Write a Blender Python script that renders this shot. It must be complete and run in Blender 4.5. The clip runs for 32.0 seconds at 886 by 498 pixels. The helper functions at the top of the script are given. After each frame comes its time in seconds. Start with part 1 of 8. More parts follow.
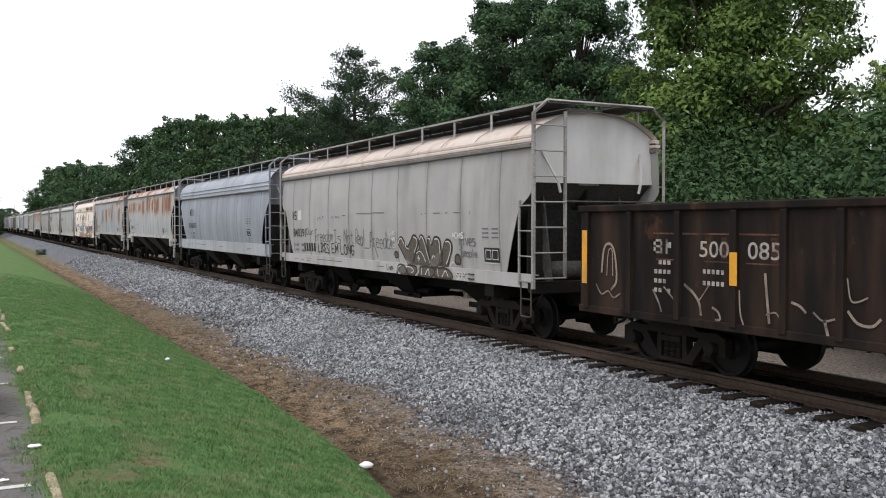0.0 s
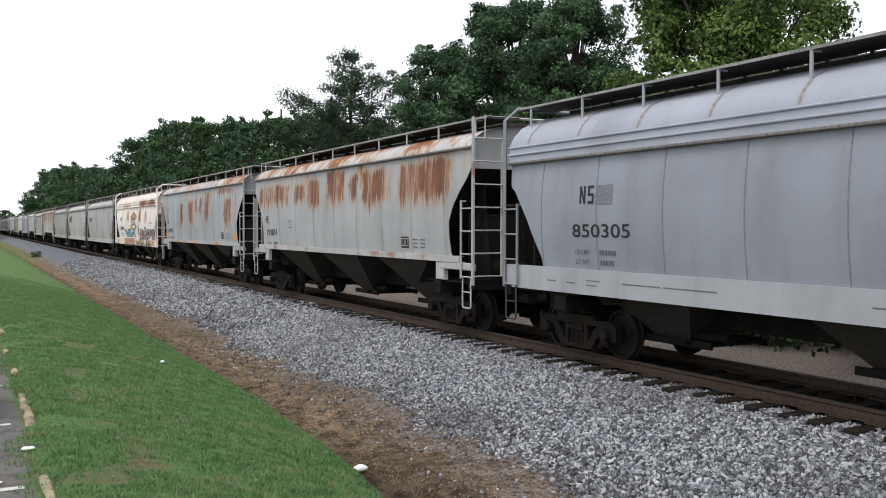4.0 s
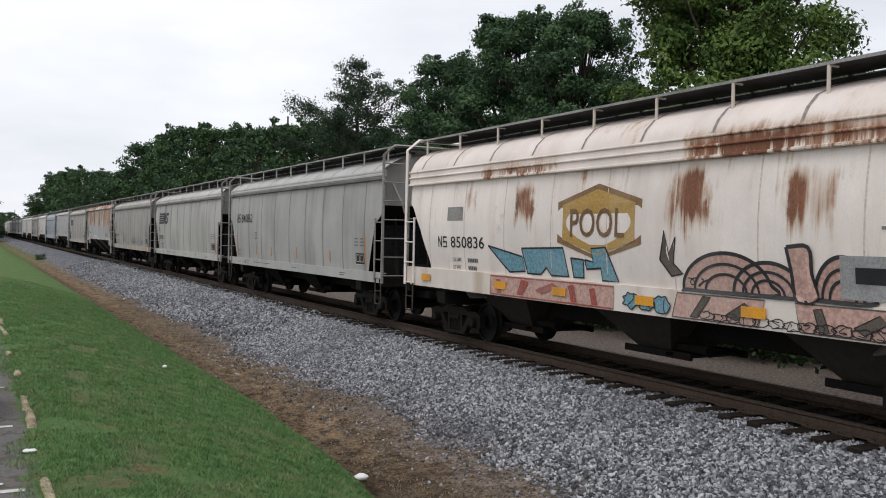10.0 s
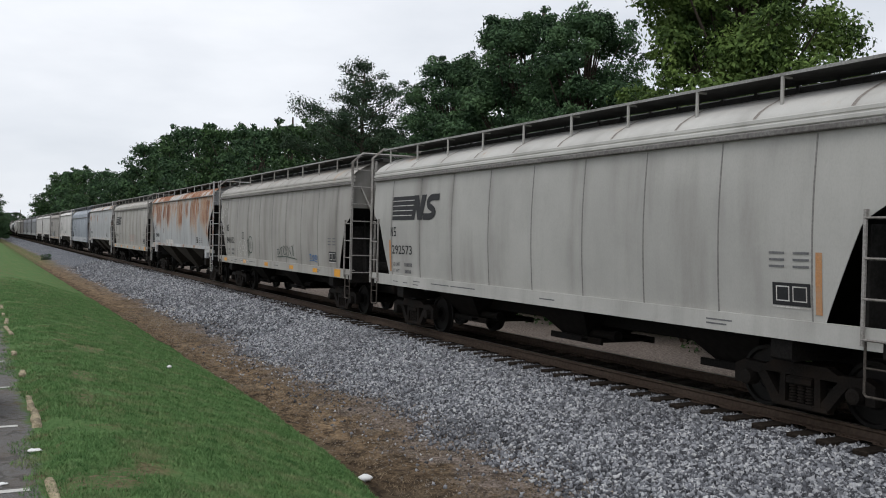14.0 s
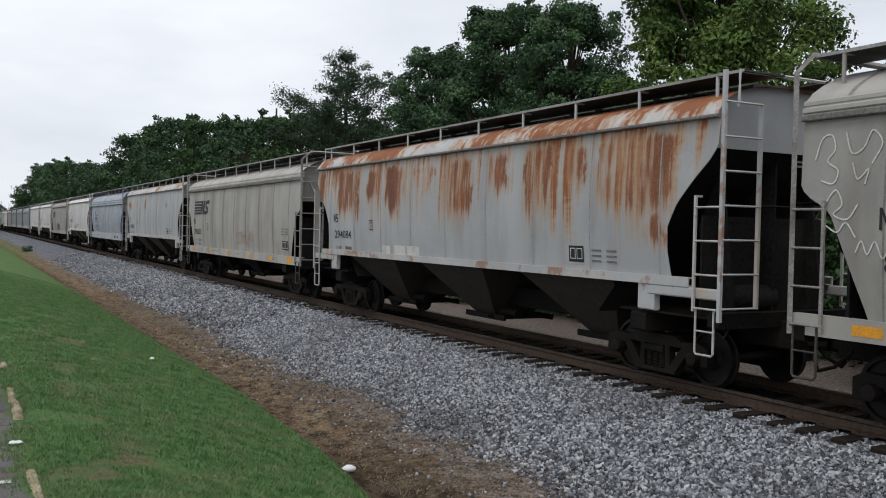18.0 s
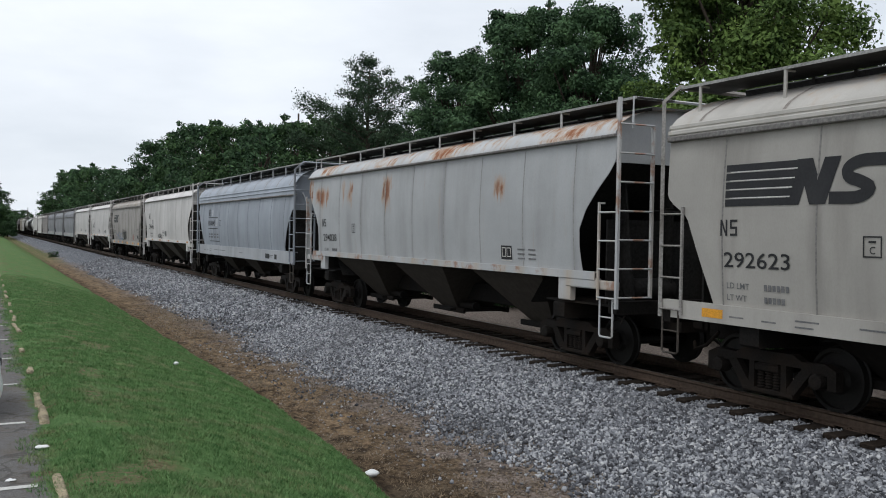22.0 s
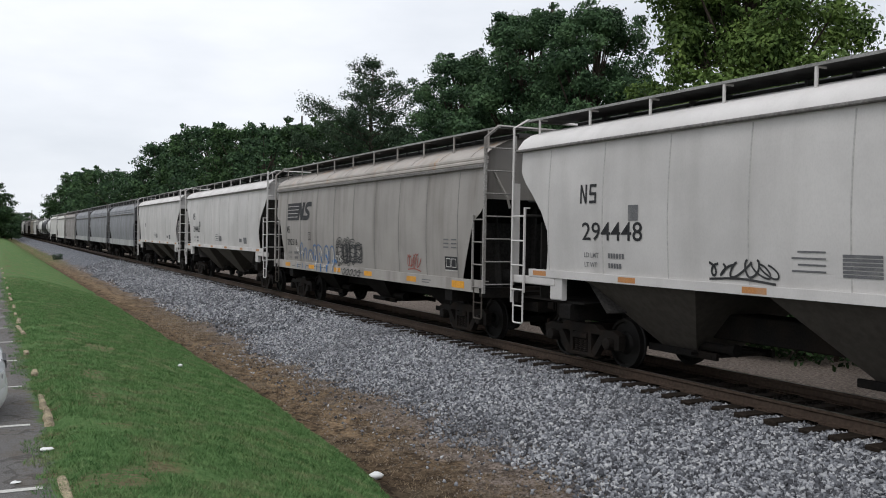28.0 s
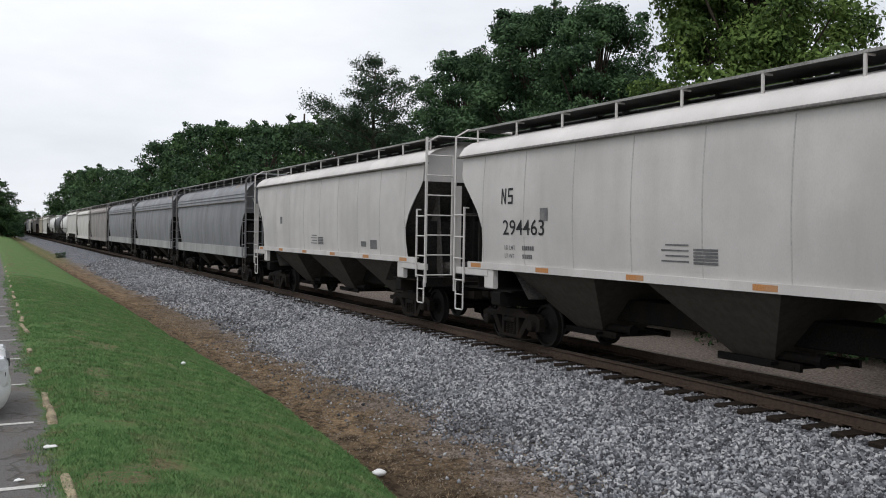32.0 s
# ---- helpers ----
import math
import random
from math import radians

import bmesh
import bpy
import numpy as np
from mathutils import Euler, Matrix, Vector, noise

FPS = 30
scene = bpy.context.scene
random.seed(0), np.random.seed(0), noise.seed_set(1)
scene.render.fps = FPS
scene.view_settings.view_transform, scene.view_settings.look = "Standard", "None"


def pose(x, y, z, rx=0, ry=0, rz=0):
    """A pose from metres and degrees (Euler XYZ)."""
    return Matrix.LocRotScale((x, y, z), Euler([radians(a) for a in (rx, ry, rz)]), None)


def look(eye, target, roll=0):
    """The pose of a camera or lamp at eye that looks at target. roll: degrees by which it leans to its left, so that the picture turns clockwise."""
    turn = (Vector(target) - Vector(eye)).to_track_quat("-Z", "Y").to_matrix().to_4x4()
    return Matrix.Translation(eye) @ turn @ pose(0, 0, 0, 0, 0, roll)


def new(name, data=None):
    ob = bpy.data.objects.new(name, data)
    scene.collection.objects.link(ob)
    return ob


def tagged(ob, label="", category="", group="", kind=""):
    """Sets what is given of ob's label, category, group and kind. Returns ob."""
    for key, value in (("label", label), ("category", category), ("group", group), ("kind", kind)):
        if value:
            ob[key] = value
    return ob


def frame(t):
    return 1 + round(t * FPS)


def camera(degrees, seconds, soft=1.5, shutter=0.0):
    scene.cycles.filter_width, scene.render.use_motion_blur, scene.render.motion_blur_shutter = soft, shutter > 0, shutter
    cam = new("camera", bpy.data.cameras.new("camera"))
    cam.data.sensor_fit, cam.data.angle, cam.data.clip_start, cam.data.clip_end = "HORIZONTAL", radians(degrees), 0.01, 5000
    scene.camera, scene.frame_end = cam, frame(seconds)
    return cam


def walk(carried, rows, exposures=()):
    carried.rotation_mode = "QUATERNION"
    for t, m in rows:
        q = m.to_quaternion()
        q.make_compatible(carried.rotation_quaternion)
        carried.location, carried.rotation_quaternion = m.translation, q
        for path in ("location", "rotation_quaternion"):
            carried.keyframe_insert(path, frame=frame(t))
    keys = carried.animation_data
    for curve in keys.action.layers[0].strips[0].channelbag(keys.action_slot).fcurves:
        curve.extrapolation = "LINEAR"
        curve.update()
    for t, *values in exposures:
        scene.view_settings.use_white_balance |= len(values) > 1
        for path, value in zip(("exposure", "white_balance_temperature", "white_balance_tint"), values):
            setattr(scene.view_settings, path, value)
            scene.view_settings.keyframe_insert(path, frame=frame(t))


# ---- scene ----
cam = camera(52.5, 32.0, soft=1.0)
EYE_Z = 2.318
# seconds, shift x, y, z, pitch, roll, yaw of the hand-held camera
PATH = [
    (0, 0.004, 0.016, 0.002, -1.56, -0.00, -27.69),
    (0.5, 0.007, 0.016, 0.002, -1.55, 0.12, -27.55),
    (1, 0.007, 0.011, 0.000, -1.63, 0.08, -27.58),
    (1.5, 0.004, 0.002, 0.003, -1.64, -0.04, -27.59),
    (2, 0.004, 0.001, 0.003, -1.55, -0.22, -27.55),
    (2.5, 0.006, -0.002, 0.005, -1.67, -0.25, -27.64),
    (4.5, 0.008, -0.008, 0.005, -1.22, -0.10, -27.98),
    (5, 0.000, -0.006, 0.007, -1.15, -0.02, -27.91),
    (5.5, -0.004, -0.004, 0.002, -1.24, -0.24, -27.96),
    (6, -0.003, -0.003, 0.002, -1.28, -0.37, -27.77),
    (6.5, -0.006, -0.005, 0.002, -1.17, -0.61, -27.91),
    (7, -0.003, 0.000, 0.001, -1.22, -0.61, -27.77),
    (7.5, -0.004, 0.007, -0.000, -1.16, -0.60, -27.57),
    (8, -0.004, 0.012, -0.003, -1.28, -0.73, -27.54),
    (8.5, -0.004, 0.009, -0.000, -1.41, -0.90, -27.44),
    (9, -0.008, 0.005, 0.001, -0.98, -1.05, -27.70),
    (9.5, -0.010, 0.003, 0.004, -0.79, -1.13, -27.72),
    (10, -0.006, -0.001, 0.004, -0.74, -1.18, -27.69),
    (10.5, -0.007, 0.001, -0.002, -0.68, -1.32, -27.58),
    (11, -0.002, 0.006, 0.001, -0.96, -1.25, -27.55),
    (11.5, -0.002, 0.004, -0.000, -1.24, -0.83, -27.32),
    (12, -0.000, 0.004, 0.003, -1.12, -0.82, -27.43),
    (12.5, -0.002, 0.010, 0.000, -1.09, -1.00, -27.33),
    (13, -0.002, 0.006, -0.000, -0.92, -1.13, -27.29),
    (13.5, -0.004, 0.005, 0.002, -0.81, -1.31, -27.32),
    (15.5, -0.010, -0.001, 0.003, -0.25, -1.15, -27.65),
    (16, -0.012, -0.011, 0.002, -0.38, -1.27, -27.77),
    (16.5, -0.009, -0.006, 0.001, -0.51, -1.24, -27.75),
    (17, -0.011, -0.011, 0.003, -0.77, -1.28, -27.94),
    (17.5, -0.007, -0.006, 0.000, -1.08, -1.28, -28.13),
    (18, 0.002, -0.016, -0.003, -1.19, -1.29, -28.39),
    (18.5, 0.008, -0.025, -0.005, -1.59, -1.21, -28.95),
    (19, 0.000, -0.035, -0.001, -1.70, -1.43, -28.84),
    (19.5, 0.003, -0.032, 0.004, -1.58, -1.37, -28.80),
    (20, -0.001, -0.030, -0.000, -1.51, -1.38, -28.58),
    (20.5, 0.002, -0.019, -0.001, -1.33, -1.25, -28.45),
    (21, 0.003, -0.016, 0.001, -1.30, -1.00, -28.13),
    (21.5, 0.006, -0.004, 0.000, -1.20, -1.05, -27.48),
    (22, 0.008, 0.003, -0.001, -0.97, -1.02, -27.00),
    (22.5, 0.006, -0.005, 0.000, -0.89, -0.85, -27.18),
    (23, 0.005, 0.000, 0.001, -0.84, -0.74, -27.07),
    (23.5, 0.000, -0.002, -0.005, -0.91, -0.67, -26.93),
    (24, 0.000, 0.014, -0.006, -0.84, -0.85, -26.67),
    (24.5, 0.001, 0.006, -0.001, -0.85, -1.05, -26.76),
    (25, -0.002, 0.008, 0.000, -0.55, -0.98, -26.64),
    (25.5, -0.001, 0.007, -0.003, -0.54, -0.72, -26.67),
    (27.5, -0.001, 0.009, -0.003, -0.77, -0.91, -26.73),
    (28, -0.000, 0.009, -0.001, -0.84, -0.97, -26.79),
    (28.5, 0.006, 0.011, -0.005, -0.84, -0.79, -26.81),
    (29, 0.004, 0.013, -0.006, -1.08, -0.67, -26.73),
    (29.5, 0.004, 0.010, -0.001, -0.99, -0.99, -26.76),
    (30, 0.006, 0.008, 0.000, -1.07, -1.06, -26.79),
    (30.5, 0.005, 0.012, -0.007, -0.98, -1.02, -26.75),
    (31, 0.006, 0.003, -0.006, -1.06, -0.83, -26.77),
    (31.5, 0.008, 0.015, -0.004, -1.09, -0.80, -26.58),
    (32, 0.004, 0.009, -0.004, -1.00, -0.86, -26.62),
]
# seconds, stops, kelvin, tint
EXPOSURES = [(0, 0.54, 6400, 10), (2, 0.53, 6350, 10), (5, 0.54, 6350, 10), (7, 0.54, 6350, 10), (8, 0.37, 6350, 10), (9, 0.35, 6350, 10), (9.6, 0.15, 6380, 11), (10.8, 0.05, 6330, 11), (12, -0.01, 6300, 10), (18, -0.01, 6240, 9), (22, 0.03, 6150, 8), (26, 0.06, 6150, 8), (29, 0.05, 6330, 10), (32, 0.05, 6350, 10)]
walk(cam, [(t, pose(x, y, EYE_Z + z, 90 + p, r, w)) for t, x, y, z, p, r, w in PATH], EXPOSURES)

# the train's run: metres gone by at t seconds
SPEED, SLOW = 7.9113, -0.0023039
TRACK_X = 11.06


def run(t):
    return SPEED * t + SLOW * (t - 16) ** 2 - SLOW * 256


# ---- sky and sun ----
world = bpy.data.worlds.new("overcast")
scene.world = world
world.use_nodes = True
wn, wl = world.node_tree.nodes, world.node_tree.links
wn.clear()
w_out = wn.new("ShaderNodeOutputWorld")
w_bg = wn.new("ShaderNodeBackground")
w_sky = wn.new("ShaderNodeTexSky")
w_sky.sky_type = "NISHITA"
w_sky.sun_disc = False
w_sky.sun_elevation, w_sky.sun_rotation = radians(58), radians(215)
w_scale = wn.new("ShaderNodeVectorMath")
w_scale.operation = "SCALE"
w_scale.inputs["Scale"].default_value = 0.09
w_tc = wn.new("ShaderNodeTexCoord")
w_map = wn.new("ShaderNodeMapping")
w_map.inputs["Scale"].default_value = (1.0, 1.0, 3.2)
w_noise = wn.new("ShaderNodeTexNoise")
w_noise.inputs["Scale"].default_value = 2.3
w_noise.inputs["Detail"].default_value = 6
w_noise.inputs["Roughness"].default_value = 0.52
w_ramp = wn.new("ShaderNodeValToRGB")
w_ramp.color_ramp.elements[0].position, w_ramp.color_ramp.elements[0].color = 0.32, (0.83, 0.855, 0.90, 1)
w_ramp.color_ramp.elements[1].position, w_ramp.color_ramp.elements[1].color = 0.66, (1.13, 1.13, 1.15, 1)
w_mix = wn.new("ShaderNodeMix")
w_mix.data_type = "RGBA"
w_mix.inputs["Factor"].default_value = 0.93
wl.new(w_sky.outputs[0], w_scale.inputs[0])
wl.new(w_tc.outputs["Generated"], w_map.inputs["Vector"])
wl.new(w_map.outputs[0], w_noise.inputs["Vector"])
wl.new(w_noise.outputs["Fac"], w_ramp.inputs["Fac"])
wl.new(w_scale.outputs[0], w_mix.inputs["A"])
wl.new(w_ramp.outputs["Color"], w_mix.inputs["B"])
wl.new(w_mix.outputs["Result"], w_bg.inputs["Color"])
wl.new(w_bg.outputs[0], w_out.inputs[0])
w_bg.inputs["Strength"].default_value = 0.92
sun_data = bpy.data.lights.new("sun", "SUN")
sun_data.energy, sun_data.angle, sun_data.color = 0.9, radians(25), (1.0, 0.96, 0.9)
sun = new("sun", sun_data)
sun.matrix_world = look((-20, -15, 40), (0, 0, 0))


# ---- geometry helpers ----
class Geo:
    """Gathers vertices and faces of one mesh."""

    def __init__(self):
        self.v, self.f = [], []

    def add(self, verts, faces):
        n = len(self.v)
        self.v += [tuple(p) for p in verts]
        self.f += [tuple(i + n for i in f) for f in faces]
        return self

    def box(self, x0, x1, y0, y1, z0, z1, c=0.0):
        if x0 > x1:
            x0, x1 = x1, x0
        if y0 > y1:
            y0, y1 = y1, y0
        if c <= 0:
            p = [(x, y, z) for z in (z0, z1) for y in (y0, y1) for x in (x0, x1)]
            return self.add(p, [(0, 2, 3, 1), (4, 5, 7, 6), (0, 1, 5, 4), (2, 6, 7, 3), (0, 4, 6, 2), (1, 3, 7, 5)])
        # a box with its long edges chamfered in the section across y
        s = [(x0 + c, z0), (x1 - c, z0), (x1, z0 + c), (x1, z1 - c), (x1 - c, z1), (x0 + c, z1), (x0, z1 - c), (x0, z0 + c)]
        return self.prism_y(s, y0, y1)

    def prism_y(self, section, y0, y1):
        n = len(section)
        p = [(x, y0, z) for x, z in section] + [(x, y1, z) for x, z in section]
        f = [(i, (i + 1) % n, n + (i + 1) % n, n + i) for i in range(n)]
        return self.add(p, f + [tuple(range(n))[::-1], tuple(range(n, 2 * n))])

    def prism_x(self, section, x0, x1):
        n = len(section)
        p = [(x0, y, z) for y, z in section] + [(x1, y, z) for y, z in section]
        f = [(i, (i + 1) % n, n + (i + 1) % n, n + i) for i in range(n)]
        return self.add(p, f + [tuple(range(n))[::-1], tuple(range(n, 2 * n))])

    def tube(self, points, r, n=6, ends=True):
        points = [Vector(p) for p in points]
        rings = []
        for i, p in enumerate(points):
            a = points[max(i - 1, 0)]
            b = points[min(i + 1, len(points) - 1)]
            d = (b - a).normalized()
            u = d.orthogonal().normalized() if i == 0 else (u - d * u.dot(d)).normalized()
            w = d.cross(u)
            ri = r[i] if isinstance(r, (list, tuple)) else r
            rings.append([p + (u * math.cos(k * math.tau / n) + w * math.sin(k * math.tau / n)) * ri for k in range(n)])
        v = [q for ring in rings for q in ring]
        f = []
        for i in range(len(points) - 1):
            for k in range(n):
                f.append((i * n + k, i * n + (k + 1) % n, (i + 1) * n + (k + 1) % n, (i + 1) * n + k))
        if ends:
            f += [tuple(range(n))[::-1], tuple(range(len(v) - n, len(v)))]
        return self.add(v, f)

    def lathe_x(self, profile, n=24, y=0.0, z=0.0):
        """A turned form round a line along x: profile of (x, radius)."""
        v = [(x, y + r * math.cos(k * math.tau / n), z + r * math.sin(k * math.tau / n)) for x, r in profile for k in range(n)]
        f = []
        for i in range(len(profile) - 1):
            for k in range(n):
                f.append((i * n + k, i * n + (k + 1) % n, (i + 1) * n + (k + 1) % n, (i + 1) * n + k))
        return self.add(v, f + [tuple(range(n))[::-1], tuple(range(len(v) - n, len(v)))])

    def grid(self, fn, nu, nv):
        v = [fn(i / nu, j / nv) for j in range(nv + 1) for i in range(nu + 1)]
        f = [(j * (nu + 1) + i, j * (nu + 1) + i + 1, (j + 1) * (nu + 1) + i + 1, (j + 1) * (nu + 1) + i) for j in range(nv) for i in range(nu)]
        return self.add(v, f)

    def mesh(self, name, smooth=False):
        me = bpy.data.meshes.new(name)
        me.from_pydata(self.v, [], self.f)
        if smooth:
            me.polygons.foreach_set("use_smooth", [True] * len(me.polygons))
        me.update()
        return me


def mesh_np(name, verts, faces):
    """A mesh from arrays: verts (n, 3), faces (m, 3 or 4)."""
    me = bpy.data.meshes.new(name)
    k = faces.shape[1]
    me.vertices.add(len(verts))
    me.vertices.foreach_set("co", np.ascontiguousarray(verts, dtype=np.float32).ravel())
    me.loops.add(faces.size)
    me.loops.foreach_set("vertex_index", np.ascontiguousarray(faces, dtype=np.int32).ravel())
    me.polygons.add(len(faces))
    me.polygons.foreach_set("loop_start", np.arange(0, faces.size, k, dtype=np.int32))
    me.update(calc_edges=True)
    return me


KEPT = {}


def kept(key, make):
    """Alike parts share one mesh."""
    if key not in KEPT:
        KEPT[key] = make()
    return KEPT[key]


def put(name, me, mat, parent=None, label="", at=None):
    """Links a mesh as one object; its material sits on the object, so that meshes can be shared. A list of meshes gives one part each."""
    if isinstance(me, list):
        return [put(name, q, mat, parent, label, at) for q in me][0]
    ob = new(name, me)
    if not me.materials:
        me.materials.append(mat)
    if me.materials[0] is not mat:
        ob.material_slots[0].link = "OBJECT"
        ob.material_slots[0].material = mat
    if parent:
        ob.parent = parent
    if at is not None:
        ob.matrix_basis = at
    if label:
        tagged(ob, label)
    return ob


# ---- materials ----
def base_mat(name, rough=0.6, metal=0.0, spec=0.3):
    m = bpy.data.materials.new(name)
    m.use_nodes = True
    b = m.node_tree.nodes["Principled BSDF"]
    b.inputs["Roughness"].default_value, b.inputs["Metallic"].default_value = rough, metal
    b.inputs["Specular IOR Level"].default_value = spec
    return m, m.node_tree.nodes, m.node_tree.links, b


def noise_node(n, l, scale, coord, stretch=(1, 1, 1), shift=(0, 0, 0), detail=5, rough=0.6):
    mp = n.new("ShaderNodeMapping")
    mp.inputs["Scale"].default_value, mp.inputs["Location"].default_value = stretch, shift
    l.new(coord, mp.inputs["Vector"])
    t = n.new("ShaderNodeTexNoise")
    t.inputs["Scale"].default_value, t.inputs["Detail"].default_value, t.inputs["Roughness"].default_value = scale, detail, rough
    l.new(mp.outputs[0], t.inputs["Vector"])
    return t.outputs["Fac"]


def span(n, l, value, lo, hi, a=0.0, b=1.0, smooth=True):
    r = n.new("ShaderNodeMapRange")
    r.interpolation_type = "SMOOTHSTEP" if smooth else "LINEAR"
    r.inputs["From Min"].default_value, r.inputs["From Max"].default_value = lo, hi
    r.inputs["To Min"].default_value, r.inputs["To Max"].default_value = a, b
    l.new(value, r.inputs["Value"])
    return r.outputs["Result"]


def math_node(n, l, op, a, b):
    m = n.new("ShaderNodeMath")
    m.operation = op
    for i, x in enumerate((a, b)):
        if isinstance(x, (int, float)):
            m.inputs[i].default_value = x
        else:
            l.new(x, m.inputs[i])
    return m.outputs[0]


def mixed(n, l, fac, a, b):
    m = n.new("ShaderNodeMix")
    m.data_type = "RGBA"
    for key, x in (("Factor", fac), ("A", a), ("B", b)):
        if isinstance(x, (int, float)):
            m.inputs[key].default_value = x
        elif isinstance(x, tuple):
            m.inputs[key].default_value = (*x, 1)
        else:
            l.new(x, m.inputs[key])
    return m.outputs["Result"]


def bumped(n, l, b, height, strength=0.3, dist=0.01):
    u = n.new("ShaderNodeBump")
    u.inputs["Strength"].default_value, u.inputs["Distance"].default_value = strength, dist
    l.new(height, u.inputs["Height"])
    l.new(u.outputs[0], b.inputs["Normal"])


def plain(name, col, rough=0.6, metal=0.0, vary=0.25, scale=6.0, dirt=(0.05, 0.04, 0.03), dirty=0.3, bump=0.15, spec=None):
    """A worn one-colour surface: fine grain, soft stains, a little relief. Dull dusty surfaces take little gloss."""
    m, n, l, b = base_mat(name, rough, metal, (0.5 if rough < 0.4 else 0.08 if rough >= 0.7 else 0.22) if spec is None else spec)
    co = n.new("ShaderNodeTexCoord").outputs["Object"]
    big = noise_node(n, l, scale * 0.25, co, detail=4)
    fine = noise_node(n, l, scale * 6, co, detail=6)
    dark = tuple(c * (1 - vary) for c in col)
    light = tuple(min(1, c * (1 + vary * 0.7)) for c in col)
    c = mixed(n, l, span(n, l, fine, 0.3, 0.7), dark, light)
    c = mixed(n, l, math_node(n, l, "MULTIPLY", span(n, l, big, 0.42, 0.72), dirty), c, dirt)
    l.new(c, b.inputs["Base Color"])
    l.new(span(n, l, big, 0.2, 0.8, max(0.05, rough - 0.12), min(1, rough + 0.15)), b.inputs["Roughness"])
    if bump:
        bumped(n, l, b, fine, bump, 0.004)
    return m


def car_paint(name, col, seed=0, grime=0.35, rust=0.0, rust_lo=2.2, rust_hi=4.1, rust_col=(0.25, 0.085, 0.032), blotch=0.0, rough=0.55, dirt=(0.12, 0.105, 0.09), tall=0.16, patchy=0.3, spots=(), spec=0.12, seam=0.0):
    """Weathered car paint: rain streaks, road film near the sill, chalking, and rust that runs down in streaks."""
    m, n, l, b = base_mat(name, rough, 0.0, spec)
    co = n.new("ShaderNodeTexCoord").outputs["Object"]
    sep = n.new("ShaderNodeSeparateXYZ")
    l.new(co, sep.inputs[0])
    off = (seed * 3.7, seed * 11.3, seed * 5.1)
    soft = noise_node(n, l, 0.55, co, (1, 1, 1.2), off, 4)
    streak = noise_node(n, l, 1.7, co, (1, 1.0, 0.16), off, 6, 0.55)
    panel = noise_node(n, l, 0.62, co, (0, 1, 0.05), off, 1)
    fine = noise_node(n, l, 42, co, (1, 1, 0.6), off, 5)
    c = mixed(n, l, span(n, l, soft, 0.3, 0.7), tuple(x * 0.9 for x in col), tuple(min(1, x * 1.08) for x in col))
    c = mixed(n, l, span(n, l, fine, 0.35, 0.75, 0, 0.16), c, tuple(x * 0.55 for x in col))
    c = mixed(n, l, span(n, l, panel, 0.3, 0.7, 0, 0.22), c, tuple(x * 0.72 for x in col))
    if seam > 0:
        # rain wash and grime that gather beside the sheet seams
        turn = math_node(n, l, "FRACT", math_node(n, l, "ADD", math_node(n, l, "DIVIDE", sep.outputs["Y"], seam), 100.5), 0.0)
        gap = math_node(n, l, "MULTIPLY", math_node(n, l, "ABSOLUTE", math_node(n, l, "SUBTRACT", turn, 0.5), 0.0), seam)
        gap = math_node(n, l, "ADD", gap, math_node(n, l, "MULTIPLY", math_node(n, l, "SUBTRACT", soft, 0.5), 0.22))
        wash_ = math_node(n, l, "MULTIPLY", span(n, l, gap, 0.17, 0.01), span(n, l, streak, 0.38, 0.64, 0.04, 0.40))
        c = mixed(n, l, wash_, c, tuple(x * 0.52 for x in col))
    g = math_node(n, l, "MULTIPLY", span(n, l, streak, 0.42, 0.78), grime)
    c = mixed(n, l, g, c, dirt)
    if rust > 0:
        # heavy corrosion at the top edge, drawn down in ragged streaks
        patch = noise_node(n, l, 0.5 + 0.35 * patchy, co, (1, 1.0, 0.35 + 0.25 * patchy), (off[1], off[0], off[2]), 3)
        run1 = noise_node(n, l, 3.1, co, (1, 1.9, tall), (off[2], off[1], off[0]), 6, 0.6)
        broken = noise_node(n, l, 5.0, co, (1, 0.5, 2.2), off, 5, 0.6)
        fall = span(n, l, sep.outputs["Z"], rust_lo, rust_hi, -0.15, 0.03, False)
        base = math_node(n, l, "ADD", math_node(n, l, "MULTIPLY", run1, 0.82 - 0.42 * patchy), math_node(n, l, "MULTIPLY", patch, 0.26 + 0.42 * patchy))
        base = math_node(n, l, "ADD", base, math_node(n, l, "MULTIPLY", broken, 0.12))
        base = math_node(n, l, "ADD", base, fall)
        level = 0.80 - rust * 0.22
        edge = span(n, l, base, level - 0.06, level + 0.02)
        core = span(n, l, base, level, level + 0.07)
        cut = span(n, l, sep.outputs["Z"], rust_lo - 0.25, rust_lo + 0.25)
        wash = span(n, l, base, level - 0.13, level)
        c = mixed(n, l, math_node(n, l, "MULTIPLY", math_node(n, l, "MULTIPLY", wash, cut), 0.30), c, (0.46, 0.33, 0.21))
        c = mixed(n, l, math_node(n, l, "MULTIPLY", math_node(n, l, "MULTIPLY", edge, cut), 0.55), c, (0.40, 0.21, 0.09))
        c = mixed(n, l, math_node(n, l, "MULTIPLY", math_node(n, l, "MULTIPLY", core, cut), 0.92), c, rust_col)
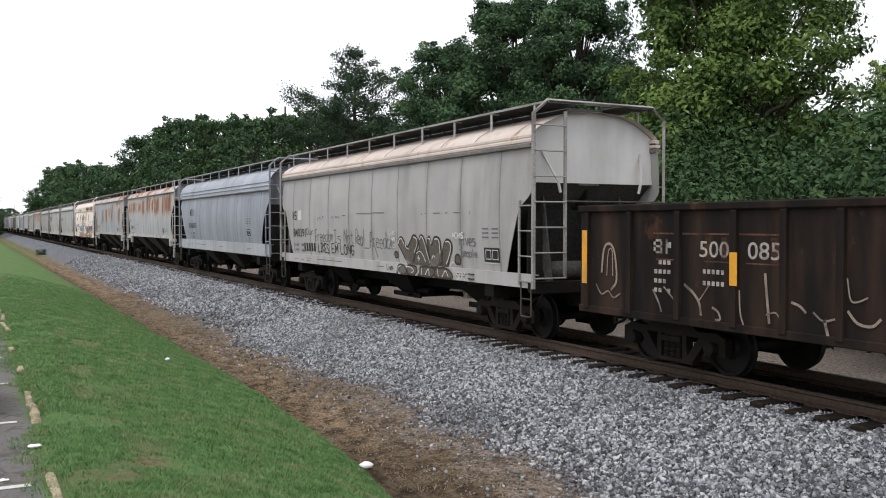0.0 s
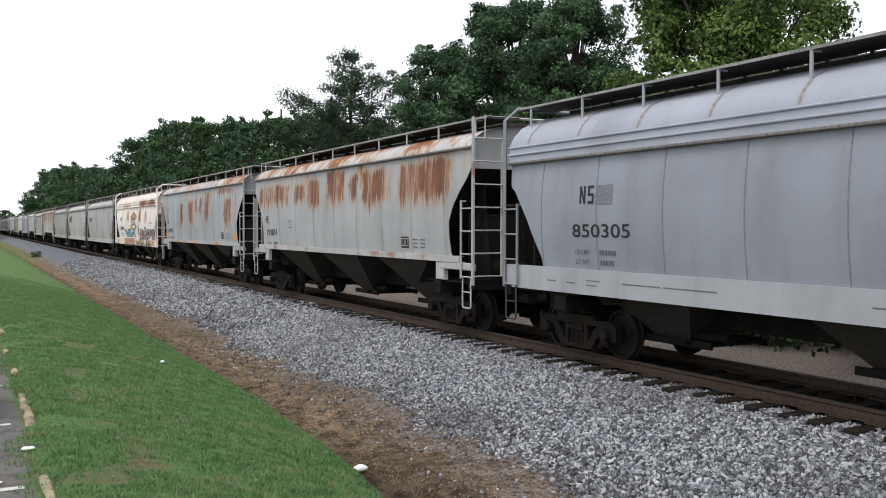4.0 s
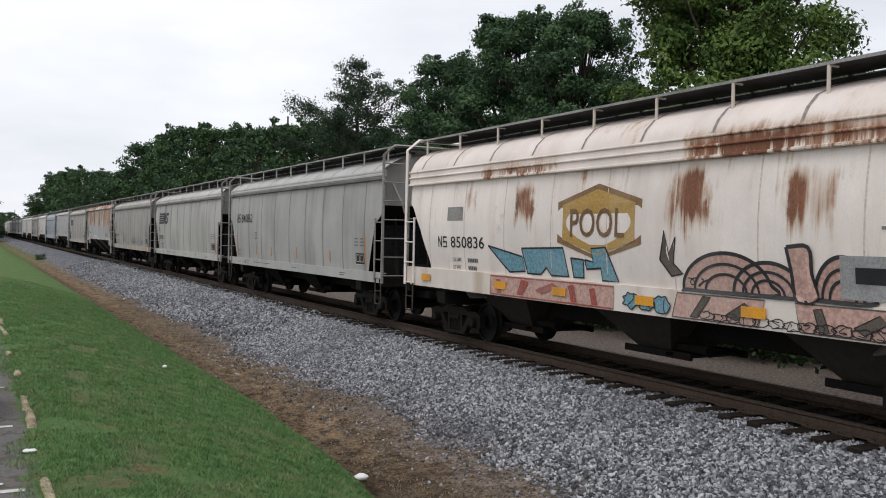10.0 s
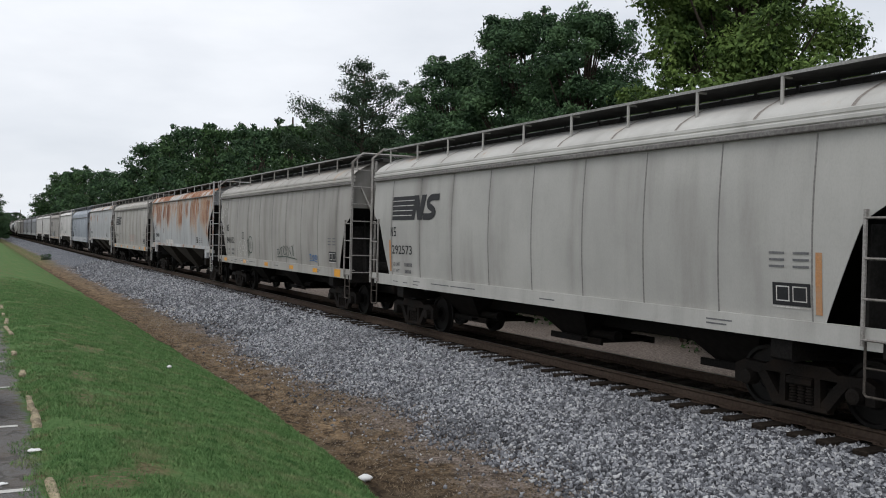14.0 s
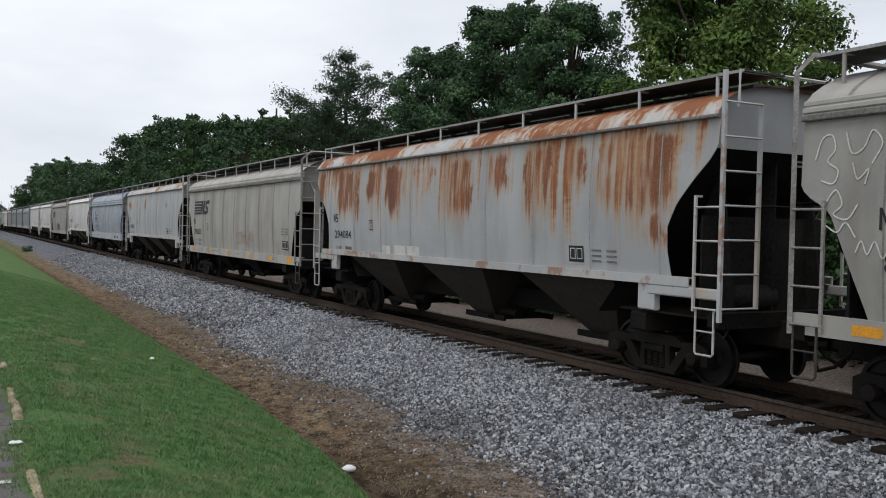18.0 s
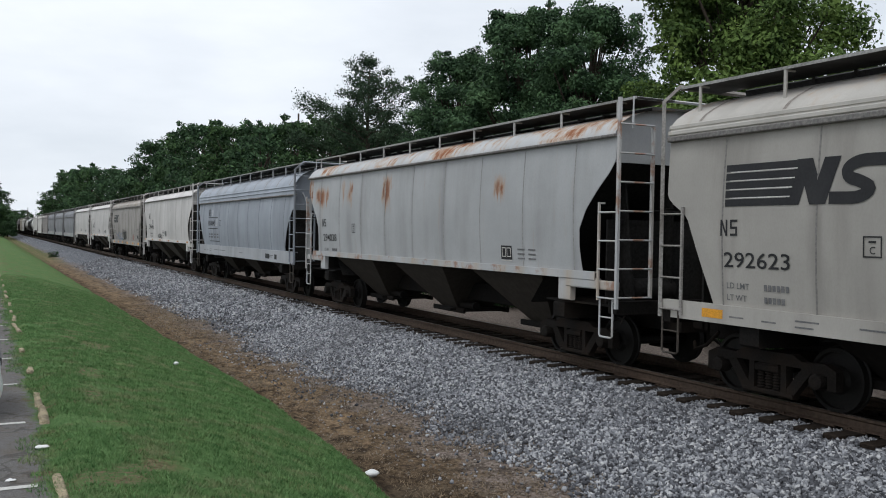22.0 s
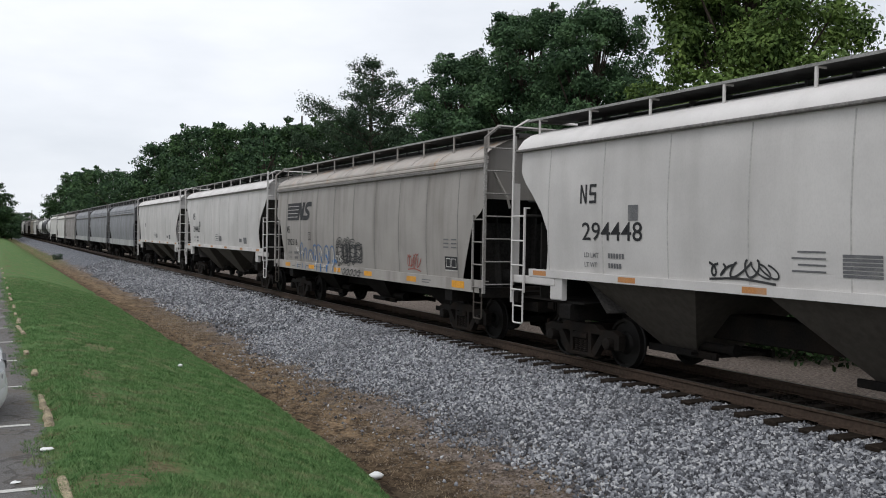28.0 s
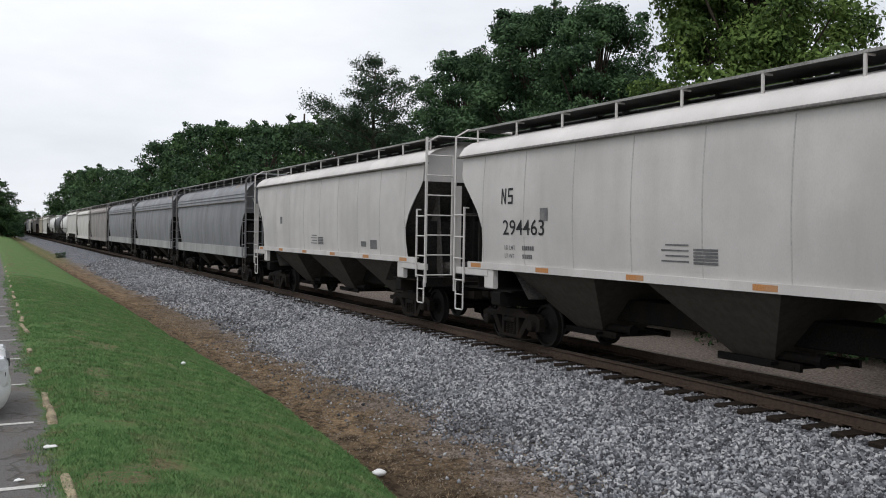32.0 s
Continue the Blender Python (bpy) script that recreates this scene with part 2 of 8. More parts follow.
    if spots:
        # clusters of long rust runs: (y0, y1, z0, z1) on the sheet
        thread = noise_node(n, l, 3.4, co, (1, 1.7, 0.10), (off[0], off[2] + 2, off[1]), 8, 0.72)
        wander = noise_node(n, l, 2.4, co, (1, 1, 0.8), (off[1] + 5, off[0], off[2]), 4)
        yy = math_node(n, l, "ADD", sep.outputs["Y"], math_node(n, l, "MULTIPLY", math_node(n, l, "SUBTRACT", wander, 0.5), 0.7))
        zz = math_node(n, l, "ADD", sep.outputs["Z"], math_node(n, l, "MULTIPLY", math_node(n, l, "SUBTRACT", thread, 0.5), 1.1))
        mask = None
        for ya, yb, za, zb in spots:
            s = math_node(n, l, "MULTIPLY", span(n, l, yy, ya - 0.12, ya + 0.22), span(n, l, yy, yb + 0.12, yb - 0.22))
            s = math_node(n, l, "MULTIPLY", s, math_node(n, l, "MULTIPLY", span(n, l, zz, za - 0.3 * min(1, zb - za), za + min(0.5, (zb - za) * 0.4)), span(n, l, math_node(n, l, "ADD", sep.outputs["Z"], math_node(n, l, "MULTIPLY", wander, 0.4)), zb + 0.4, zb)))
            mask = s if mask is None else math_node(n, l, "MAXIMUM", mask, s)
        lot = noise_node(n, l, 1.6, co, (1, 1.1, 0.22), (off[2] + 9, off[1], off[0]), 4, 0.6)
        mask = math_node(n, l, "MULTIPLY", mask, span(n, l, lot, 0.30, 0.66, 0.45, 1.15, False))
        comb = noise_node(n, l, 5.2, co, (0.2, 1.9, 0.07), (off[1] + 1, off[2], off[0]), 4, 0.6)
        thread = math_node(n, l, "ADD", math_node(n, l, "MULTIPLY", thread, 0.62 if patchy < 0.8 else 0.85), math_node(n, l, "ADD", math_node(n, l, "MULTIPLY", comb, 0.75 if patchy < 0.8 else 0.30), -0.185 if patchy < 0.8 else -0.075))
        heat = math_node(n, l, "ADD", math_node(n, l, "ADD", thread, math_node(n, l, "MULTIPLY", math_node(n, l, "SUBTRACT", wander, 0.5), 0.35)), math_node(n, l, "MULTIPLY", mask, 0.60))
        c = mixed(n, l, span(n, l, heat, 0.56, 0.90, 0, 0.60), c, (0.41, 0.26, 0.15))
        c = mixed(n, l, span(n, l, heat, 0.80, 1.04, 0, 0.92), c, mixed(n, l, span(n, l, math_node(n, l, "ADD", math_node(n, l, "MULTIPLY", fine, 0.4), math_node(n, l, "MULTIPLY", lot, 0.6)), 0.38, 0.62), (0.30, 0.115, 0.048), (0.135, 0.048, 0.026)))
    if blotch > 0:
        sp = noise_node(n, l, 1.5, co, (1, 1, 0.8), (off[0] + 3, off[2], off[1]), 6, 0.7)
        k = math_node(n, l, "MULTIPLY", span(n, l, sp, 0.60 if blotch < 0.7 else 0.54, 0.70 if blotch < 0.7 else 0.64), blotch)
        c = mixed(n, l, k, c, (0.27, 0.115, 0.05))
    l.new(c, b.inputs["Base Color"])
    l.new(span(n, l, streak, 0.3, 0.8, rough - 0.08, rough + 0.2), b.inputs["Roughness"])
    bumped(n, l, b, soft, 0.12, 0.05)
    return m


M_STEEL = plain("underframe_steel", (0.011, 0.0100, 0.0095), 0.8, 0.0, 0.4, 5, (0.032, 0.024, 0.018), 0.5)
M_TRUCK = plain("truck_casting", (0.013, 0.011, 0.0098), 0.72, 0.0, 0.4, 7, (0.032, 0.022, 0.016), 0.5)
M_WHEEL = plain("wheel_steel", (0.010, 0.009, 0.0085), 0.6, 0.2, 0.3, 7, (0.035, 0.03, 0.026), 0.5)
M_TREAD = plain("wheel_tread", (0.42, 0.42, 0.42), 0.28, 0.9, 0.15, 9, (0.2, 0.18, 0.16), 0.3)
M_BLACK = plain("black_stencil", (0.022, 0.022, 0.024), 0.6, 0, 0.2, 5, (0.08, 0.08, 0.08), 0.25, 0)
M_FADED = plain("faded_stencil", (0.14, 0.14, 0.145), 0.7, 0, 0.3, 9, (0.3, 0.29, 0.28), 0.5, 0)
M_WHITE = plain("white_stencil", (0.62, 0.60, 0.57), 0.7, 0, 0.2, 9, (0.16, 0.13, 0.11), 0.45, 0)
M_YELLOW = plain("reflector_yellow", (0.72, 0.33, 0.03), 0.5, 0, 0.2, 9, (0.30, 0.18, 0.08), 0.4, 0)
M_ORANGE = plain("faded_orange", (0.48, 0.22, 0.08), 0.6, 0, 0.2, 9, (0.40, 0.30, 0.22), 0.5, 0)


# ---- ground ----
PROFILE = [(-900, 0.3), (-30, 0.12), (0.60, 0.10), (0.72, 0.10), (0.80, 0.15), (1.4, 0.08), (2.2, -0.12), (3.4, -0.52), (4.0, -0.78), (4.30, -0.93), (4.40, -1.04), (4.62, -1.12),
           (5.6, -1.06), (6.6, -1.02), (7.25, -0.96), (8.4, -0.58), (9.5, -0.27), (9.85, -0.245), (12.3, -0.245), (12.65, -0.28), (13.7, -0.62), (18, -0.60), (40, -0.3), (120, 0.2), (1500, 1.0)]


def verge(y):
    """How far the lawn's edge swings out towards the track."""
    t = min(1.0, max(0.0, (y - 8.5) / 9.5))
    return 0.54 * t * (2 - t)


def ground_z(x, y):
    if 0.8 < x < 7.25:
        s = verge(y)
        x = 0.8 + (x - 0.8) * 3.5 / (3.5 + s) if x < 4.3 + s else 4.3 + (x - 4.3 - s) * 2.95 / (2.95 - s)
    for (xa, za), (xb, zb) in zip(PROFILE, PROFILE[1:]):
        if x <= xb:
            z = za + (zb - za) * (x - xa) / (xb - xa)
            break
    else:
        z = PROFILE[-1][1]
    if 0.9 < x < 9.4 or x > 13:
        edge = min(1.0, max(0.0, min(abs(x - 0.9), abs(9.4 - x) if x < 9.4 else 1, abs(x - 13) if x > 13 else 1) * 1.6))
        z += edge * (0.055 * noise.noise((x * 0.7, y * 0.45, 0)) + 0.025 * noise.noise((x * 2.1, y * 2.1, 5)))
    return z


def ground_sheet():
    xs = [-900, -300, -100, -40, -15, -6, -2, 0, 0.4, 0.6, 0.72, 0.8] + [0.8 + 0.2 * i for i in range(1, 46)] + [10.4, 11.06, 11.7, 12.3, 12.65, 13.2, 13.7, 14.5, 15.5, 17, 19, 22, 27, 34, 45, 70, 120, 300, 700, 1500]
    ys = [-300, -100, -40, -20, -10, -5, -2] + [0.3 * i for i in range(0, 160)]
    while ys[-1] < 1500:
        ys.append(ys[-1] + (ys[-1] - ys[-2]) * 1.09)
    g = Geo()
    g.v = [(x, y, ground_z(x, y)) for y in ys for x in xs]
    w = len(xs)
    g.f = [(j * w + i, j * w + i + 1, (j + 1) * w + i + 1, (j + 1) * w + i) for j in range(len(ys) - 1) for i in range(w - 1)]
    return g.mesh("ground", True)


def ground_material():
    m, n, l, b = base_mat("ground", 0.95, 0, 0.04)
    geo = n.new("ShaderNodeNewGeometry")
    co = geo.outputs["Position"]
    sep = n.new("ShaderNodeSeparateXYZ")
    l.new(co, sep.inputs[0])
    x = sep.outputs["X"]
    big = noise_node(n, l, 0.35, co, (1, 0.6, 0), detail=4)
    mid = noise_node(n, l, 1.6, co, (1, 1, 0), detail=6)
    fine = noise_node(n, l, 14, co, (1, 1, 0), detail=6, rough=0.7)
    grain = noise_node(n, l, 70, co, detail=4, rough=0.7)
    # grass
    grass = mixed(n, l, span(n, l, fine, 0.3, 0.7), (0.068, 0.135, 0.047), (0.135, 0.222, 0.084))
    grass = mixed(n, l, span(n, l, mid, 0.46, 0.66, 0, 0.85), grass, (0.185, 0.205, 0.088))
    bare = math_node(n, l, "MULTIPLY", span(n, l, mid, 0.52, 0.64), span(n, l, x, 2.4, 1.0))
    for px_, py_, rx, ry in ((0.98, 8.30, 0.36, 0.30), (1.30, 8.65, 0.30, 0.16), (1.50, 15.0, 0.22, 0.5), (1.28, 12.6, 0.14, 0.35), (1.95, 19.0, 0.35, 0.6)):
        dx = math_node(n, l, "DIVIDE", math_node(n, l, "SUBTRACT", x, px_), rx)
        dy = math_node(n, l, "DIVIDE", math_node(n, l, "SUBTRACT", sep.outputs["Y"], py_), ry)
        d2 = math_node(n, l, "ADD", math_node(n, l, "MULTIPLY", dx, dx), math_node(n, l, "MULTIPLY", dy, dy))
        bare = math_node(n, l, "MAXIMUM", bare, math_node(n, l, "MULTIPLY", span(n, l, d2, 2.2, 0.5), span(n, l, fine, 0.42, 0.60)))
    grass = mixed(n, l, bare, grass, mixed(n, l, span(n, l, fine, 0.35, 0.65), (0.085, 0.062, 0.040), (0.21, 0.16, 0.105)))
    # bare and dry soil of the ditch: dark and damp by the lawn, straw-coloured, then grey with stone dust
    soil = mixed(n, l, span(n, l, fine, 0.34, 0.66), (0.095, 0.068, 0.046), (0.29, 0.21, 0.135))
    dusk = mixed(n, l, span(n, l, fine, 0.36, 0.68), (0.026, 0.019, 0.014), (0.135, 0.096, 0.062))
    dust = mixed(n, l, span(n, l, fine, 0.32, 0.68), (0.13, 0.102, 0.086), (0.36, 0.298, 0.258))
    yz = math_node(n, l, "MINIMUM", math_node(n, l, "MAXIMUM", math_node(n, l, "DIVIDE", math_node(n, l, "SUBTRACT", sep.outputs["Y"], 8.5), 9.5), 0.0), 1.0)
    zone = math_node(n, l, "SUBTRACT", x, math_node(n, l, "MULTIPLY", yz, 0.5))
    zone = math_node(n, l, "ADD", zone, math_node(n, l, "MULTIPLY", math_node(n, l, "SUBTRACT", mid, 0.5), 3.2))
    clod = noise_node(n, l, 3.6, co, (1, 0.7, 0), (4, 9, 0), detail=6, rough=0.7)
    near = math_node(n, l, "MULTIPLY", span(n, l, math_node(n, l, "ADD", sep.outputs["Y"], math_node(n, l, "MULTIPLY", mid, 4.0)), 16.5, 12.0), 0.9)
    tan = mixed(n, l, span(n, l, fine, 0.36, 0.66), (0.19, 0.126, 0.074), (0.42, 0.305, 0.190))
    strip = math_node(n, l, "MULTIPLY", span(n, l, zone, 5.7, 5.0), span(n, l, clod, 0.32, 0.50))
    soil = mixed(n, l, strip, soil, tan)
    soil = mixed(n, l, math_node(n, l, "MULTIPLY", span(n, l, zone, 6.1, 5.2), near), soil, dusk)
    soil = mixed(n, l, span(n, l, zone, 5.6, 6.3), soil, dust)
    soil = mixed(n, l, span(n, l, clod, 0.56, 0.40, 0, 0.72), soil, (0.042, 0.031, 0.023))
    straw = noise_node(n, l, 0.9, co, (1, 0.45, 0), (21, 5, 0), detail=6, rough=0.65)
    soil = mixed(n, l, span(n, l, straw, 0.54, 0.66, 0, 0.6), soil, (0.30, 0.235, 0.16))
    soil = mixed(n, l, span(n, l, grain, 0.58, 0.72, 0, 0.5), soil, (0.36, 0.31, 0.26))
    # crushed stone, for the stretches beyond the single stones
    vor = n.new("ShaderNodeTexVoronoi")
    vor.inputs["Scale"].default_value = 14
    l.new(co, vor.inputs["Vector"])
    sepc = n.new("ShaderNodeSeparateColor")
    l.new(vor.outputs["Color"], sepc.inputs[0])
    stone = mixed(n, l, span(n, l, sepc.outputs[0], 0.1, 0.95), (0.14, 0.147, 0.165), (0.44, 0.455, 0.49))
    stone = mixed(n, l, span(n, l, vor.outputs["Distance"], 0.25, 0.6, 0, 0.75), stone, (0.045, 0.045, 0.05))
    # dirty bed between the rails, its colour darkened further for the train's shade
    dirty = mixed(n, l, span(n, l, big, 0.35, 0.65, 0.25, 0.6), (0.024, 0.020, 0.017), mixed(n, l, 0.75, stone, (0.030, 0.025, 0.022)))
    # old asphalt
    tar = mixed(n, l, span(n, l, grain, 0.3, 0.75), (0.120, 0.116, 0.114), (0.275, 0.266, 0.258))
    tar = mixed(n, l, span(n, l, mid, 0.5, 0.7, 0, 0.5), tar, (0.16, 0.135, 0.11))
    crack = n.new("ShaderNodeTexVoronoi")
    crack.feature = "DISTANCE_TO_EDGE"
    crack.inputs["Scale"].default_value = 0.9
    wob = n.new("ShaderNodeVectorMath")
    wob.operation = "ADD"
    l.new(co, wob.inputs[0])
    wv = n.new("ShaderNodeTexNoise")
    wv.inputs["Scale"].default_value = 2.0
    l.new(co, wv.inputs["Vector"])
    l.new(wv.outputs["Color"], wob.inputs[1])
    l.new(wob.outputs[0], crack.inputs["Vector"])
    tar = mixed(n, l, span(n, l, crack.outputs["Distance"], 0.010, 0.026, 0.4, 0.0), tar, (0.04, 0.039, 0.032))
    tar = mixed(n, l, math_node(n, l, "MULTIPLY", span(n, l, x, -0.1, 0.75), span(n, l, fine, 0.46, 0.66)), tar, (0.115, 0.085, 0.055))
    # woodland floor
    wood = mixed(n, l, span(n, l, mid, 0.35, 0.65), (0.03, 0.035, 0.014), (0.08, 0.075, 0.035))
    yard = mixed(n, l, span(n, l, fine, 0.35, 0.7), (0.105, 0.086, 0.074), (0.36, 0.300, 0.262))
    yard = mixed(n, l, span(n, l, mid, 0.5, 0.75, 0, 0.5), yard, (0.24, 0.215, 0.195))

    def edge(at, soft, wob, wob2=0.0):
        w = math_node(n, l, "MULTIPLY", math_node(n, l, "SUBTRACT", mid, 0.5), wob)
        w2 = math_node(n, l, "MULTIPLY", math_node(n, l, "SUBTRACT", fine, 0.5), wob * 0.6)
        w3 = math_node(n, l, "MULTIPLY", math_node(n, l, "SUBTRACT", big, 0.5), wob2)
        s = math_node(n, l, "ADD", math_node(n, l, "ADD", x, w), math_node(n, l, "ADD", w2, w3))
        return span(n, l, s, at - soft, at + soft)

    c = mixed(n, l, edge(0.52, 0.06, 0.5), tar, grass)
    yr = math_node(n, l, "MINIMUM", math_node(n, l, "MAXIMUM", math_node(n, l, "DIVIDE", math_node(n, l, "SUBTRACT", sep.outputs["Y"], 8.5), 9.5), 0.0), 1.0)
    swing = math_node(n, l, "MULTIPLY", math_node(n, l, "MULTIPLY", yr, math_node(n, l, "SUBTRACT", 2.0, yr)), 0.54)
    x_all, x = x, math_node(n, l, "SUBTRACT", x, swing)
    c = mixed(n, l, edge(4.36, 0.06, 0.35), c, soil)
    # shadow under the bank's step, painted into the soil along the lawn edge
    lip_shade = math_node(n, l, "MULTIPLY", edge(4.36, 0.06, 0.35), span(n, l, x, 5.35, 4.66))
    lip_shade = math_node(n, l, "MULTIPLY", lip_shade, span(n, l, clod, 0.34, 0.54, 0.95, 0.45))
    c = mixed(n, l, lip_shade, c, (0.030, 0.022, 0.016))
    x = x_all
    far_green = math_node(n, l, "MULTIPLY", span(n, l, sep.outputs["Y"], 80, 115), math_node(n, l, "SUBTRACT", 1.0, edge(7.0, 0.2, 1.0)))
    c = mixed(n, l, math_node(n, l, "MULTIPLY", far_green, math_node(n, l, "MULTIPLY", span(n, l, x, 3.4, 4.4), span(n, l, mid, 0.40, 0.56))), c, mixed(n, l, span(n, l, fine, 0.35, 0.65), (0.09, 0.115, 0.045), (0.15, 0.165, 0.07)))
    c = mixed(n, l, edge(7.10, 0.38, 1.6, 2.2), c, stone)
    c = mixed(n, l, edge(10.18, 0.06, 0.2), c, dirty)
    c = mixed(n, l, edge(13.2, 0.3, 0.8), c, yard)
    c = mixed(n, l, edge(19.5, 1.2, 3.0), c, wood)
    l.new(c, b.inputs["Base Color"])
    h = math_node(n, l, "ADD", fine, math_node(n, l, "MULTIPLY", grain, 0.5))
    bumped(n, l, b, h, 0.8, 0.05)
    return m


tagged(put("ground", ground_sheet(), ground_material()), "mown grass verge, brown ditch and crushed stone railway bed", "ground", kind="structure")

# single stones of the track bed
stone_mat, n_, l_, b_ = base_mat("crushed_stone", 0.85, 0, 0.12)
gi = n_.new("ShaderNodeNewGeometry")
ramp = n_.new("ShaderNodeValToRGB")
ramp.color_ramp.elements[0].color, ramp.color_ramp.elements[1].color = (0.042, 0.042, 0.048, 1), (0.62, 0.615, 0.62, 1)
for pos, col in ((0.28, (0.120, 0.124, 0.138, 1)), (0.60, (0.262, 0.270, 0.294, 1)), (0.88, (0.47, 0.475, 0.495, 1))):
    e = ramp.color_ramp.elements.new(pos)
    e.color = col
l_.new(gi.outputs["Random Per Island"], ramp.inputs["Fac"])
fine_ = noise_node(n_, l_, 45, gi.outputs["Position"], detail=4)
tone_ = noise_node(n_, l_, 0.5, gi.outputs["Position"], (1, 0.5, 0), detail=4)
c_ = mixed(n_, l_, span(n_, l_, fine_, 0.4, 0.8, 0, 0.4), ramp.outputs["Color"], (0.12, 0.115, 0.11))
c_ = mixed(n_, l_, span(n_, l_, tone_, 0.45, 0.7, 0, 0.45), c_, (0.085, 0.085, 0.092))
l_.new(c_, b_.inputs["Base Color"])
bumped(n_, l_, b_, fine_, 0.4, 0.008)


def stones(name, x0, x1, y0, y1, count, lo, hi, keep):
    rng = np.random.default_rng(len(name) * 7 + count)
    x, y = rng.uniform(x0, x1, count), rng.uniform(y0, y1, count)
    ok = keep(x, y, rng.uniform(0, 1, count))
    x, y = x[ok], y[ok]
    z = np.array([ground_z(a, c) for a, c in zip(x, y)])
    k = len(x)
    corner = np.array([(1, 0, 0), (-1, 0, 0), (0, 1, 0), (0, -1, 0), (0, 0, 1), (0, 0, -1)], float)
    size = rng.uniform(lo, hi, (k, 1, 1)) * 0.62 * rng.uniform(0.6, 1.25, (k, 1, 3))
    v = (corner[None] + rng.uniform(-0.42, 0.42, (k, 6, 3))) * size
    q = rng.normal(size=(k, 4))
    q /= np.linalg.norm(q, axis=1)[:, None]
    w_, a, c, d = q.T
    rot_ = np.stack([1 - 2 * (c * c + d * d), 2 * (a * c - d * w_), 2 * (a * d + c * w_), 2 * (a * c + d * w_), 1 - 2 * (a * a + d * d), 2 * (c * d - a * w_), 2 * (a * d - c * w_), 2 * (c * d + a * w_), 1 - 2 * (a * a + c * c)], 1).reshape(k, 3, 3)
    v = np.einsum("kij,knj->kni", rot_, v)
    v += np.stack([x, y, z + size[:, 0, 2] * 0.45], 1)[:, None]
    f = np.array([(0, 2, 4), (2, 1, 4), (1, 3, 4), (3, 0, 4), (2, 0, 5), (1, 2, 5), (3, 1, 5), (0, 3, 5)])
    faces = (f[None] + (np.arange(k) * 6)[:, None, None]).reshape(-1, 3)
    return mesh_np(name, v.reshape(-1, 3), faces)


def wave(x, y, s):
    return np.sin(x * 1.9 * s + 1.3 * np.sin(y * 0.8 * s)) * np.sin(y * 1.3 * s + 1.7) + 0.5 * np.sin(y * 3.1 * s + x * 2.3)


def on_slope(x, y, r):
    toe = 7.15 + 0.17 * np.sin(y * 0.43 + 1) + 0.15 * np.sin(y * 1.13 + 2) + 0.12 * np.sin(y * 2.71) + 0.1 * np.sin(y * 5.3 + x * 2)
    return (r < np.clip((x - toe) / 1.5 + 0.34, 0.012, 1)) & ((x < 9.62) | (np.abs((y - 2.0 + 0.2725) % 0.545 - 0.2725) > 0.13))


tagged(put("ballast_stones", stones("ballast_stones", 5.6, 10.2, 4.0, 27, 150000, 0.030, 0.068, on_slope), stone_mat), "loose grey crushed stone ballast beside the track", "ballast", kind="stuff")
tagged(put("ballast_stones", stones("ballast_far", 6.6, 10.2, 27, 84, 70000, 0.046, 0.092, lambda x, y, r: on_slope(x, y, r / np.clip((86 - y) / 30, 0.05, 1))), stone_mat), "loose grey crushed stone ballast along the track", "ballast", kind="stuff")
# stones between the ties, with the shade under the train in their colour
tagged(put("ballast_stones", stones("ballast_between_ties", 10.2, 12.6, 3, 60, 22000, 0.04, 0.075, lambda x, y, r: np.abs((y - 2.0 + 0.2725) % 0.545 - 0.2725) > 0.14), plain("shaded_stone", (0.026, 0.022, 0.019), 0.85, 0, 0.4, 20, (0.012, 0.010, 0.009), 0.5)), "stone ballast between the wooden ties, coloured dark for the shade under the train", "ballast", kind="stuff")

tagged(put("pebbles", stones("pebbles", 4.9, 7.6, 5, 40, 16000, 0.012, 0.040, lambda x, y, r: r < np.clip((x - 4.7) / 2.2, 0.05, 1)), plain("dusty_pebble", (0.29, 0.25, 0.21), 0.9, 0, 0.4, 3, (0.09, 0.07, 0.05), 0.8)), "dusty tan pebbles on the ditch floor", "pebbles", kind="stuff")


# grass blades and dry straw
def blades(name, x0, x1, y0, y1, count, h0, h1, width, lean, keep):
    rng = np.random.default_rng(count)
    x = rng.uniform(x0, x1, count)
    y = y0 + (y1 - y0) * rng.uniform(0, 1, count) ** 1.6
    ok = keep(x, y, rng.uniform(0, 1, count))
    x, y = x[ok], y[ok]
    z = np.array([ground_z(a, c) for a, c in zip(x, y)])
    k = len(x)
    a = rng.uniform(0, math.tau, k)
    t = rng.uniform(0, math.tau, k)
    h = rng.uniform(h0, h1, k)
    w = width * (0.7 + 0.6 * rng.uniform(0, 1, k)) * (1 + y / 25)
    base = np.stack([x, y, z - 0.005], 1)
    side = np.stack([np.cos(a), np.sin(a), 0 * a], 1) * w[:, None] / 2
    bend = np.stack([np.cos(t), np.sin(t), 0 * t], 1) * (h * lean * rng.uniform(0.2, 1, k))[:, None]
    tip = base + bend + np.stack([0 * h, 0 * h, h], 1)
    v = np.stack([base - side, base + side, tip], 1).reshape(-1, 3)
    return mesh_np(name, v, np.arange(3 * k).reshape(k, 3))


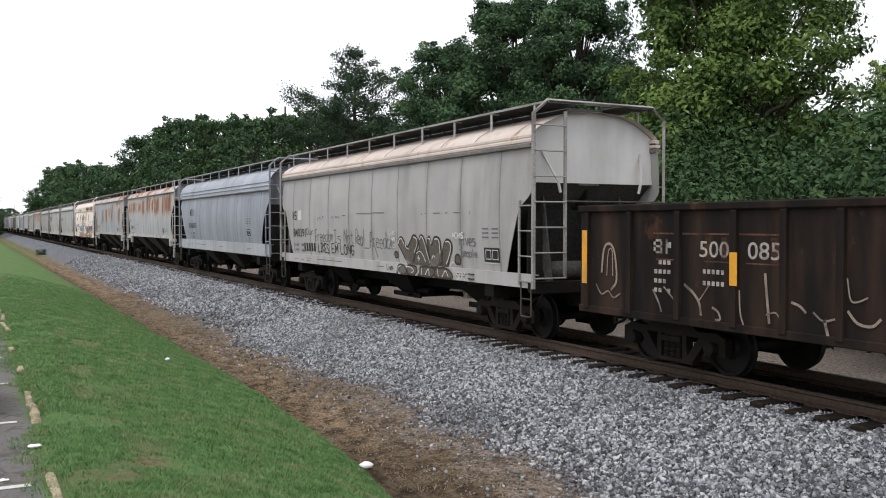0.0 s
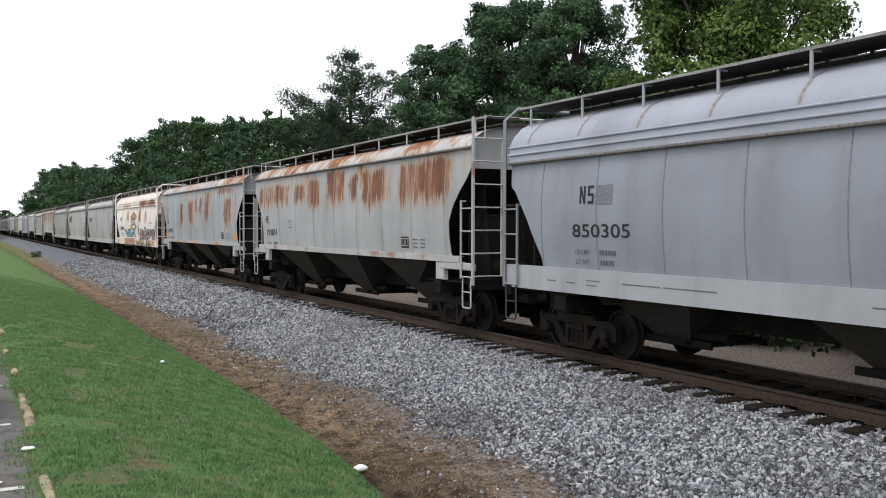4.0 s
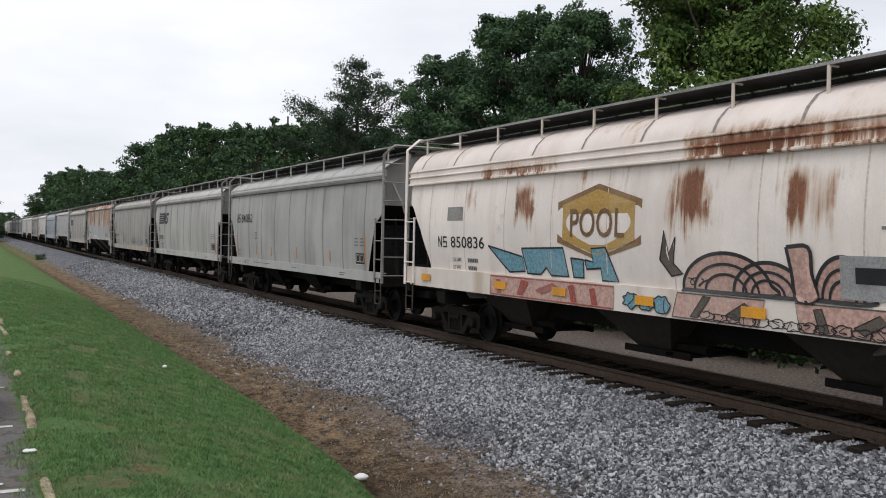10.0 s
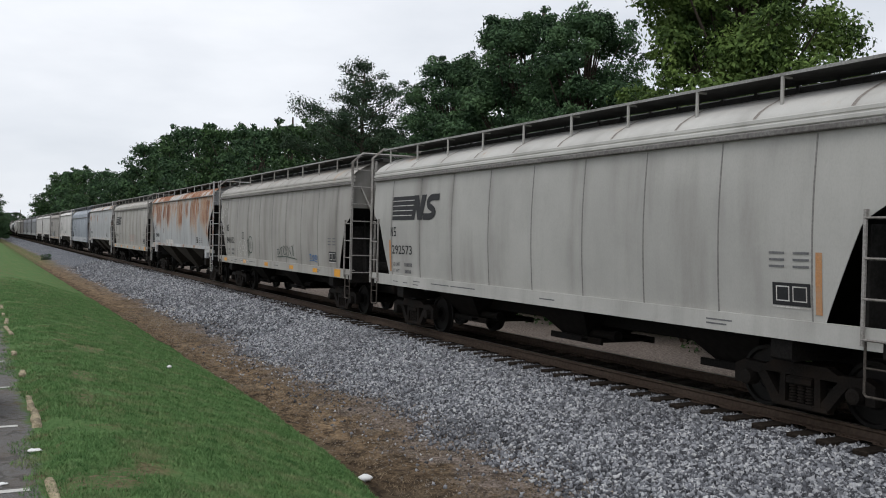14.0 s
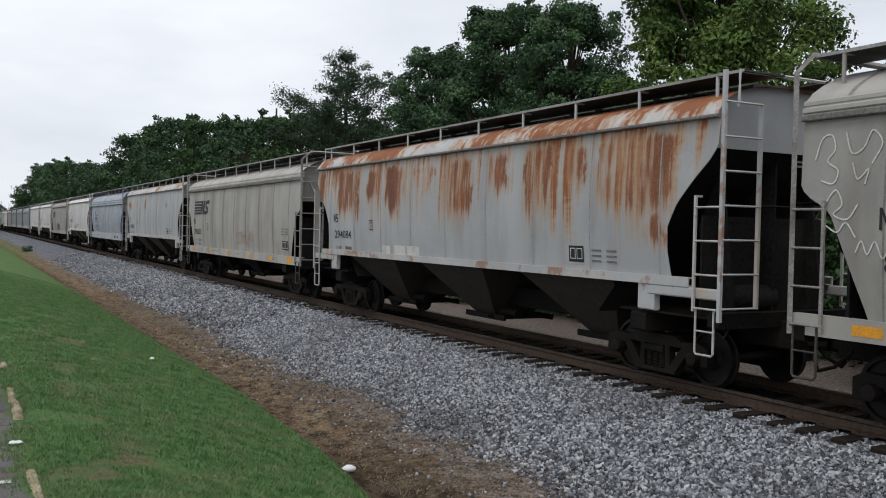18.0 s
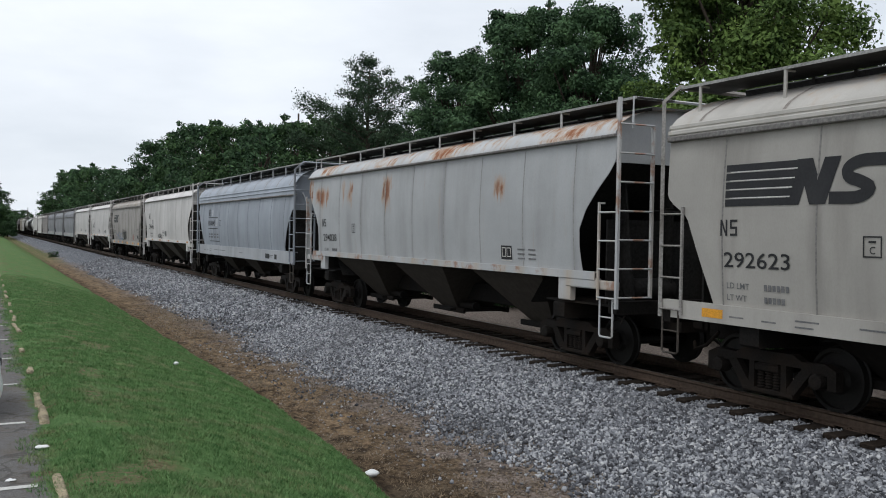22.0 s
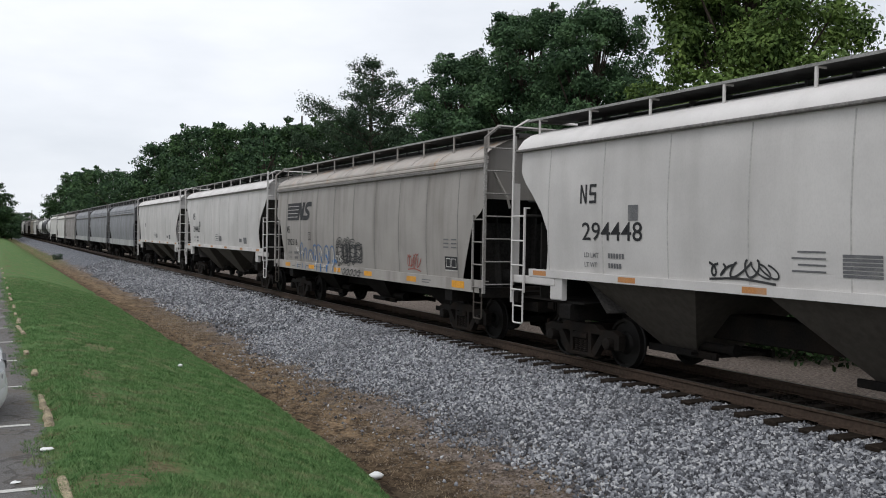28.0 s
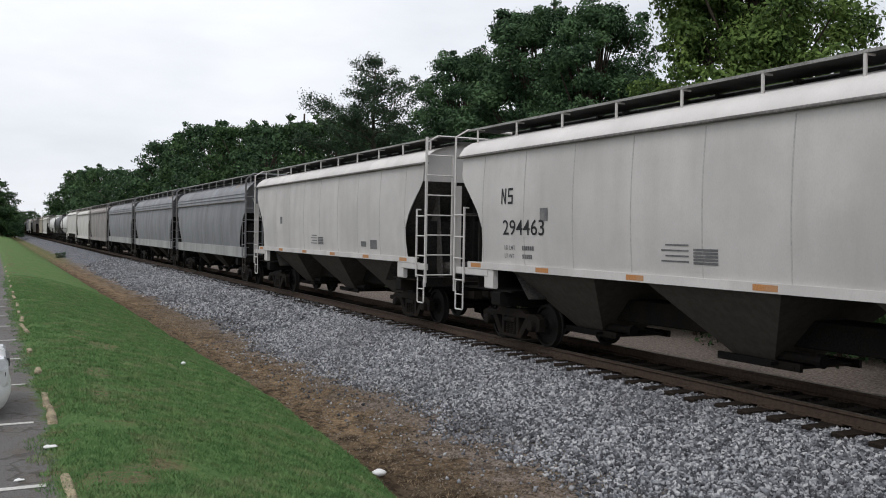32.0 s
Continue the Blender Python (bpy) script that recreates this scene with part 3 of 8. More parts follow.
def blade_mat(name, lo, hi, dry, dry_share):
    m, n, l, b = base_mat(name, 0.7, 0, 0.1)
    g = n.new("ShaderNodeNewGeometry")
    patch = noise_node(n, l, 1.5, g.outputs["Position"], (1, 1, 0), detail=6, rough=0.7)
    tuft = noise_node(n, l, 5.5, g.outputs["Position"], (1, 1, 0), (7, 3, 0), detail=4)
    c = mixed(n, l, math_node(n, l, "ADD", math_node(n, l, "MULTIPLY", g.outputs["Random Per Island"], 0.32), span(n, l, tuft, 0.35, 0.68, 0, 0.62)), lo, hi)
    shade = noise_node(n, l, 3.0, g.outputs["Position"], (0.6, 1, 0), (3, 17, 0), detail=6, rough=0.75)
    c = mixed(n, l, span(n, l, shade, 0.50, 0.66, 0, 0.7), c, tuple(q * 0.62 for q in lo))
    s = math_node(n, l, "ADD", span(n, l, patch, 0.46, 0.76, -0.12, dry_share), math_node(n, l, "MULTIPLY", g.outputs["Random Per Island"], 0.15))
    c = mixed(n, l, s, c, dry)
    l.new(c, b.inputs["Base Color"])
    return m


# bare patches of the lawn: x, y and half-widths
BARE = [(0.98, 8.30, 0.36, 0.30), (1.30, 8.65, 0.30, 0.16), (1.50, 15.0, 0.22, 0.5), (1.28, 12.6, 0.14, 0.35), (1.95, 19.0, 0.35, 0.6)]


def on_lawn(x, y, r):
    bare = (wave(x, y, 1.3) > 0.8) & (x < 2.2)
    edge = 0.40 + 0.24 * np.exp(-((y - 11.8) / 1.5) ** 4) + 0.10 * wave(x * 0, y, 1.7) + 0.1 * wave(x * 0, y, 4.1)
    for px_, py_, rx, ry in BARE:
        bare |= ((x - px_) / rx) ** 2 + ((y - py_) / ry) ** 2 < 0.75 + 0.35 * wave(x, y, 3.0)
    return (x > edge) & (x < 4.36 + 0.54 * np.clip((y - 8.5) / 9.5, 0, 1) * (2 - np.clip((y - 8.5) / 9.5, 0, 1)) + 0.05 * wave(x * 0, y, 1.1)) & (~bare | (r < 0.15)) & (r < 0.45 + 0.6 * np.clip((x - 0.35) / 0.5, 0, 1)) & (r < np.clip((46 - y) / 14, 0, 1))


tagged(put("grass", blades("grass", 0.3, 5.1, 5.5, 46, 420000, 0.02, 0.05, 0.008, 1.2, on_lawn), blade_mat("grass_blades", (0.062, 0.142, 0.048), (0.200, 0.325, 0.126), (0.27, 0.26, 0.15), 0.95)), "short mown green lawn on the bank", "grass", kind="stuff")
tagged(put("dry_grass", blades("dry_grass", 4.9, 7.6, 5.5, 46, 34000, 0.015, 0.055, 0.012, 2.6, lambda x, y, r: (wave(x, y, 0.8) > -0.55) & (r < np.clip((7.7 - x) / 1.2, 0, 1))), blade_mat("dry_straw", (0.10, 0.072, 0.046), (0.36, 0.275, 0.185), (0.15, 0.11, 0.08), 0.6)), "dead brown grass and weeds in the ditch", "dry grass", kind="stuff")


# ---- railway track ----
track = tagged(new("railway_track"), "single straight track with rusty rails on wooden ties", "railway track", kind="structure")
M_RAIL = plain("rail_steel", (0.078, 0.056, 0.043), 0.7, 0.1, 0.3, 3, (0.06, 0.04, 0.03), 0.4)
M_HEAD = plain("rail_head", (0.26, 0.23, 0.21), 0.35, 0.8, 0.2, 3, (0.1, 0.08, 0.07), 0.3)
M_TIE = plain("tie_wood", (0.030, 0.023, 0.018), 0.9, 0, 0.45, 4, (0.018, 0.015, 0.013), 0.6, 0.5)
RAIL_SECTION = [(-0.075, -0.172), (0.075, -0.172), (0.075, -0.160), (0.014, -0.140), (0.010, -0.060), (0.036, -0.040), (0.036, -0.006), (0.026, -0.002), (-0.026, -0.002), (-0.036, -0.006), (-0.036, -0.040), (-0.010, -0.060), (-0.014, -0.140), (-0.075, -0.160)]
for side in (-1, 1):
    g = Geo().prism_y(RAIL_SECTION, -60, 1100)
    rail = put("rail", g.mesh("rail"), M_RAIL, track, at=Matrix.Translation((TRACK_X + side * 0.7535, 0, 0)))
    put("rail_head", Geo().box(-0.026, 0.026, -60, 1100, -0.0019, 0.0).mesh("rail_head"), M_HEAD, rail, "worn bright running surface")
tie_me = [Geo().box(-1.30, 1.30 + 0.04 * k, -0.115 - 0.006 * k, 0.115, -0.36, -0.19 + 0.004 * k, 0.012).mesh("tie") for k in range(3)]
plate_me = Geo().box(-0.10, 0.10, -0.17, 0.17, -0.19, -0.172).mesh("tie_plate")
spike_me = Geo().box(-0.016, 0.016, -0.016, 0.016, -0.19, -0.150).mesh("spike")
for me in tie_me:
    me.materials.append(M_TIE)
rng = random.Random(4)
for i in range(300):
    y = 2.0 + 0.545 * i + rng.uniform(-0.03, 0.03)
    tie = put("tie", tie_me[i % 3], M_TIE, track, at=pose(TRACK_X + rng.uniform(-0.06, 0.06), y, rng.uniform(-0.012, 0.004), 0, 0, rng.uniform(-1.2, 1.2)))
    if i < 60:
        for side in (-1, 1):
            put("tie_plate", plate_me, M_RAIL, tie, at=Matrix.Translation((side * 0.7535, 0, 0.006)))
    if i < 34:
        put("spike", spike_me, M_RAIL, tie, at=Matrix.Translation((-0.7535 - 0.088, 0.08, 0.006)))
g = Geo()
for i in range(-40, 0):
    g.box(TRACK_X - 1.3, TRACK_X + 1.3, 2 + 0.545 * i - 0.115, 2 + 0.545 * i + 0.115, -0.36, -0.19)
for i in range(300, 1500):
    g.box(TRACK_X - 1.3, TRACK_X + 1.3, 2 + 0.545 * i - 0.115, 2 + 0.545 * i + 0.115, -0.36, -0.19)
tagged(put("tie", g.mesh("far_ties"), M_TIE, track), kind="stuff")


# ---- train ----
CARS = []      # every car with the place of its middle along the track at the start
WHEELSETS = []
WHEEL_R = 0.44

KINDS = {
    # ribbed: deep side sill, three-step cornice. plated: the taller round-sided make. smooth: thin sill, one eave line
    "ribbed": dict(h=7.86, lo=1.34, hi=3.82, base=1.485, swell=0.095, sill=(1.09, 1.36), cut=[(1.30, 1.10), (1.51, 1.02), (2.62, 0.55), (2.70, 0.46), (2.84, 0.22), (2.95, 0.10), (3.9, 0.08)], end_z=3.14,
                   bands=[(3.80, 3.88, 0.045), (3.90, 3.97, 0.035), (3.99, 4.06, 0.020)], roof=[(1.57, 3.84), (1.55, 4.06), (1.44, 4.17), (1.28, 4.27), (1.0, 4.41), (0.7, 4.50), (0, 4.56)]),
    "plated": dict(h=7.87, lo=1.55, hi=3.58, base=1.46, swell=0.135, sill=(1.16, 1.60), cut=[(1.50, 1.26), (1.77, 1.22), (2.5, 0.78), (3.02, 0.36), (3.12, 0.20), (3.9, 0.10)], end_z=3.05,
                   bands=[(3.55, 3.60, 0.040), (3.72, 3.76, 0.035), (3.86, 3.90, 0.030)], roof=[(1.57, 3.58), (1.56, 3.92), (1.45, 4.12), (1.28, 4.29), (1.0, 4.42), (0.7, 4.51), (0, 4.56)]),
    "smooth": dict(h=8.17, lo=1.66, hi=4.02, base=1.50, swell=0.09, sill=(1.56, 1.70), cut=[(1.62, 1.00), (1.75, 1.05), (2.1, 1.11), (2.45, 1.10), (2.8, 0.90), (3.13, 0.58), (3.40, 0.28), (3.60, 0.12), (4.1, 0.10)], end_z=3.60,
                   bands=[(4.01, 4.06, 0.050)], roof=[(1.58, 4.03), (1.57, 4.10), (1.45, 4.26), (1.28, 4.37), (1.0, 4.46), (0.7, 4.53), (0, 4.57)]),
}

KINDS["modern"] = dict(KINDS["smooth"], h=8.0, cut=[(z, c + 0.14) for z, c in KINDS["smooth"]["cut"]])
SMOOTH = ("smooth", "modern")


def lerp_at(table, z):
    if z <= table[0][0]:
        return table[0][1]
    for (a, va), (b, vb) in zip(table, table[1:]):
        if z <= b:
            return va + (vb - va) * (z - a) / (b - a)
    return table[-1][1]


def side_x(k, z):
    d = KINDS[k]
    t = min(1, max(0, (z - d["lo"]) / (d["hi"] - d["lo"])))
    return d["base"] + d["swell"] * math.sin(math.pi * (0.12 + 0.76 * t))


def side_sheet(k):
    d = KINDS[k]
    zs = [d["lo"] + (d["hi"] - d["lo"]) * i / 30 for i in range(31)]
    g = Geo()
    ts = [-1, -0.75, -0.5, -0.25, 0, 0.25, 0.5, 0.75, 1]
    for z in zs:
        e = d["h"] - lerp_at(d["cut"], z)
        for inner in (0, 0.012):
            for t in ts:
                g.v.append((-side_x(k, z) + inner, t * e, z))
    w = len(ts)
    for j in range(30):
        for i in range(w - 1):
            a = j * 2 * w + i
            g.f.append((a, a + 2 * w, a + 2 * w + 1, a + 1))
            b = a + w
            g.f.append((b, b + 1, b + 2 * w + 1, b + 2 * w))
        for i in (0, w - 1):
            a = j * 2 * w + i
            q = (a, a + w, a + 3 * w, a + 2 * w)
            g.f.append(q if i == 0 else q[::-1])
    return g.mesh("side_sheet")


def roof_sheet(k):
    d = KINDS[k]
    r = d["roof"]
    sec = [(-x, z) for x, z in r] + [(x, z) for x, z in r[::-1][1:]]
    e = d["h"] - 0.12
    n = len(sec)
    g = Geo()
    ts = [-1, -0.5, 0, 0.5, 1]
    for t in ts:
        g.v += [(x, t * e, z) for x, z in sec]
    for j in range(len(ts) - 1):
        g.f += [(j * n + i, j * n + i + 1, (j + 1) * n + i + 1, (j + 1) * n + i) for i in range(n - 1)]
    return g.mesh("roof", True)


def roof_seam(k):
    """A flat weld strap across the roof."""
    r = KINDS[k]["roof"]
    g = Geo()
    for x, z in r[1:-1]:
        g.v += [(-x - 0.003, -0.03, z + 0.004), (-x - 0.003, 0.03, z + 0.004)]
    g.f = [(2 * i, 2 * i + 2, 2 * i + 3, 2 * i + 1) for i in range(len(r) - 3)]
    return g.mesh("roof_seam")


def seam_strip(k, w=0.035):
    d = KINDS[k]
    g = Geo()
    m = 14
    for i in range(m + 1):
        z = d["lo"] + 0.02 + (d["hi"] - d["lo"] - 0.06) * i / m
        x = -side_x(k, z)
        g.v += [(x + 0.004, -w / 2, z), (x - 0.007, -w / 4, z), (x - 0.007, w / 4, z), (x + 0.004, w / 2, z)]
    for i in range(m):
        for j in range(3):
            a = 4 * i + j
            g.f.append((a, a + 4, a + 5, a + 1))
    return g.mesh("seam")


def end_sheet(k):
    """The upright end plate, with the roof's outline."""
    d = KINDS[k]
    zs = [d["end_z"] + (d["hi"] - d["end_z"]) * i / 4 for i in range(5)]
    sec = [(-side_x(k, z) + 0.02, z) for z in zs] + [(-x + 0.02, z) for x, z in d["roof"][1:-1]]
    sec = sec + [(0, d["roof"][-1][1])] + [(-x, z) for x, z in sec[::-1]]
    return Geo().prism_y(sec, -(d["h"] - 0.34), -(d["h"] - 0.30)).mesh("end_sheet")


def slope_sheet(k):
    d = KINDS[k]
    w0, w1 = side_x(k, d["end_z"]) - 0.03, 1.40
    ya, yb = -(d["h"] - 0.33), -(d["h"] - 2.9)
    z0, z1 = d["end_z"], 1.0
    v = [(-w0, ya, z0), (w0, ya, z0), (w1, yb, z1), (-w1, yb, z1), (-w0, ya + 0.02, z0 + 0.02), (w0, ya + 0.02, z0 + 0.02), (w1, yb + 0.02, z1 + 0.02), (-w1, yb + 0.02, z1 + 0.02)]
    return Geo().add(v, [(0, 1, 2, 3), (7, 6, 5, 4), (0, 4, 5, 1), (2, 6, 7, 3)]).mesh("slope_sheet")


def side_sill(k):
    d = KINDS[k]
    a, b = d["sill"]
    g = Geo()
    e = d["h"] - 0.02
    if k in SMOOTH:
        e = d["h"] - 0.62
    x = side_x(k, d["lo"])
    g.prism_y([(-x - 0.055, a), (-x + 0.10, a), (-x + 0.10, a + 0.02), (-x - 0.03, a + 0.02), (-x - 0.03, b - 0.02), (-x + 0.06, b - 0.02), (-x + 0.06, b), (-x - 0.055, b)], -e, e)
    return g.mesh("side_sill")


def cornice(k, i):
    d = KINDS[k]
    a, b, p = d["bands"][i]
    x = max(side_x(k, a), lerp_at([(z, x_) for x_, z in d["roof"]], b))
    e = d["h"] - 0.10
    return Geo().box(-x - p, -x + 0.09, -e, e, a, b, 0.012).mesh("cornice")


def hopper_chute():
    """One pocket: steep sides under the sill, and end sheets that climb to the ridges between the pockets."""
    rings = [(0.45, 0.46, 0.40), (1.56, 1.46, 1.42), (2.20, 1.46, 2.02)]
    g = Geo()
    for z, w, l in rings:
        g.v += [(-w, -l, z), (w, -l, z), (w, l, z), (-w, l, z)]
    g.f = [(4 * j + i, 4 * j + (i + 1) % 4, 4 * j + 4 + (i + 1) % 4, 4 * j + 4 + i) for j in range(2) for i in range(4)] + [(3, 2, 1, 0)]
    return g.mesh("hopper_chute")


def outlet_gate():
    """Sliding gate with its frame, rack shafts and the capped clean-out tube."""
    g = Geo().box(-0.62, 0.62, -0.52, 0.52, 0.40, 0.47, 0.02)
    g.box(-0.66, 0.66, -0.95, -0.52, 0.41, 0.45)
    for x in (-0.62, 0.62):
        g.box(x - 0.03, x + 0.03, -1.05, 0.60, 0.38, 0.50, 0.01)
    g.tube([(-0.80, -0.62, 0.46), (0.80, -0.62, 0.46)], 0.03)
    g.tube([(-0.42, -0.30, 0.56), (-0.42, -1.20, 0.56)], 0.075, 8)
    g.tube([(-0.42, -1.18, 0.56), (-0.42, -1.28, 0.56)], 0.105, 8)
    return g.mesh("outlet_gate")


def end_frame(k):
    """Bent flat-bar frame round the end of the car, from sill to running boards and down again."""
    d = KINDS[k]
    y = -d["h"]
    zb = d["sill"][0]
    g = Geo()
    if k == "smooth":
        pts = [(-1.30, y, 4.16), (-1.30, y, 4.68), (1.30, y, 4.68), (1.30, y, 4.16)]
    elif k == "modern":
        pts = [(-1.60, y, 1.0), (-1.60, y, 4.52), (-1.30, y, 4.69), (1.30, y, 4.69), (1.60, y, 4.52), (1.60, y, 1.0)]
    else:
        pts = [(-1.60, y, zb), (-1.60, y, 4.44), (-1.30, y, 4.69), (1.30, y, 4.69), (1.60, y, 4.44), (1.60, y, zb)]
    g.tube(pts, 0.042 if k not in SMOOTH else 0.028, 4)
    return g.mesh("end_frame")


def ladder_stiles(k, where, far=False):
    """Uprights of a corner ladder: the end one reaches inward from the corner post, the side one stands half a metre along the car."""
    d = KINDS[k]
    y = -d["h"]
    zb = d["sill"][0] - 0.05
    g = Geo()
    if where == "end":
        hi = 4.22 if k in SMOOTH else 4.50
        g.box(-0.905, -0.860, y - 0.05, y + 0.01, 1.27, hi)
        if k in SMOOTH:
            g.box(-1.625, -1.575, y - 0.05, y + 0.01, 1.10, 4.66)
    else:
        hi = 2.76 if k not in SMOOTH else 2.88
        low = 1.22 if k in SMOOTH else zb + 0.1
        g.box(-1.63, -1.595, y + 0.46, y + 0.50, low, hi)
        g.box(-1.63, -1.50, y + 0.46, y + 0.50, hi, hi + 0.03)
        if k in SMOOTH and far:
            g.box(-1.63, -1.60, y, y + 0.05, 1.10, 3.46)
            g.box(-1.60, -1.45, y + 0.02, y + 0.032, 1.40, 3.40)
    return g.mesh("ladder")


def rung(where):
    g = Geo()
    if where == "end":
        g.tube([(-1.60, -0.05, 0), (-0.88, -0.05, 0)], 0.017, 5)
    else:
        g.tube([(-1.62, 0.0, 0), (-1.62, 0.47, 0)], 0.017, 5)
    return g.mesh("rung")


def stirrup():
    g = Geo().tube([(-1.58, 0.06, 0.68), (-1.58, 0.06, 0.03), (-1.58, 0.09, 0.0), (-1.58, 0.39, 0.0), (-1.58, 0.42, 0.03), (-1.58, 0.42, 0.68)], 0.019, 5)
    g.tube([(-1.58, 0.06, 0.34), (-1.58, 0.42, 0.34)], 0.015, 5)
    return g.mesh("step")


def running_board(k):
    d = KINDS[k]
    e = d["h"] + 0.06
    return Geo().box(-1.28, -0.46, -e, e, 4.665, 4.69).mesh("running_board")


def board_edge(k):
    e = KINDS[k]["h"] + 0.06
    return Geo().box(-1.298, -1.281, -e, e, 4.655, 4.698).mesh("board_edge")


def board_post():
    g = Geo().box(-1.292, -1.264, -0.022, 0.022, 4.24, 4.655)
    g.box(-1.264, -1.10, -0.012, 0.012, 4.635, 4.662)
    return g.mesh("board_post")


def roof_hatch(k):
    if k in SMOOTH:
        g = Geo().box(-0.45, 0.45, -0.62, 0.62, 4.38, 4.48, 0.04)
        g.box(-0.50, 0.50, -0.66, 0.66, 4.48, 4.52, 0.015)
        for y in (-0.4, 0.4):
            g.box(-0.60, -0.45, y - 0.03, y + 0.03, 4.42, 4.54)
    else:
        g = Geo().box(-0.30, 0.30, -1.50, 1.50, 4.42, 4.50, 0.03)
        g.box(-0.36, 0.36, -1.53, 1.53, 4.50, 4.54, 0.02)
        for y in (-1.1, -0.4, 0.4, 1.1):
            g.box(-0.46, -0.30, y - 0.03, y + 0.03, 4.46, 4.56)
    return g.mesh("roof_hatch")


def hatch_trough(k):
    """Long coaming under the hatch lids."""
    e = KINDS[k]["h"] - 0.55
    return Geo().box(-0.44, 0.44, -e, e, 4.50, 4.66, 0.02).mesh("hatch_coaming")


def end_platform(k):
    """End sill, draft-gear casting and the shear plate over the bolster."""
    d = KINDS[k]
    h = d["h"]
    return [Geo().box(-1.58, 1.58, -h - 0.02, -h + 0.22, 1.00, 1.22, 0.02).mesh("end_sill"), Geo().box(-0.34, 0.34, -h - 0.22, -h + 3.4, 0.68, 1.10, 0.02).mesh("draft_gear"),
            Geo().box(-1.45, 1.45, -h + 0.22, -h + 2.3, 1.104, 1.14).mesh("shear_plate"), Geo().box(-1.52, 1.52, -h + 1.60, -h + 1.96, 0.80, 1.10, 0.03).mesh("body_bolster")]


def end_post(k):
    d = KINDS[k]
    h = d["h"]
    g = Geo()
    for x in (-0.95, 0.95):
        g.prism_x([(-h + 0.30, 1.14), (-h + 0.48, 1.14), (-h + 1.10, 2.40), (-h + 0.62, d["end_z"] - 0.22)], x - 0.02, x + 0.02)
    g.tube([(-0.88, -h - 0.03, 2.77), (1.56, -h - 0.03, 2.77)], 0.019, 5)
    return g.mesh("end_bracing")


def jacking_pad(k):
    h = KINDS[k]["h"]
    return Geo().box(-1.565, -1.45, -h + 1.36, -h + 1.74, 1.15, 1.57, 0.02).mesh("jacking_pad")


def end_shelf(k):
    """The short outer sill that joins ladder and jacking pad on the smooth make."""
    h = KINDS[k]["h"]
    return Geo().box(-1.58, -1.50, -h + 0.03, -h + 1.5, 1.40, 1.56, 0.02).mesh("end_shelf")


def coupler():
    g = Geo().box(-0.09, 0.09, -0.40, 0.0, 0.78, 0.98, 0.03)
    g.box(-0.20, 0.14, -0.70, -0.38, 0.72, 1.04, 0.05)
    g.box(0.10, 0.24, -0.72, -0.50, 0.76, 1.00, 0.03)
    g.tube([(0.34, 0.0, 0.80), (0.38, -0.25, 0.55), (0.34, -0.55, 0.45), (0.22, -0.70, 0.55)], 0.028, 6)
    g.tube([(0.24, 0.0, 1.08), (-1.35, 0.0, 1.05), (-1.48, 0.0, 0.86)], 0.018, 5)
    return g.mesh("coupler")


def brake_wheel():
    g = Geo()
    pts = [(0.28 * math.cos(i * math.tau / 16), 0, 0.28 * math.sin(i * math.tau / 16)) for i in range(17)]
    g.tube(pts, 0.018, 5, False)
    for i in range(5):
        a = i * math.tau / 5
        g.tube([(0, 0.03, 0), (0.28 * math.cos(a), 0, 0.28 * math.sin(a))], 0.012, 4)
    g.tube([(0, 0.0, 0), (0, -0.2, 0)], 0.05, 8)
    return g.mesh("brake_wheel")


def brake_tank():
    return Geo().lathe_x([(-0.72, 0.05), (-0.68, 0.18), (-0.55, 0.21), (0.15, 0.21), (0.28, 0.18), (0.32, 0.05)], 14).mesh("brake_cylinder", True)


def side_frame():
    """Cast truck side frame, seen from outside: arched top chord, sloping arms and a spring window."""
    g = Geo()
    x0, x1 = -1.16, -1.02
    g.prism_x([(-1.16, 0.34), (-1.16, 0.60), (-0.98, 0.68), (-0.60, 0.66), (-0.45, 0.74), (0.45, 0.74), (0.60, 0.66), (0.98, 0.68), (1.16, 0.60), (1.16, 0.34), (1.02, 0.34), (1.02, 0.52), (0.74, 0.52), (0.62, 0.57), (-0.62, 0.57), (-0.74, 0.52), (-1.02, 0.52), (-1.02, 0.34)], x0, x1)
    for s in (-1, 1):
        arm = [(0.78 * s, 0.56), (0.62 * s, 0.60), (0.30 * s, 0.20), (0.44 * s, 0.14)]
        g.prism_x(arm if s < 0 else arm[::-1], x0 + 0.01, x1 - 0.01)
        col = [(0.24 * s, 0.16), (0.35 * s, 0.16), (0.33 * s, 0.62), (0.24 * s, 0.62)]
        g.prism_x(col if s > 0 else col[::-1], x0 + 0.005, x1)
        g.lathe_x([(-1.25, 0.07), (-1.24, 0.105), (-1.17, 0.115), (-1.06, 0.12)], 14, 0.89 * s, WHEEL_R)
    g.box(x0, x1, -0.46, 0.46, 0.12, 0.20, 0.02)
    return g.mesh("side_frame")


def spring():
    """One coil spring, its turns as rings."""
    prof = []
    for i in range(6):
        z = 0.205 + i * 0.040
        prof += [(z, 0.045), (z + 0.008, 0.066), (z + 0.024, 0.066), (z + 0.032, 0.045)]
    g = Geo().lathe_x(prof, 10)
    g.v = [(-1.10 + y_, z_, x_) for x_, y_, z_ in g.v]
    return g.mesh("spring", True)


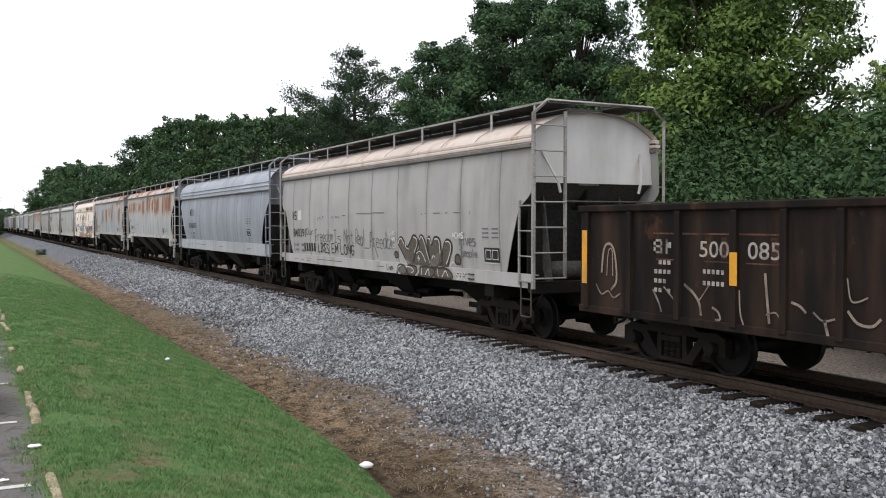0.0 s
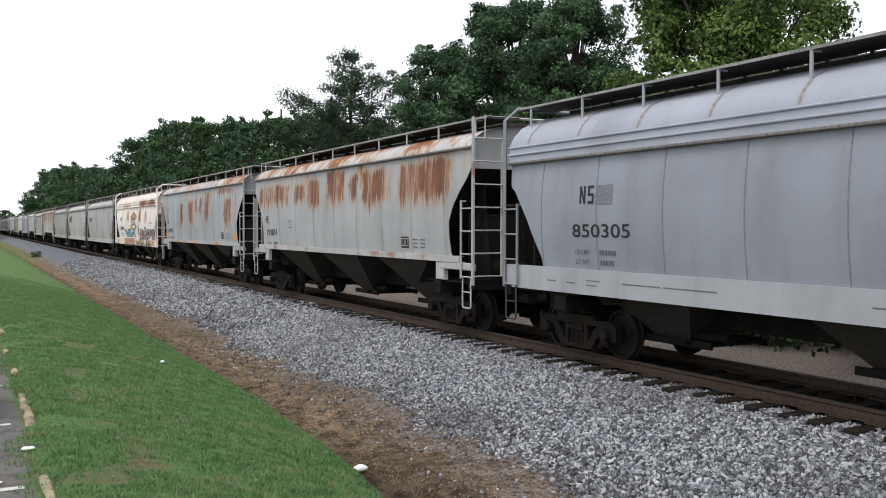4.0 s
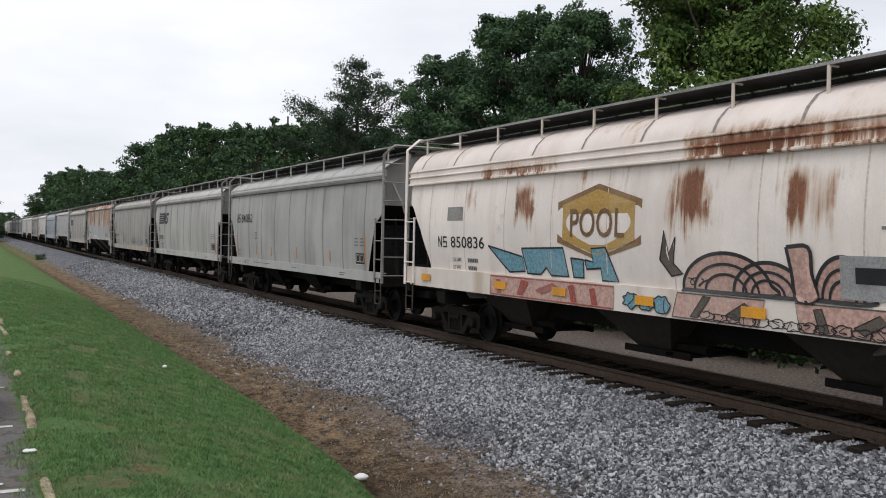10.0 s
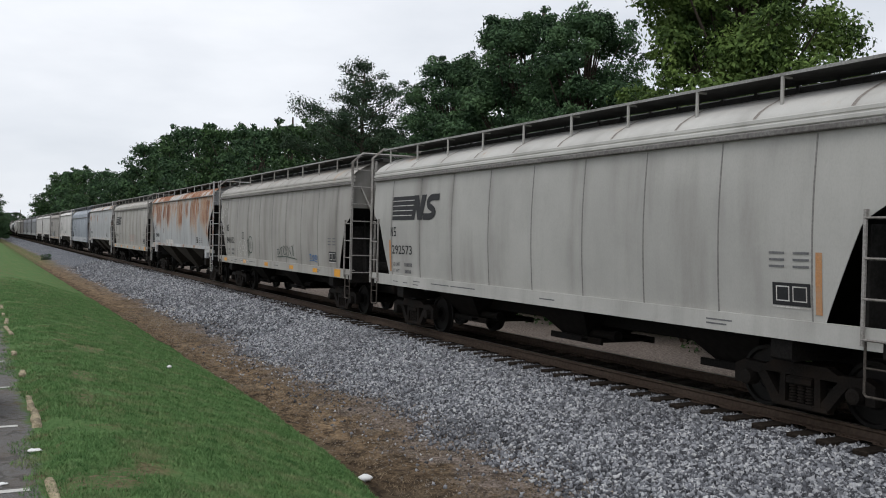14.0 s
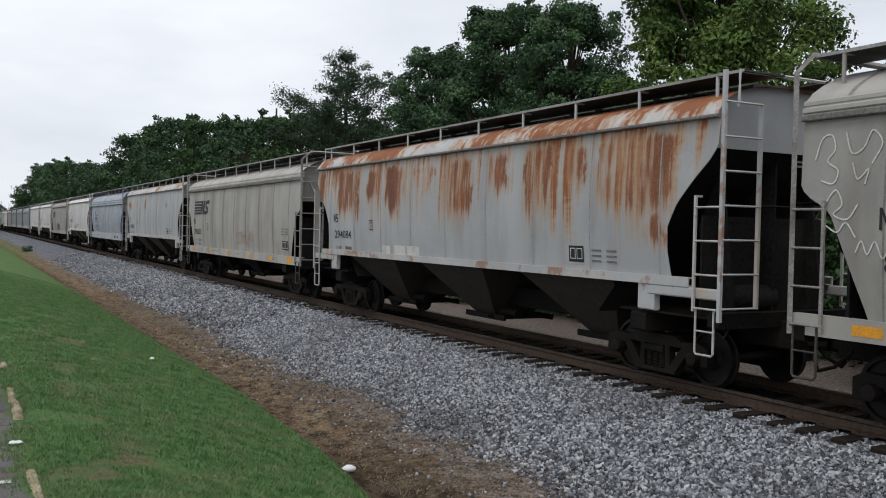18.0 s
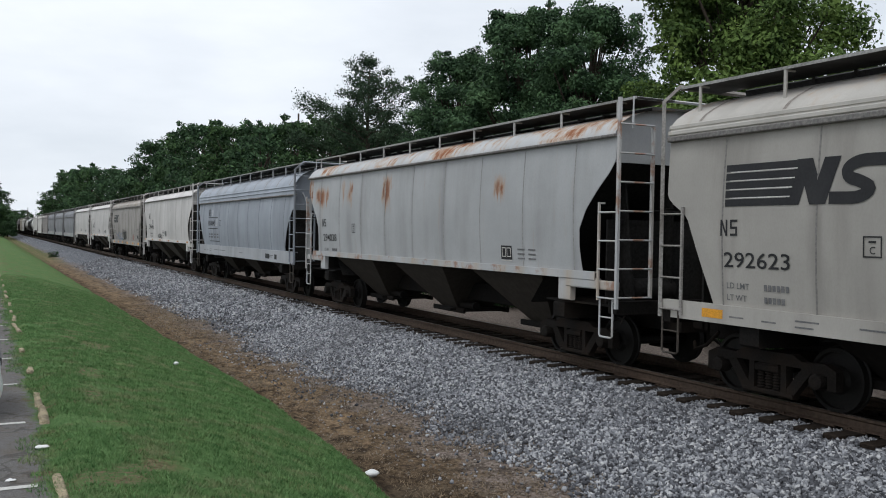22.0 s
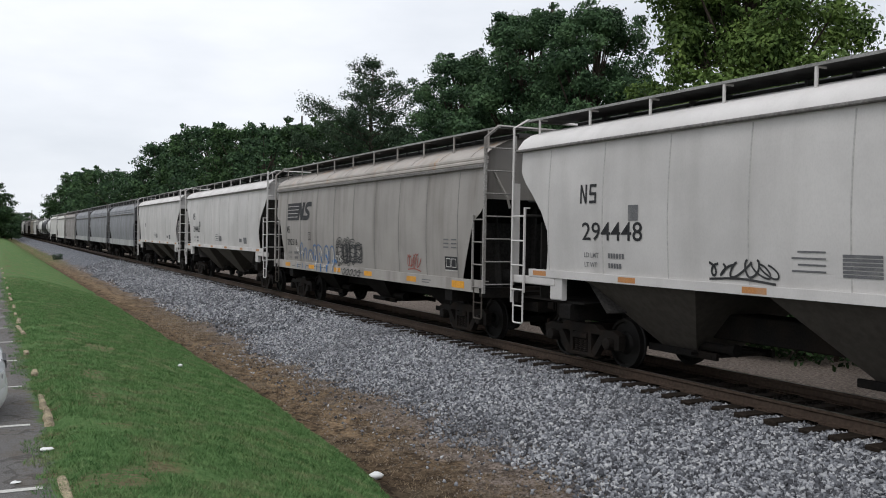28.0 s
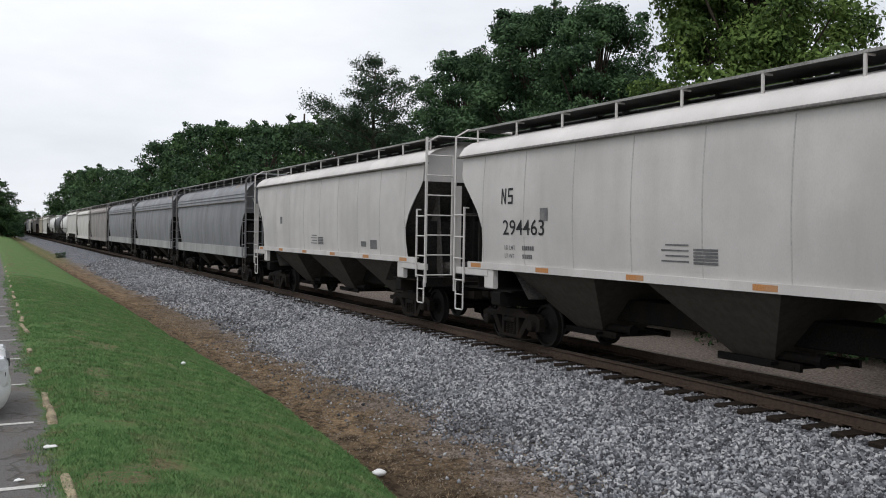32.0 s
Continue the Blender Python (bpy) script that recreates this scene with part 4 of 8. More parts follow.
def truck_bolster():
    g = Geo().box(-1.14, 1.14, -0.18, 0.18, 0.46, 0.72, 0.04)
    g.box(-0.25, 0.25, -0.25, 0.25, 0.70, 0.80)
    g.box(-1.18, 1.18, -0.21, 0.21, 0.445, 0.55, 0.02)
    for s in (-1, 1):
        g.box(-1.0, 1.0, s * 0.38 - 0.04, s * 0.38 + 0.04, 0.36, 0.46)
    return g.mesh("truck")


def wheel_pair():
    g = Geo()
    for s in (-1, 1):
        p = [(s * 0.70, 0.10), (s * 0.70, 0.16), (s * 0.735, 0.30), (s * 0.725, 0.385), (s * 0.69, 0.39), (s * 0.686, WHEEL_R + 0.026), (s * 0.715, WHEEL_R + 0.024), (s * 0.728, WHEEL_R), (s * 0.822, WHEEL_R - 0.004), (s * 0.826, 0.385), (s * 0.775, 0.375), (s * 0.785, 0.20), (s * 0.83, 0.15), (s * 0.83, 0.09)]
        g.lathe_x(p if s > 0 else p, 32)
    g.lathe_x([(-1.05, 0.07), (-0.84, 0.085), (-0.7, 0.09), (0, 0.08), (0.7, 0.09), (0.84, 0.085), (1.05, 0.07)], 12)
    return g.mesh("wheelset")


def wheel_rim():
    g = Geo()
    for s in (-1, 1):
        g.lathe_x([(s * 0.728, WHEEL_R + 0.002), (s * 0.824, WHEEL_R - 0.002)], 32)
    g.f = [f for f in g.f if len(f) == 4]
    return g.mesh("tread", True)


def add_truck(car, y, full=True):
    truck = put("truck", kept("truck", truck_bolster), M_TRUCK, car, "dark cast-steel truck with two wheelsets", at=Matrix.Translation((0, y, 0)))
    for s in (1, -1):
        turn = pose(0, 0, 0, 0, 0, 0 if s > 0 else 180)
        put("side_frame", kept("side_frame", side_frame), M_TRUCK, truck, at=turn)
        if full:
            for y_ in (-0.14, 0.0, 0.14):
                put("spring", kept("spring", spring), M_TRUCK, truck, at=turn @ Matrix.Translation((0, y_, 0)))
    for s in (-1, 1):
        w = put("wheelset", kept("wheelset", wheel_pair), M_WHEEL, truck)
        w.matrix_parent_inverse = Matrix.Translation((0, 0.89 * s, WHEEL_R))
        WHEELSETS.append(w)
    return truck


def bars(rows, x_of):
    """Unreadable stencil lines as plain bars, a mesh each: rows of (y0, y1, z0, z1)."""
    return [one_mark([row], x_of) for row in rows]


def one_mark(rows, x_of):
    """Bars that together make one mark."""
    g = Geo()
    for y0, y1, z0, z1 in rows:
        zm = (z0 + z1) / 2
        g.add([(x_of(z), y, z) for z in (z0, zm, z1) for y in (y0, y1)], [(0, 2, 3, 1), (2, 4, 5, 3)])
    return g.mesh("stencil")


def lettering(text, width, height, slant=0.0):
    """Flat letters of the built-in font in the (y, z) plane, y running to the car's near end. Returns (verts, faces)."""
    cu = bpy.data.curves.new("letters", "FONT")
    cu.body = text
    cu.resolution_u = 3
    cu.offset = 0.006
    tmp = bpy.data.objects.new("letters", cu)
    scene.collection.objects.link(tmp)
    deps = bpy.context.evaluated_depsgraph_get()
    me = tmp.evaluated_get(deps).to_mesh()
    v = np.array([p.co[:2] for p in me.vertices])
    f = [tuple(p.vertices) for p in me.polygons]
    tmp.evaluated_get(deps).to_mesh_clear()
    bpy.data.objects.remove(tmp)
    bpy.data.curves.remove(cu)
    v -= v.min(0)
    v *= np.array([width, height]) / v.max(0)
    v[:, 0] += slant * v[:, 1]
    return v, f


def put_letters(car, k, text, y_far, z, width, height, mat, name="car_number", label="", slant=0.0, skew=0.0):
    """Lettering on the near side. y_far: metres from the far corner post, z: foot of the letters."""
    v, f = lettering(text, width, height, slant)
    h = KINDS[k]["h"]
    g = Geo()
    g.v = [(-side_x(k, z + b + skew * a) - 0.009, h - y_far - a, z + b + skew * a) for a, b in v]
    g.f = f
    return put(name, g.mesh(name), mat, car, label)


def ribbon(points, width, x_of, lift=0.010):
    """A painted stroke: points of (y, z) on the near side."""
    pts = [Vector(p) for p in points]
    g = Geo()
    for i, p in enumerate(pts):
        d = (pts[min(i + 1, len(pts) - 1)] - pts[max(i - 1, 0)])
        d = d.normalized() if d.length > 1e-6 else Vector((1, 0))
        nrm = Vector((-d.y, d.x)) * width / 2
        for q in (p - nrm, p + nrm):
            g.v.append((x_of(q.y) - lift, q.x, q.y))
    g.f = [(2 * i, 2 * i + 1, 2 * i + 3, 2 * i + 2) for i in range(len(pts) - 1)]
    return g


def smooth_line(ctrl, n=6):
    """Points along a soft curve through the given ones."""
    out = []
    c = [Vector(p) for p in ctrl]
    c = [2 * c[0] - c[1]] + c + [2 * c[-1] - c[-2]]
    for i in range(1, len(c) - 2):
        for j in range(n):
            t = j / n
            p0, p1, p2, p3 = c[i - 1], c[i], c[i + 1], c[i + 2]
            out.append(0.5 * ((2 * p1) + (p2 - p0) * t + (2 * p0 - 5 * p1 + 4 * p2 - p3) * t * t + (3 * p1 - p0 - 3 * p2 + p3) * t ** 3))
    return out + [c[-2]]


def blob(points, x_of, lift=0.008):
    """A filled patch of paint with the given outline of (y, z)."""
    return Geo().add([(x_of(z) - lift, y, z) for y, z in points], [tuple(range(len(points)))])


def rect(y0, y1, z0, z1):
    return [(y0, z0), (y1, z0), (y1, z1), (y0, z1)]


def hopper_car(k, start, look_, label, seams=True, full=True, number="", group="covered hopper cars of the train", seam_mat=None, pale_bands=False):
    """A covered hopper car. look_: materials (side, roof, sill, slope, hopper). start: place of its middle along the track."""
    d = KINDS[k]
    h = d["h"]
    side, roof, sill, slope, chute, ends = look_
    car = tagged(new("hopper_car"), label, "hopper car", group)
    bars_mat = sill if k in SMOOTH else ends if k == "plated" else M_LADDER
    flip = pose(0, 0, 0, 0, 0, 180)
    for m in (None, flip):
        sheet = put("side_sheet", kept((k, "sheet"), lambda: side_sheet(k)), side, car, at=m)
        if seams:
            nseam = 9
            for i in range(nseam):
                y = -h + 1.28 + (2 * h - 2.56) * i / (nseam - 1)
                put("seam", kept((k, "seam"), lambda: seam_strip(k)), seam_mat or (M_SEAM if k == "ribbed" else M_SEAM_SOFT), sheet, at=Matrix.Translation((0, y, 0)))
            if k == "plated" or k == "ribbed":
                for i in range(10):
                    y = -h + 0.75 + (2 * h - 1.5) * i / 9
                    put("roof_seam", kept((k, "roof_seam"), lambda: roof_seam(k)), M_ROOF_SEAM, car, at=(m or Matrix()) @ Matrix.Translation((0, y, 0)))
        for i in range(len(d["bands"])):
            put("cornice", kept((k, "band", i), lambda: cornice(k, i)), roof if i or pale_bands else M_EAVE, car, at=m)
        put("side_sill", kept((k, "sill"), lambda: side_sill(k)), sill, car, at=m)
        put("running_board", kept((k, "board"), lambda: running_board(k)), M_WALK, car, at=m)
        put("board_edge", kept((k, "board_edge"), lambda: board_edge(k)), M_LIP, car, at=m)
        npost = 10
        for i in range(npost):
            y = -h + 0.45 + (2 * h - 0.9) * i / (npost - 1)
            put("board_post", kept("board_post", board_post), sill, car, at=(m or Matrix()) @ Matrix.Translation((0, y, 0)))
        put("end_sheet", kept((k, "end"), lambda: end_sheet(k)), ends, car, at=m)
        for zc, wd, hg in ((3.62, 0.30, 0.07), (3.50, 0.42, 0.085), (3.19, 0.50, 0.035), (3.12, 0.50, 0.035)):
            zc += 0.30 if k in SMOOTH else 0
            xc = 0.55 if zc > 3.4 else -0.05
            me = kept((k, "end_stencil", zc), lambda: Geo().box(xc - wd / 2, xc + wd / 2, -h + 0.334, -h + 0.340, zc - hg / 2, zc + hg / 2).mesh("stencil"))
            if full:
                put("stencil", me, M_FADED, car, at=m)
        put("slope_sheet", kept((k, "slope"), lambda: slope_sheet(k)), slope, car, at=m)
        put("end_frame", kept((k, "frame"), lambda: end_frame(k)), bars_mat, car, at=m)
        put("end_platform", kept((k, "platform"), lambda: end_platform(k)), M_STEEL, car, at=m)
        put("end_bracing", kept((k, "bracing"), lambda: end_post(k)), slope, car, at=m)
        # plate and web in black: the recess's shade is put into their colour
        put("end_plate", kept((k, "plate"), lambda: Geo().box(-1.32, 1.32, -h + 0.62, -h + 0.66, 1.144, 2.62).mesh("end_plate")), SLOPE_SHADED, car, at=m)
        if k not in SMOOTH:
            for s_ in (-1, 1):
                put("end_brace", kept((k, "brace", s_), lambda: Geo().tube([(s_ * 1.22, -h + 0.30, d["end_z"] + 0.62), (s_ * 1.02, -h + 0.02, d["end_z"] + 0.02), (s_ * 0.96, -h + 0.02, d["end_z"] - 0.20)], 0.030, 5).mesh("end_brace")), sill, car, at=m)
        put("end_web", kept((k, "web"), lambda: Geo().prism_x([(-h + 0.45, 1.144), (-h + 2.3, 1.144), (-h + 0.75, d["end_z"] - 0.25), (-h + 0.45, d["end_z"] - 0.1)], -0.02, 0.02).mesh("end_web")), SLOPE_SHADED, car, at=m)
        put("coupler", kept("coupler", coupler), M_TRUCK, car, at=(m or Matrix()) @ Matrix.Translation((0, -h, 0)))
        if k in SMOOTH:
            put("jacking_pad", kept((k, "pad"), lambda: jacking_pad(k)), sill, car, at=m)
            put("jacking_pad", kept((k, "pad2"), lambda: mirror_y(jacking_pad(k))), sill, car, at=m)
            put("end_shelf", kept((k, "shelf"), lambda: end_shelf(k)), sill, car, at=m)
            put("end_shelf", kept((k, "shelf2"), lambda: mirror_y(end_shelf(k))), sill, car, at=m)
        # ladders: on the end and on the side, at each corner of this side
        for mirror in (False, True):
            for where in ("end", "side"):
                if where == "end" and mirror:
                    continue
                key = (k, where, mirror)
                lad = put("ladder", kept(key, lambda: mirror_y(ladder_stiles(k, where, True)) if mirror else ladder_stiles(k, where)), bars_mat, car, at=m)
                if full:
                    zs = [1.29 + 0.488 * i for i in range(7)] if where == "end" else ([1.22 + 0.488 * i for i in range(4)] if k not in SMOOTH else [1.27 + 0.488 * i for i in range(4)])
                    for z in zs:
                        y = -h + (0.42 + 0.0 if mirror and where == "side" else 0)
                        if where == "side":
                            y = -h + 0.01 if not mirror else h - 0.48
                        put("rung", kept(("rung", where), lambda: rung(where)), bars_mat, lad, at=Matrix.Translation((0, y, z)))
            st = Matrix.Translation((0, -h + 0.04 if not mirror else h - 0.46, 0.54 if k not in SMOOTH else 0.60))
            put("step", kept("stirrup", stirrup), sill if k in SMOOTH else M_STEP, car, at=(m or Matrix()) @ st)
    put("roof", kept((k, "roof"), lambda: roof_sheet(k)), roof, car)
    gap = 4.27
    for i in (-1, 0, 1):
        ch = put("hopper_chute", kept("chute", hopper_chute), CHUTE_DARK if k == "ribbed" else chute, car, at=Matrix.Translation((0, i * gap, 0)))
        put("outlet_gate", kept("gate", outlet_gate), M_STEEL, ch)
    put("center_sill", kept((k, "spine"), lambda: Geo().box(-0.33, 0.33, -h + 3.0, h - 3.0, 0.70, 1.12, 0.02).mesh("center_sill")), M_STEEL, car)
    hatches = [-6, -3.6, -1.2, 1.2, 3.6, 6] if k in SMOOTH else [-4.9, -1.65, 1.65, 4.9]
    put("hatch_coaming", kept((k, "coaming"), lambda: hatch_trough(k)), M_WALK, car)
    for y in hatches:
        put("roof_hatch", kept((k, "hatch"), lambda: roof_hatch(k)), M_WALK, car, at=Matrix.Translation((0, y, 0.11)))
    put("brake_wheel", kept("brake_wheel", brake_wheel), M_STEEL, car, at=Matrix.Translation((-0.55, h - 0.1, 2.35)))
    put("brake_cylinder", kept("brake_tank", brake_tank), slope, car, at=Matrix.Translation((-0.15, -h + 0.62, 1.38)))
    add_truck(car, -h + 1.78, full)
    add_truck(car, h - 1.78, full)
    CARS.append((car, start))
    car.matrix_basis = Matrix.Translation((TRACK_X, start, 0))
    return car


def mirror_y(me):
    """A mesh mirrored end for end."""
    for v in me.vertices:
        v.co.y = -v.co.y
    me.flip_normals()
    return me


M_LADDER = plain("ladder_grime", (0.30, 0.285, 0.268), 0.65, 0, 0.3, 5, (0.10, 0.082, 0.068), 0.75)
M_STEP = plain("step_iron", (0.085, 0.075, 0.066), 0.75, 0, 0.35, 6, (0.03, 0.025, 0.02), 0.5)
M_ROOF_SEAM = plain("roof_weld", (0.30, 0.27, 0.245), 0.7, 0, 0.3, 3, (0.14, 0.11, 0.09), 0.6, 0)
M_SEAM_SOFT = plain("seam_soft", (0.30, 0.295, 0.285), 0.7, 0, 0.2, 3, (0.42, 0.42, 0.42), 0.8, 0)
M_SEAM = plain("seam_grime", (0.20, 0.19, 0.18), 0.7, 0, 0.3, 4, (0.28, 0.27, 0.26), 0.6, 0)
# darker tone of the lowest cornice band
M_EAVE = plain("eave_dark", (0.20, 0.19, 0.18), 0.7, 0, 0.35, 3, (0.09, 0.08, 0.075), 0.5, 0)
# board edge made paler than the walk, its catch of light painted in
M_LIP = plain("walkway_lit_lip", (0.33, 0.325, 0.31), 0.6, 0.2, 0.3, 5, (0.07, 0.06, 0.05), 0.5)
M_WALK = plain("walkway_grating", (0.055, 0.054, 0.052), 0.6, 0.4, 0.3, 9, (0.05, 0.045, 0.04), 0.5)
# near-black slope colour that holds the shade of the car-end recess
SLOPE_SHADED = plain("slope_shaded", (0.016, 0.0155, 0.015), 0.8, 0, 0.4, 3, (0.05, 0.045, 0.04), 0.4)
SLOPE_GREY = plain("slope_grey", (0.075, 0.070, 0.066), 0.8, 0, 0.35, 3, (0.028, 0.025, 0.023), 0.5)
# chute colours are set low to take in the shade beneath the cars
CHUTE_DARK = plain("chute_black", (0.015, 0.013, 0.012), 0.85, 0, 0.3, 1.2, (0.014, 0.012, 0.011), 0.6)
CHUTE = plain("chute_grime_shade", (0.048, 0.041, 0.035), 0.85, 0, 0.16, 1.2, (0.026, 0.023, 0.020), 0.55)


def dress(name, col, seed, slope=None, rust=0.0, roof_rust=0.0, grime=0.35, roof_col=None, sill_col=None, blotch=0.0, lo=2.2, tall=0.16, chute=None, dirt=(0.12, 0.105, 0.09), patchy=0.3, spots=(), roof_spots=(), half=8.17, seam=True):
    flip = lambda rows: [(half - b, half - a, za, zb) for a, b, za, zb in rows]
    side = car_paint(name + "_side", col, seed, grime, rust, lo, 4.15, blotch=blotch, tall=tall, dirt=dirt, patchy=patchy, spots=flip(spots), seam=0 if not seam else 1.7225 if spots and half > 8 else 1.645)
    roof = car_paint(name + "_roof", roof_col or tuple(min(1, c * 1.30) for c in col), seed + 5, grime * 0.7, roof_rust, 3.2, 4.4, blotch=roof_rust * 0.8, tall=0.6, rough=0.65, dirt=dirt, patchy=0.8, spots=flip(roof_spots))
    sill = car_paint(name + "_sill", sill_col or tuple(min(1, c * 1.1) for c in col), seed + 9, 0.8 if spots else grime, blotch=max(blotch * 0.5, rust * 0.6, 0.7 if spots and half > 8 else 0), dirt=(0.44, 0.34, 0.24) if spots else dirt)
    clean = rust > 0 or spots or grime < 0.2
    ends = car_paint(name + "_end", tuple(min(1, c * (1.04 if clean else 0.86)) for c in col), seed + 13, grime * 0.8 if clean else 0.85, dirt=dirt if clean else (0.115, 0.098, 0.085))
    return side, roof, sill, slope or SLOPE_SHADED, chute or CHUTE, ends


def owner_mark(car, k, y0, z0, z1, mat, wide=0.62):
    """The owner's two-letter mark as plain block strokes."""
    xo = lambda z: -side_x(k, z) - 0.009
    g = Geo()
    tall = (z1 - z0) / 1.05
    for i in range(2):
        yy = y0 - i * tall * (wide + 0.24)
        b = tall * 0.15
        wd = tall * wide
        if i == 0:
            strokes = (rect(yy - b, yy, z0, z1), rect(yy - wd, yy - wd + b, z0, z1), [(yy, z1), (yy - b, z1), (yy - wd, z0), (yy - wd + b, z0)])
        else:
            strokes = (rect(yy - wd, yy, z1 - b, z1), rect(yy - wd, yy, z0, z0 + b), rect(yy - wd, yy, (z0 + z1 - b) / 2, (z0 + z1 + b) / 2), rect(yy - b, yy, (z0 + z1) / 2, z1), rect(yy - wd, yy - wd + b, z0, (z0 + z1) / 2))
        for j, q in enumerate(strokes):
            g.add([(xo(z) - 0.0004 * j, y, z) for y, z in q], [(0, 1, 2, 3)])
    put("owner_mark", g.mesh("owner_mark"), mat, car)


def marks(car, k, number, at_y, at_z, size, mat=None, mark=True):
    """Fleet number and the owner's mark, which is drawn as two plain blocks, with the load lines under it."""
    mat = mat or M_BLACK
    w, hgt = size
    put_letters(car, k, number, at_y, at_z, w, hgt, mat, "car_number", "black stencilled fleet number " + number)
    h = KINDS[k]["h"]
    xo = lambda z: -side_x(k, z) - 0.009
    ya = h - at_y
    if mark:
        owner_mark(car, k, ya + 0.07, at_z + hgt * 2.05, at_z + hgt * 3.1, mat)
    if size[0] > 0.5:
        for i, text in enumerate(("LD LMT", "LT WT")):
            z = at_z - 0.30 - 0.17 * i
            put_letters(car, k, text, at_y + 0.05, z, 0.42 - 0.05 * i, 0.085, M_FADED, "stencil", "faded black stencil " + text)
            put("stencil", bars([(ya - 0.72 - 0.075 * (q + 1), ya - 0.72 - 0.075 * q - 0.018, z, z + 0.085) for q in range(6 - i)], xo), M_FADED, car)


def consolidated(car, k, y_far, z, w=0.62, h_=0.30):
    """The black inspection panel with pale fields and its stencil lines."""
    h = KINDS[k]["h"]
    xo = lambda q: -side_x(k, q) - 0.009
    y = h - y_far
    pan = put("inspection_panel", bars([(y - w, y, z, z + h_)], xo), M_BLACK, car, "black inspection panel with white edge")
    g = [(y - w * 0.46, y - w * 0.1, z + h_ * 0.18, z + h_ * 0.86), (y - w * 0.92, y - w * 0.54, z + h_ * 0.18, z + h_ * 0.86)]
    put("panel_field", one_mark([(a, a + 0.018, c, d) for a, b, c, d in g] + [(b - 0.018, b, c, d) for a, b, c, d in g] + [(a, b, c, c + 0.016) for a, b, c, d in g] + [(a, b, d - 0.016, d) for a, b, c, d in g] + [(y - w, y, z - 0.03, z - 0.012)], lambda q: xo(q) - 0.003), M_WHITE, pan)
    # its stencil lines stand above it on the ribbed make, beside it on the smooth one
    ya, za = (y - w - 0.22, z + 0.02) if k in SMOOTH else (y + 0.06, z + h_ + 0.20)
    rows = [(ya - 0.26 - 0.40 * j, ya - 0.40 * j, za + 0.09 * i, za + 0.03 + 0.09 * i) for i in range(3) for j in range(2)]
    put("stencil", bars(rows, xo), M_FADED, car)


def boxed_c(car, k, y_far, z, s=0.26):
    h = KINDS[k]["h"]
    xo = lambda q: -side_x(k, q) - 0.009
    y = h - y_far
    e = 0.018
    put("plate_mark", one_mark([(y - s, y, z, z + e), (y - s, y, z + s - e, z + s), (y - s, y - s + e, z, z + s), (y - e, y, z, z + s), (y - s * 0.7, y - s * 0.3, z + s * 0.68, z + s * 0.78)], xo), M_BLACK, car, "small square plate mark")
    put_letters(car, k, "C", y_far + s * 0.36, z + s * 0.16, s * 0.3, s * 0.36, M_BLACK, "letter")


def reflectors(car, k, places, mat, w=0.42, h_=0.13, out=0.0):
    """Yellow reflector strips on the side sill."""
    h = KINDS[k]["h"]
    a, b = KINDS[k]["sill"]
    zc = (a + b) / 2
    x = -side_x(k, KINDS[k]["lo"]) - 0.059 - out
    for y_far in places:
        put("reflector", Geo().box(x, x + 0.006, h - y_far - w, h - y_far, zc - h_ / 2, zc + h_ / 2).mesh("reflector"), mat, car)


def sill_marks(car, k, red=False):
    """Small stencil lines on the side sill, too small to read."""
    h = KINDS[k]["h"]
    a, b = KINDS[k]["sill"]
    x = -side_x(k, KINDS[k]["lo"]) - 0.0585
    zc = (a + b) / 2
    rows = [(1.45, 1.72, zc - 0.02), (2.05, 2.30, zc - 0.03), (2.62, 3.0, zc + 0.03), (2.62, 2.92, zc - 0.05), (3.6, 4.5, zc + 0.02), (4.58, 5.7, zc + 0.02), (8.2, 8.7, zc), (12.6, 13.1, zc + 0.02), (12.6, 13.0, zc - 0.04)]
    for y0, y1, z in rows:
        put("stencil", Geo().box(x, x + 0.003, h - y1, h - y0, z - 0.011, z + 0.011).mesh("stencil"), M_FADED, car)
    if red:
        put("tag_plate", Geo().box(x - 0.002, x + 0.003, h - 2.54, h - 2.40, zc - 0.07, zc + 0.07).mesh("tag_plate"), SPRAY_RED, car, "small red plate on the sill")


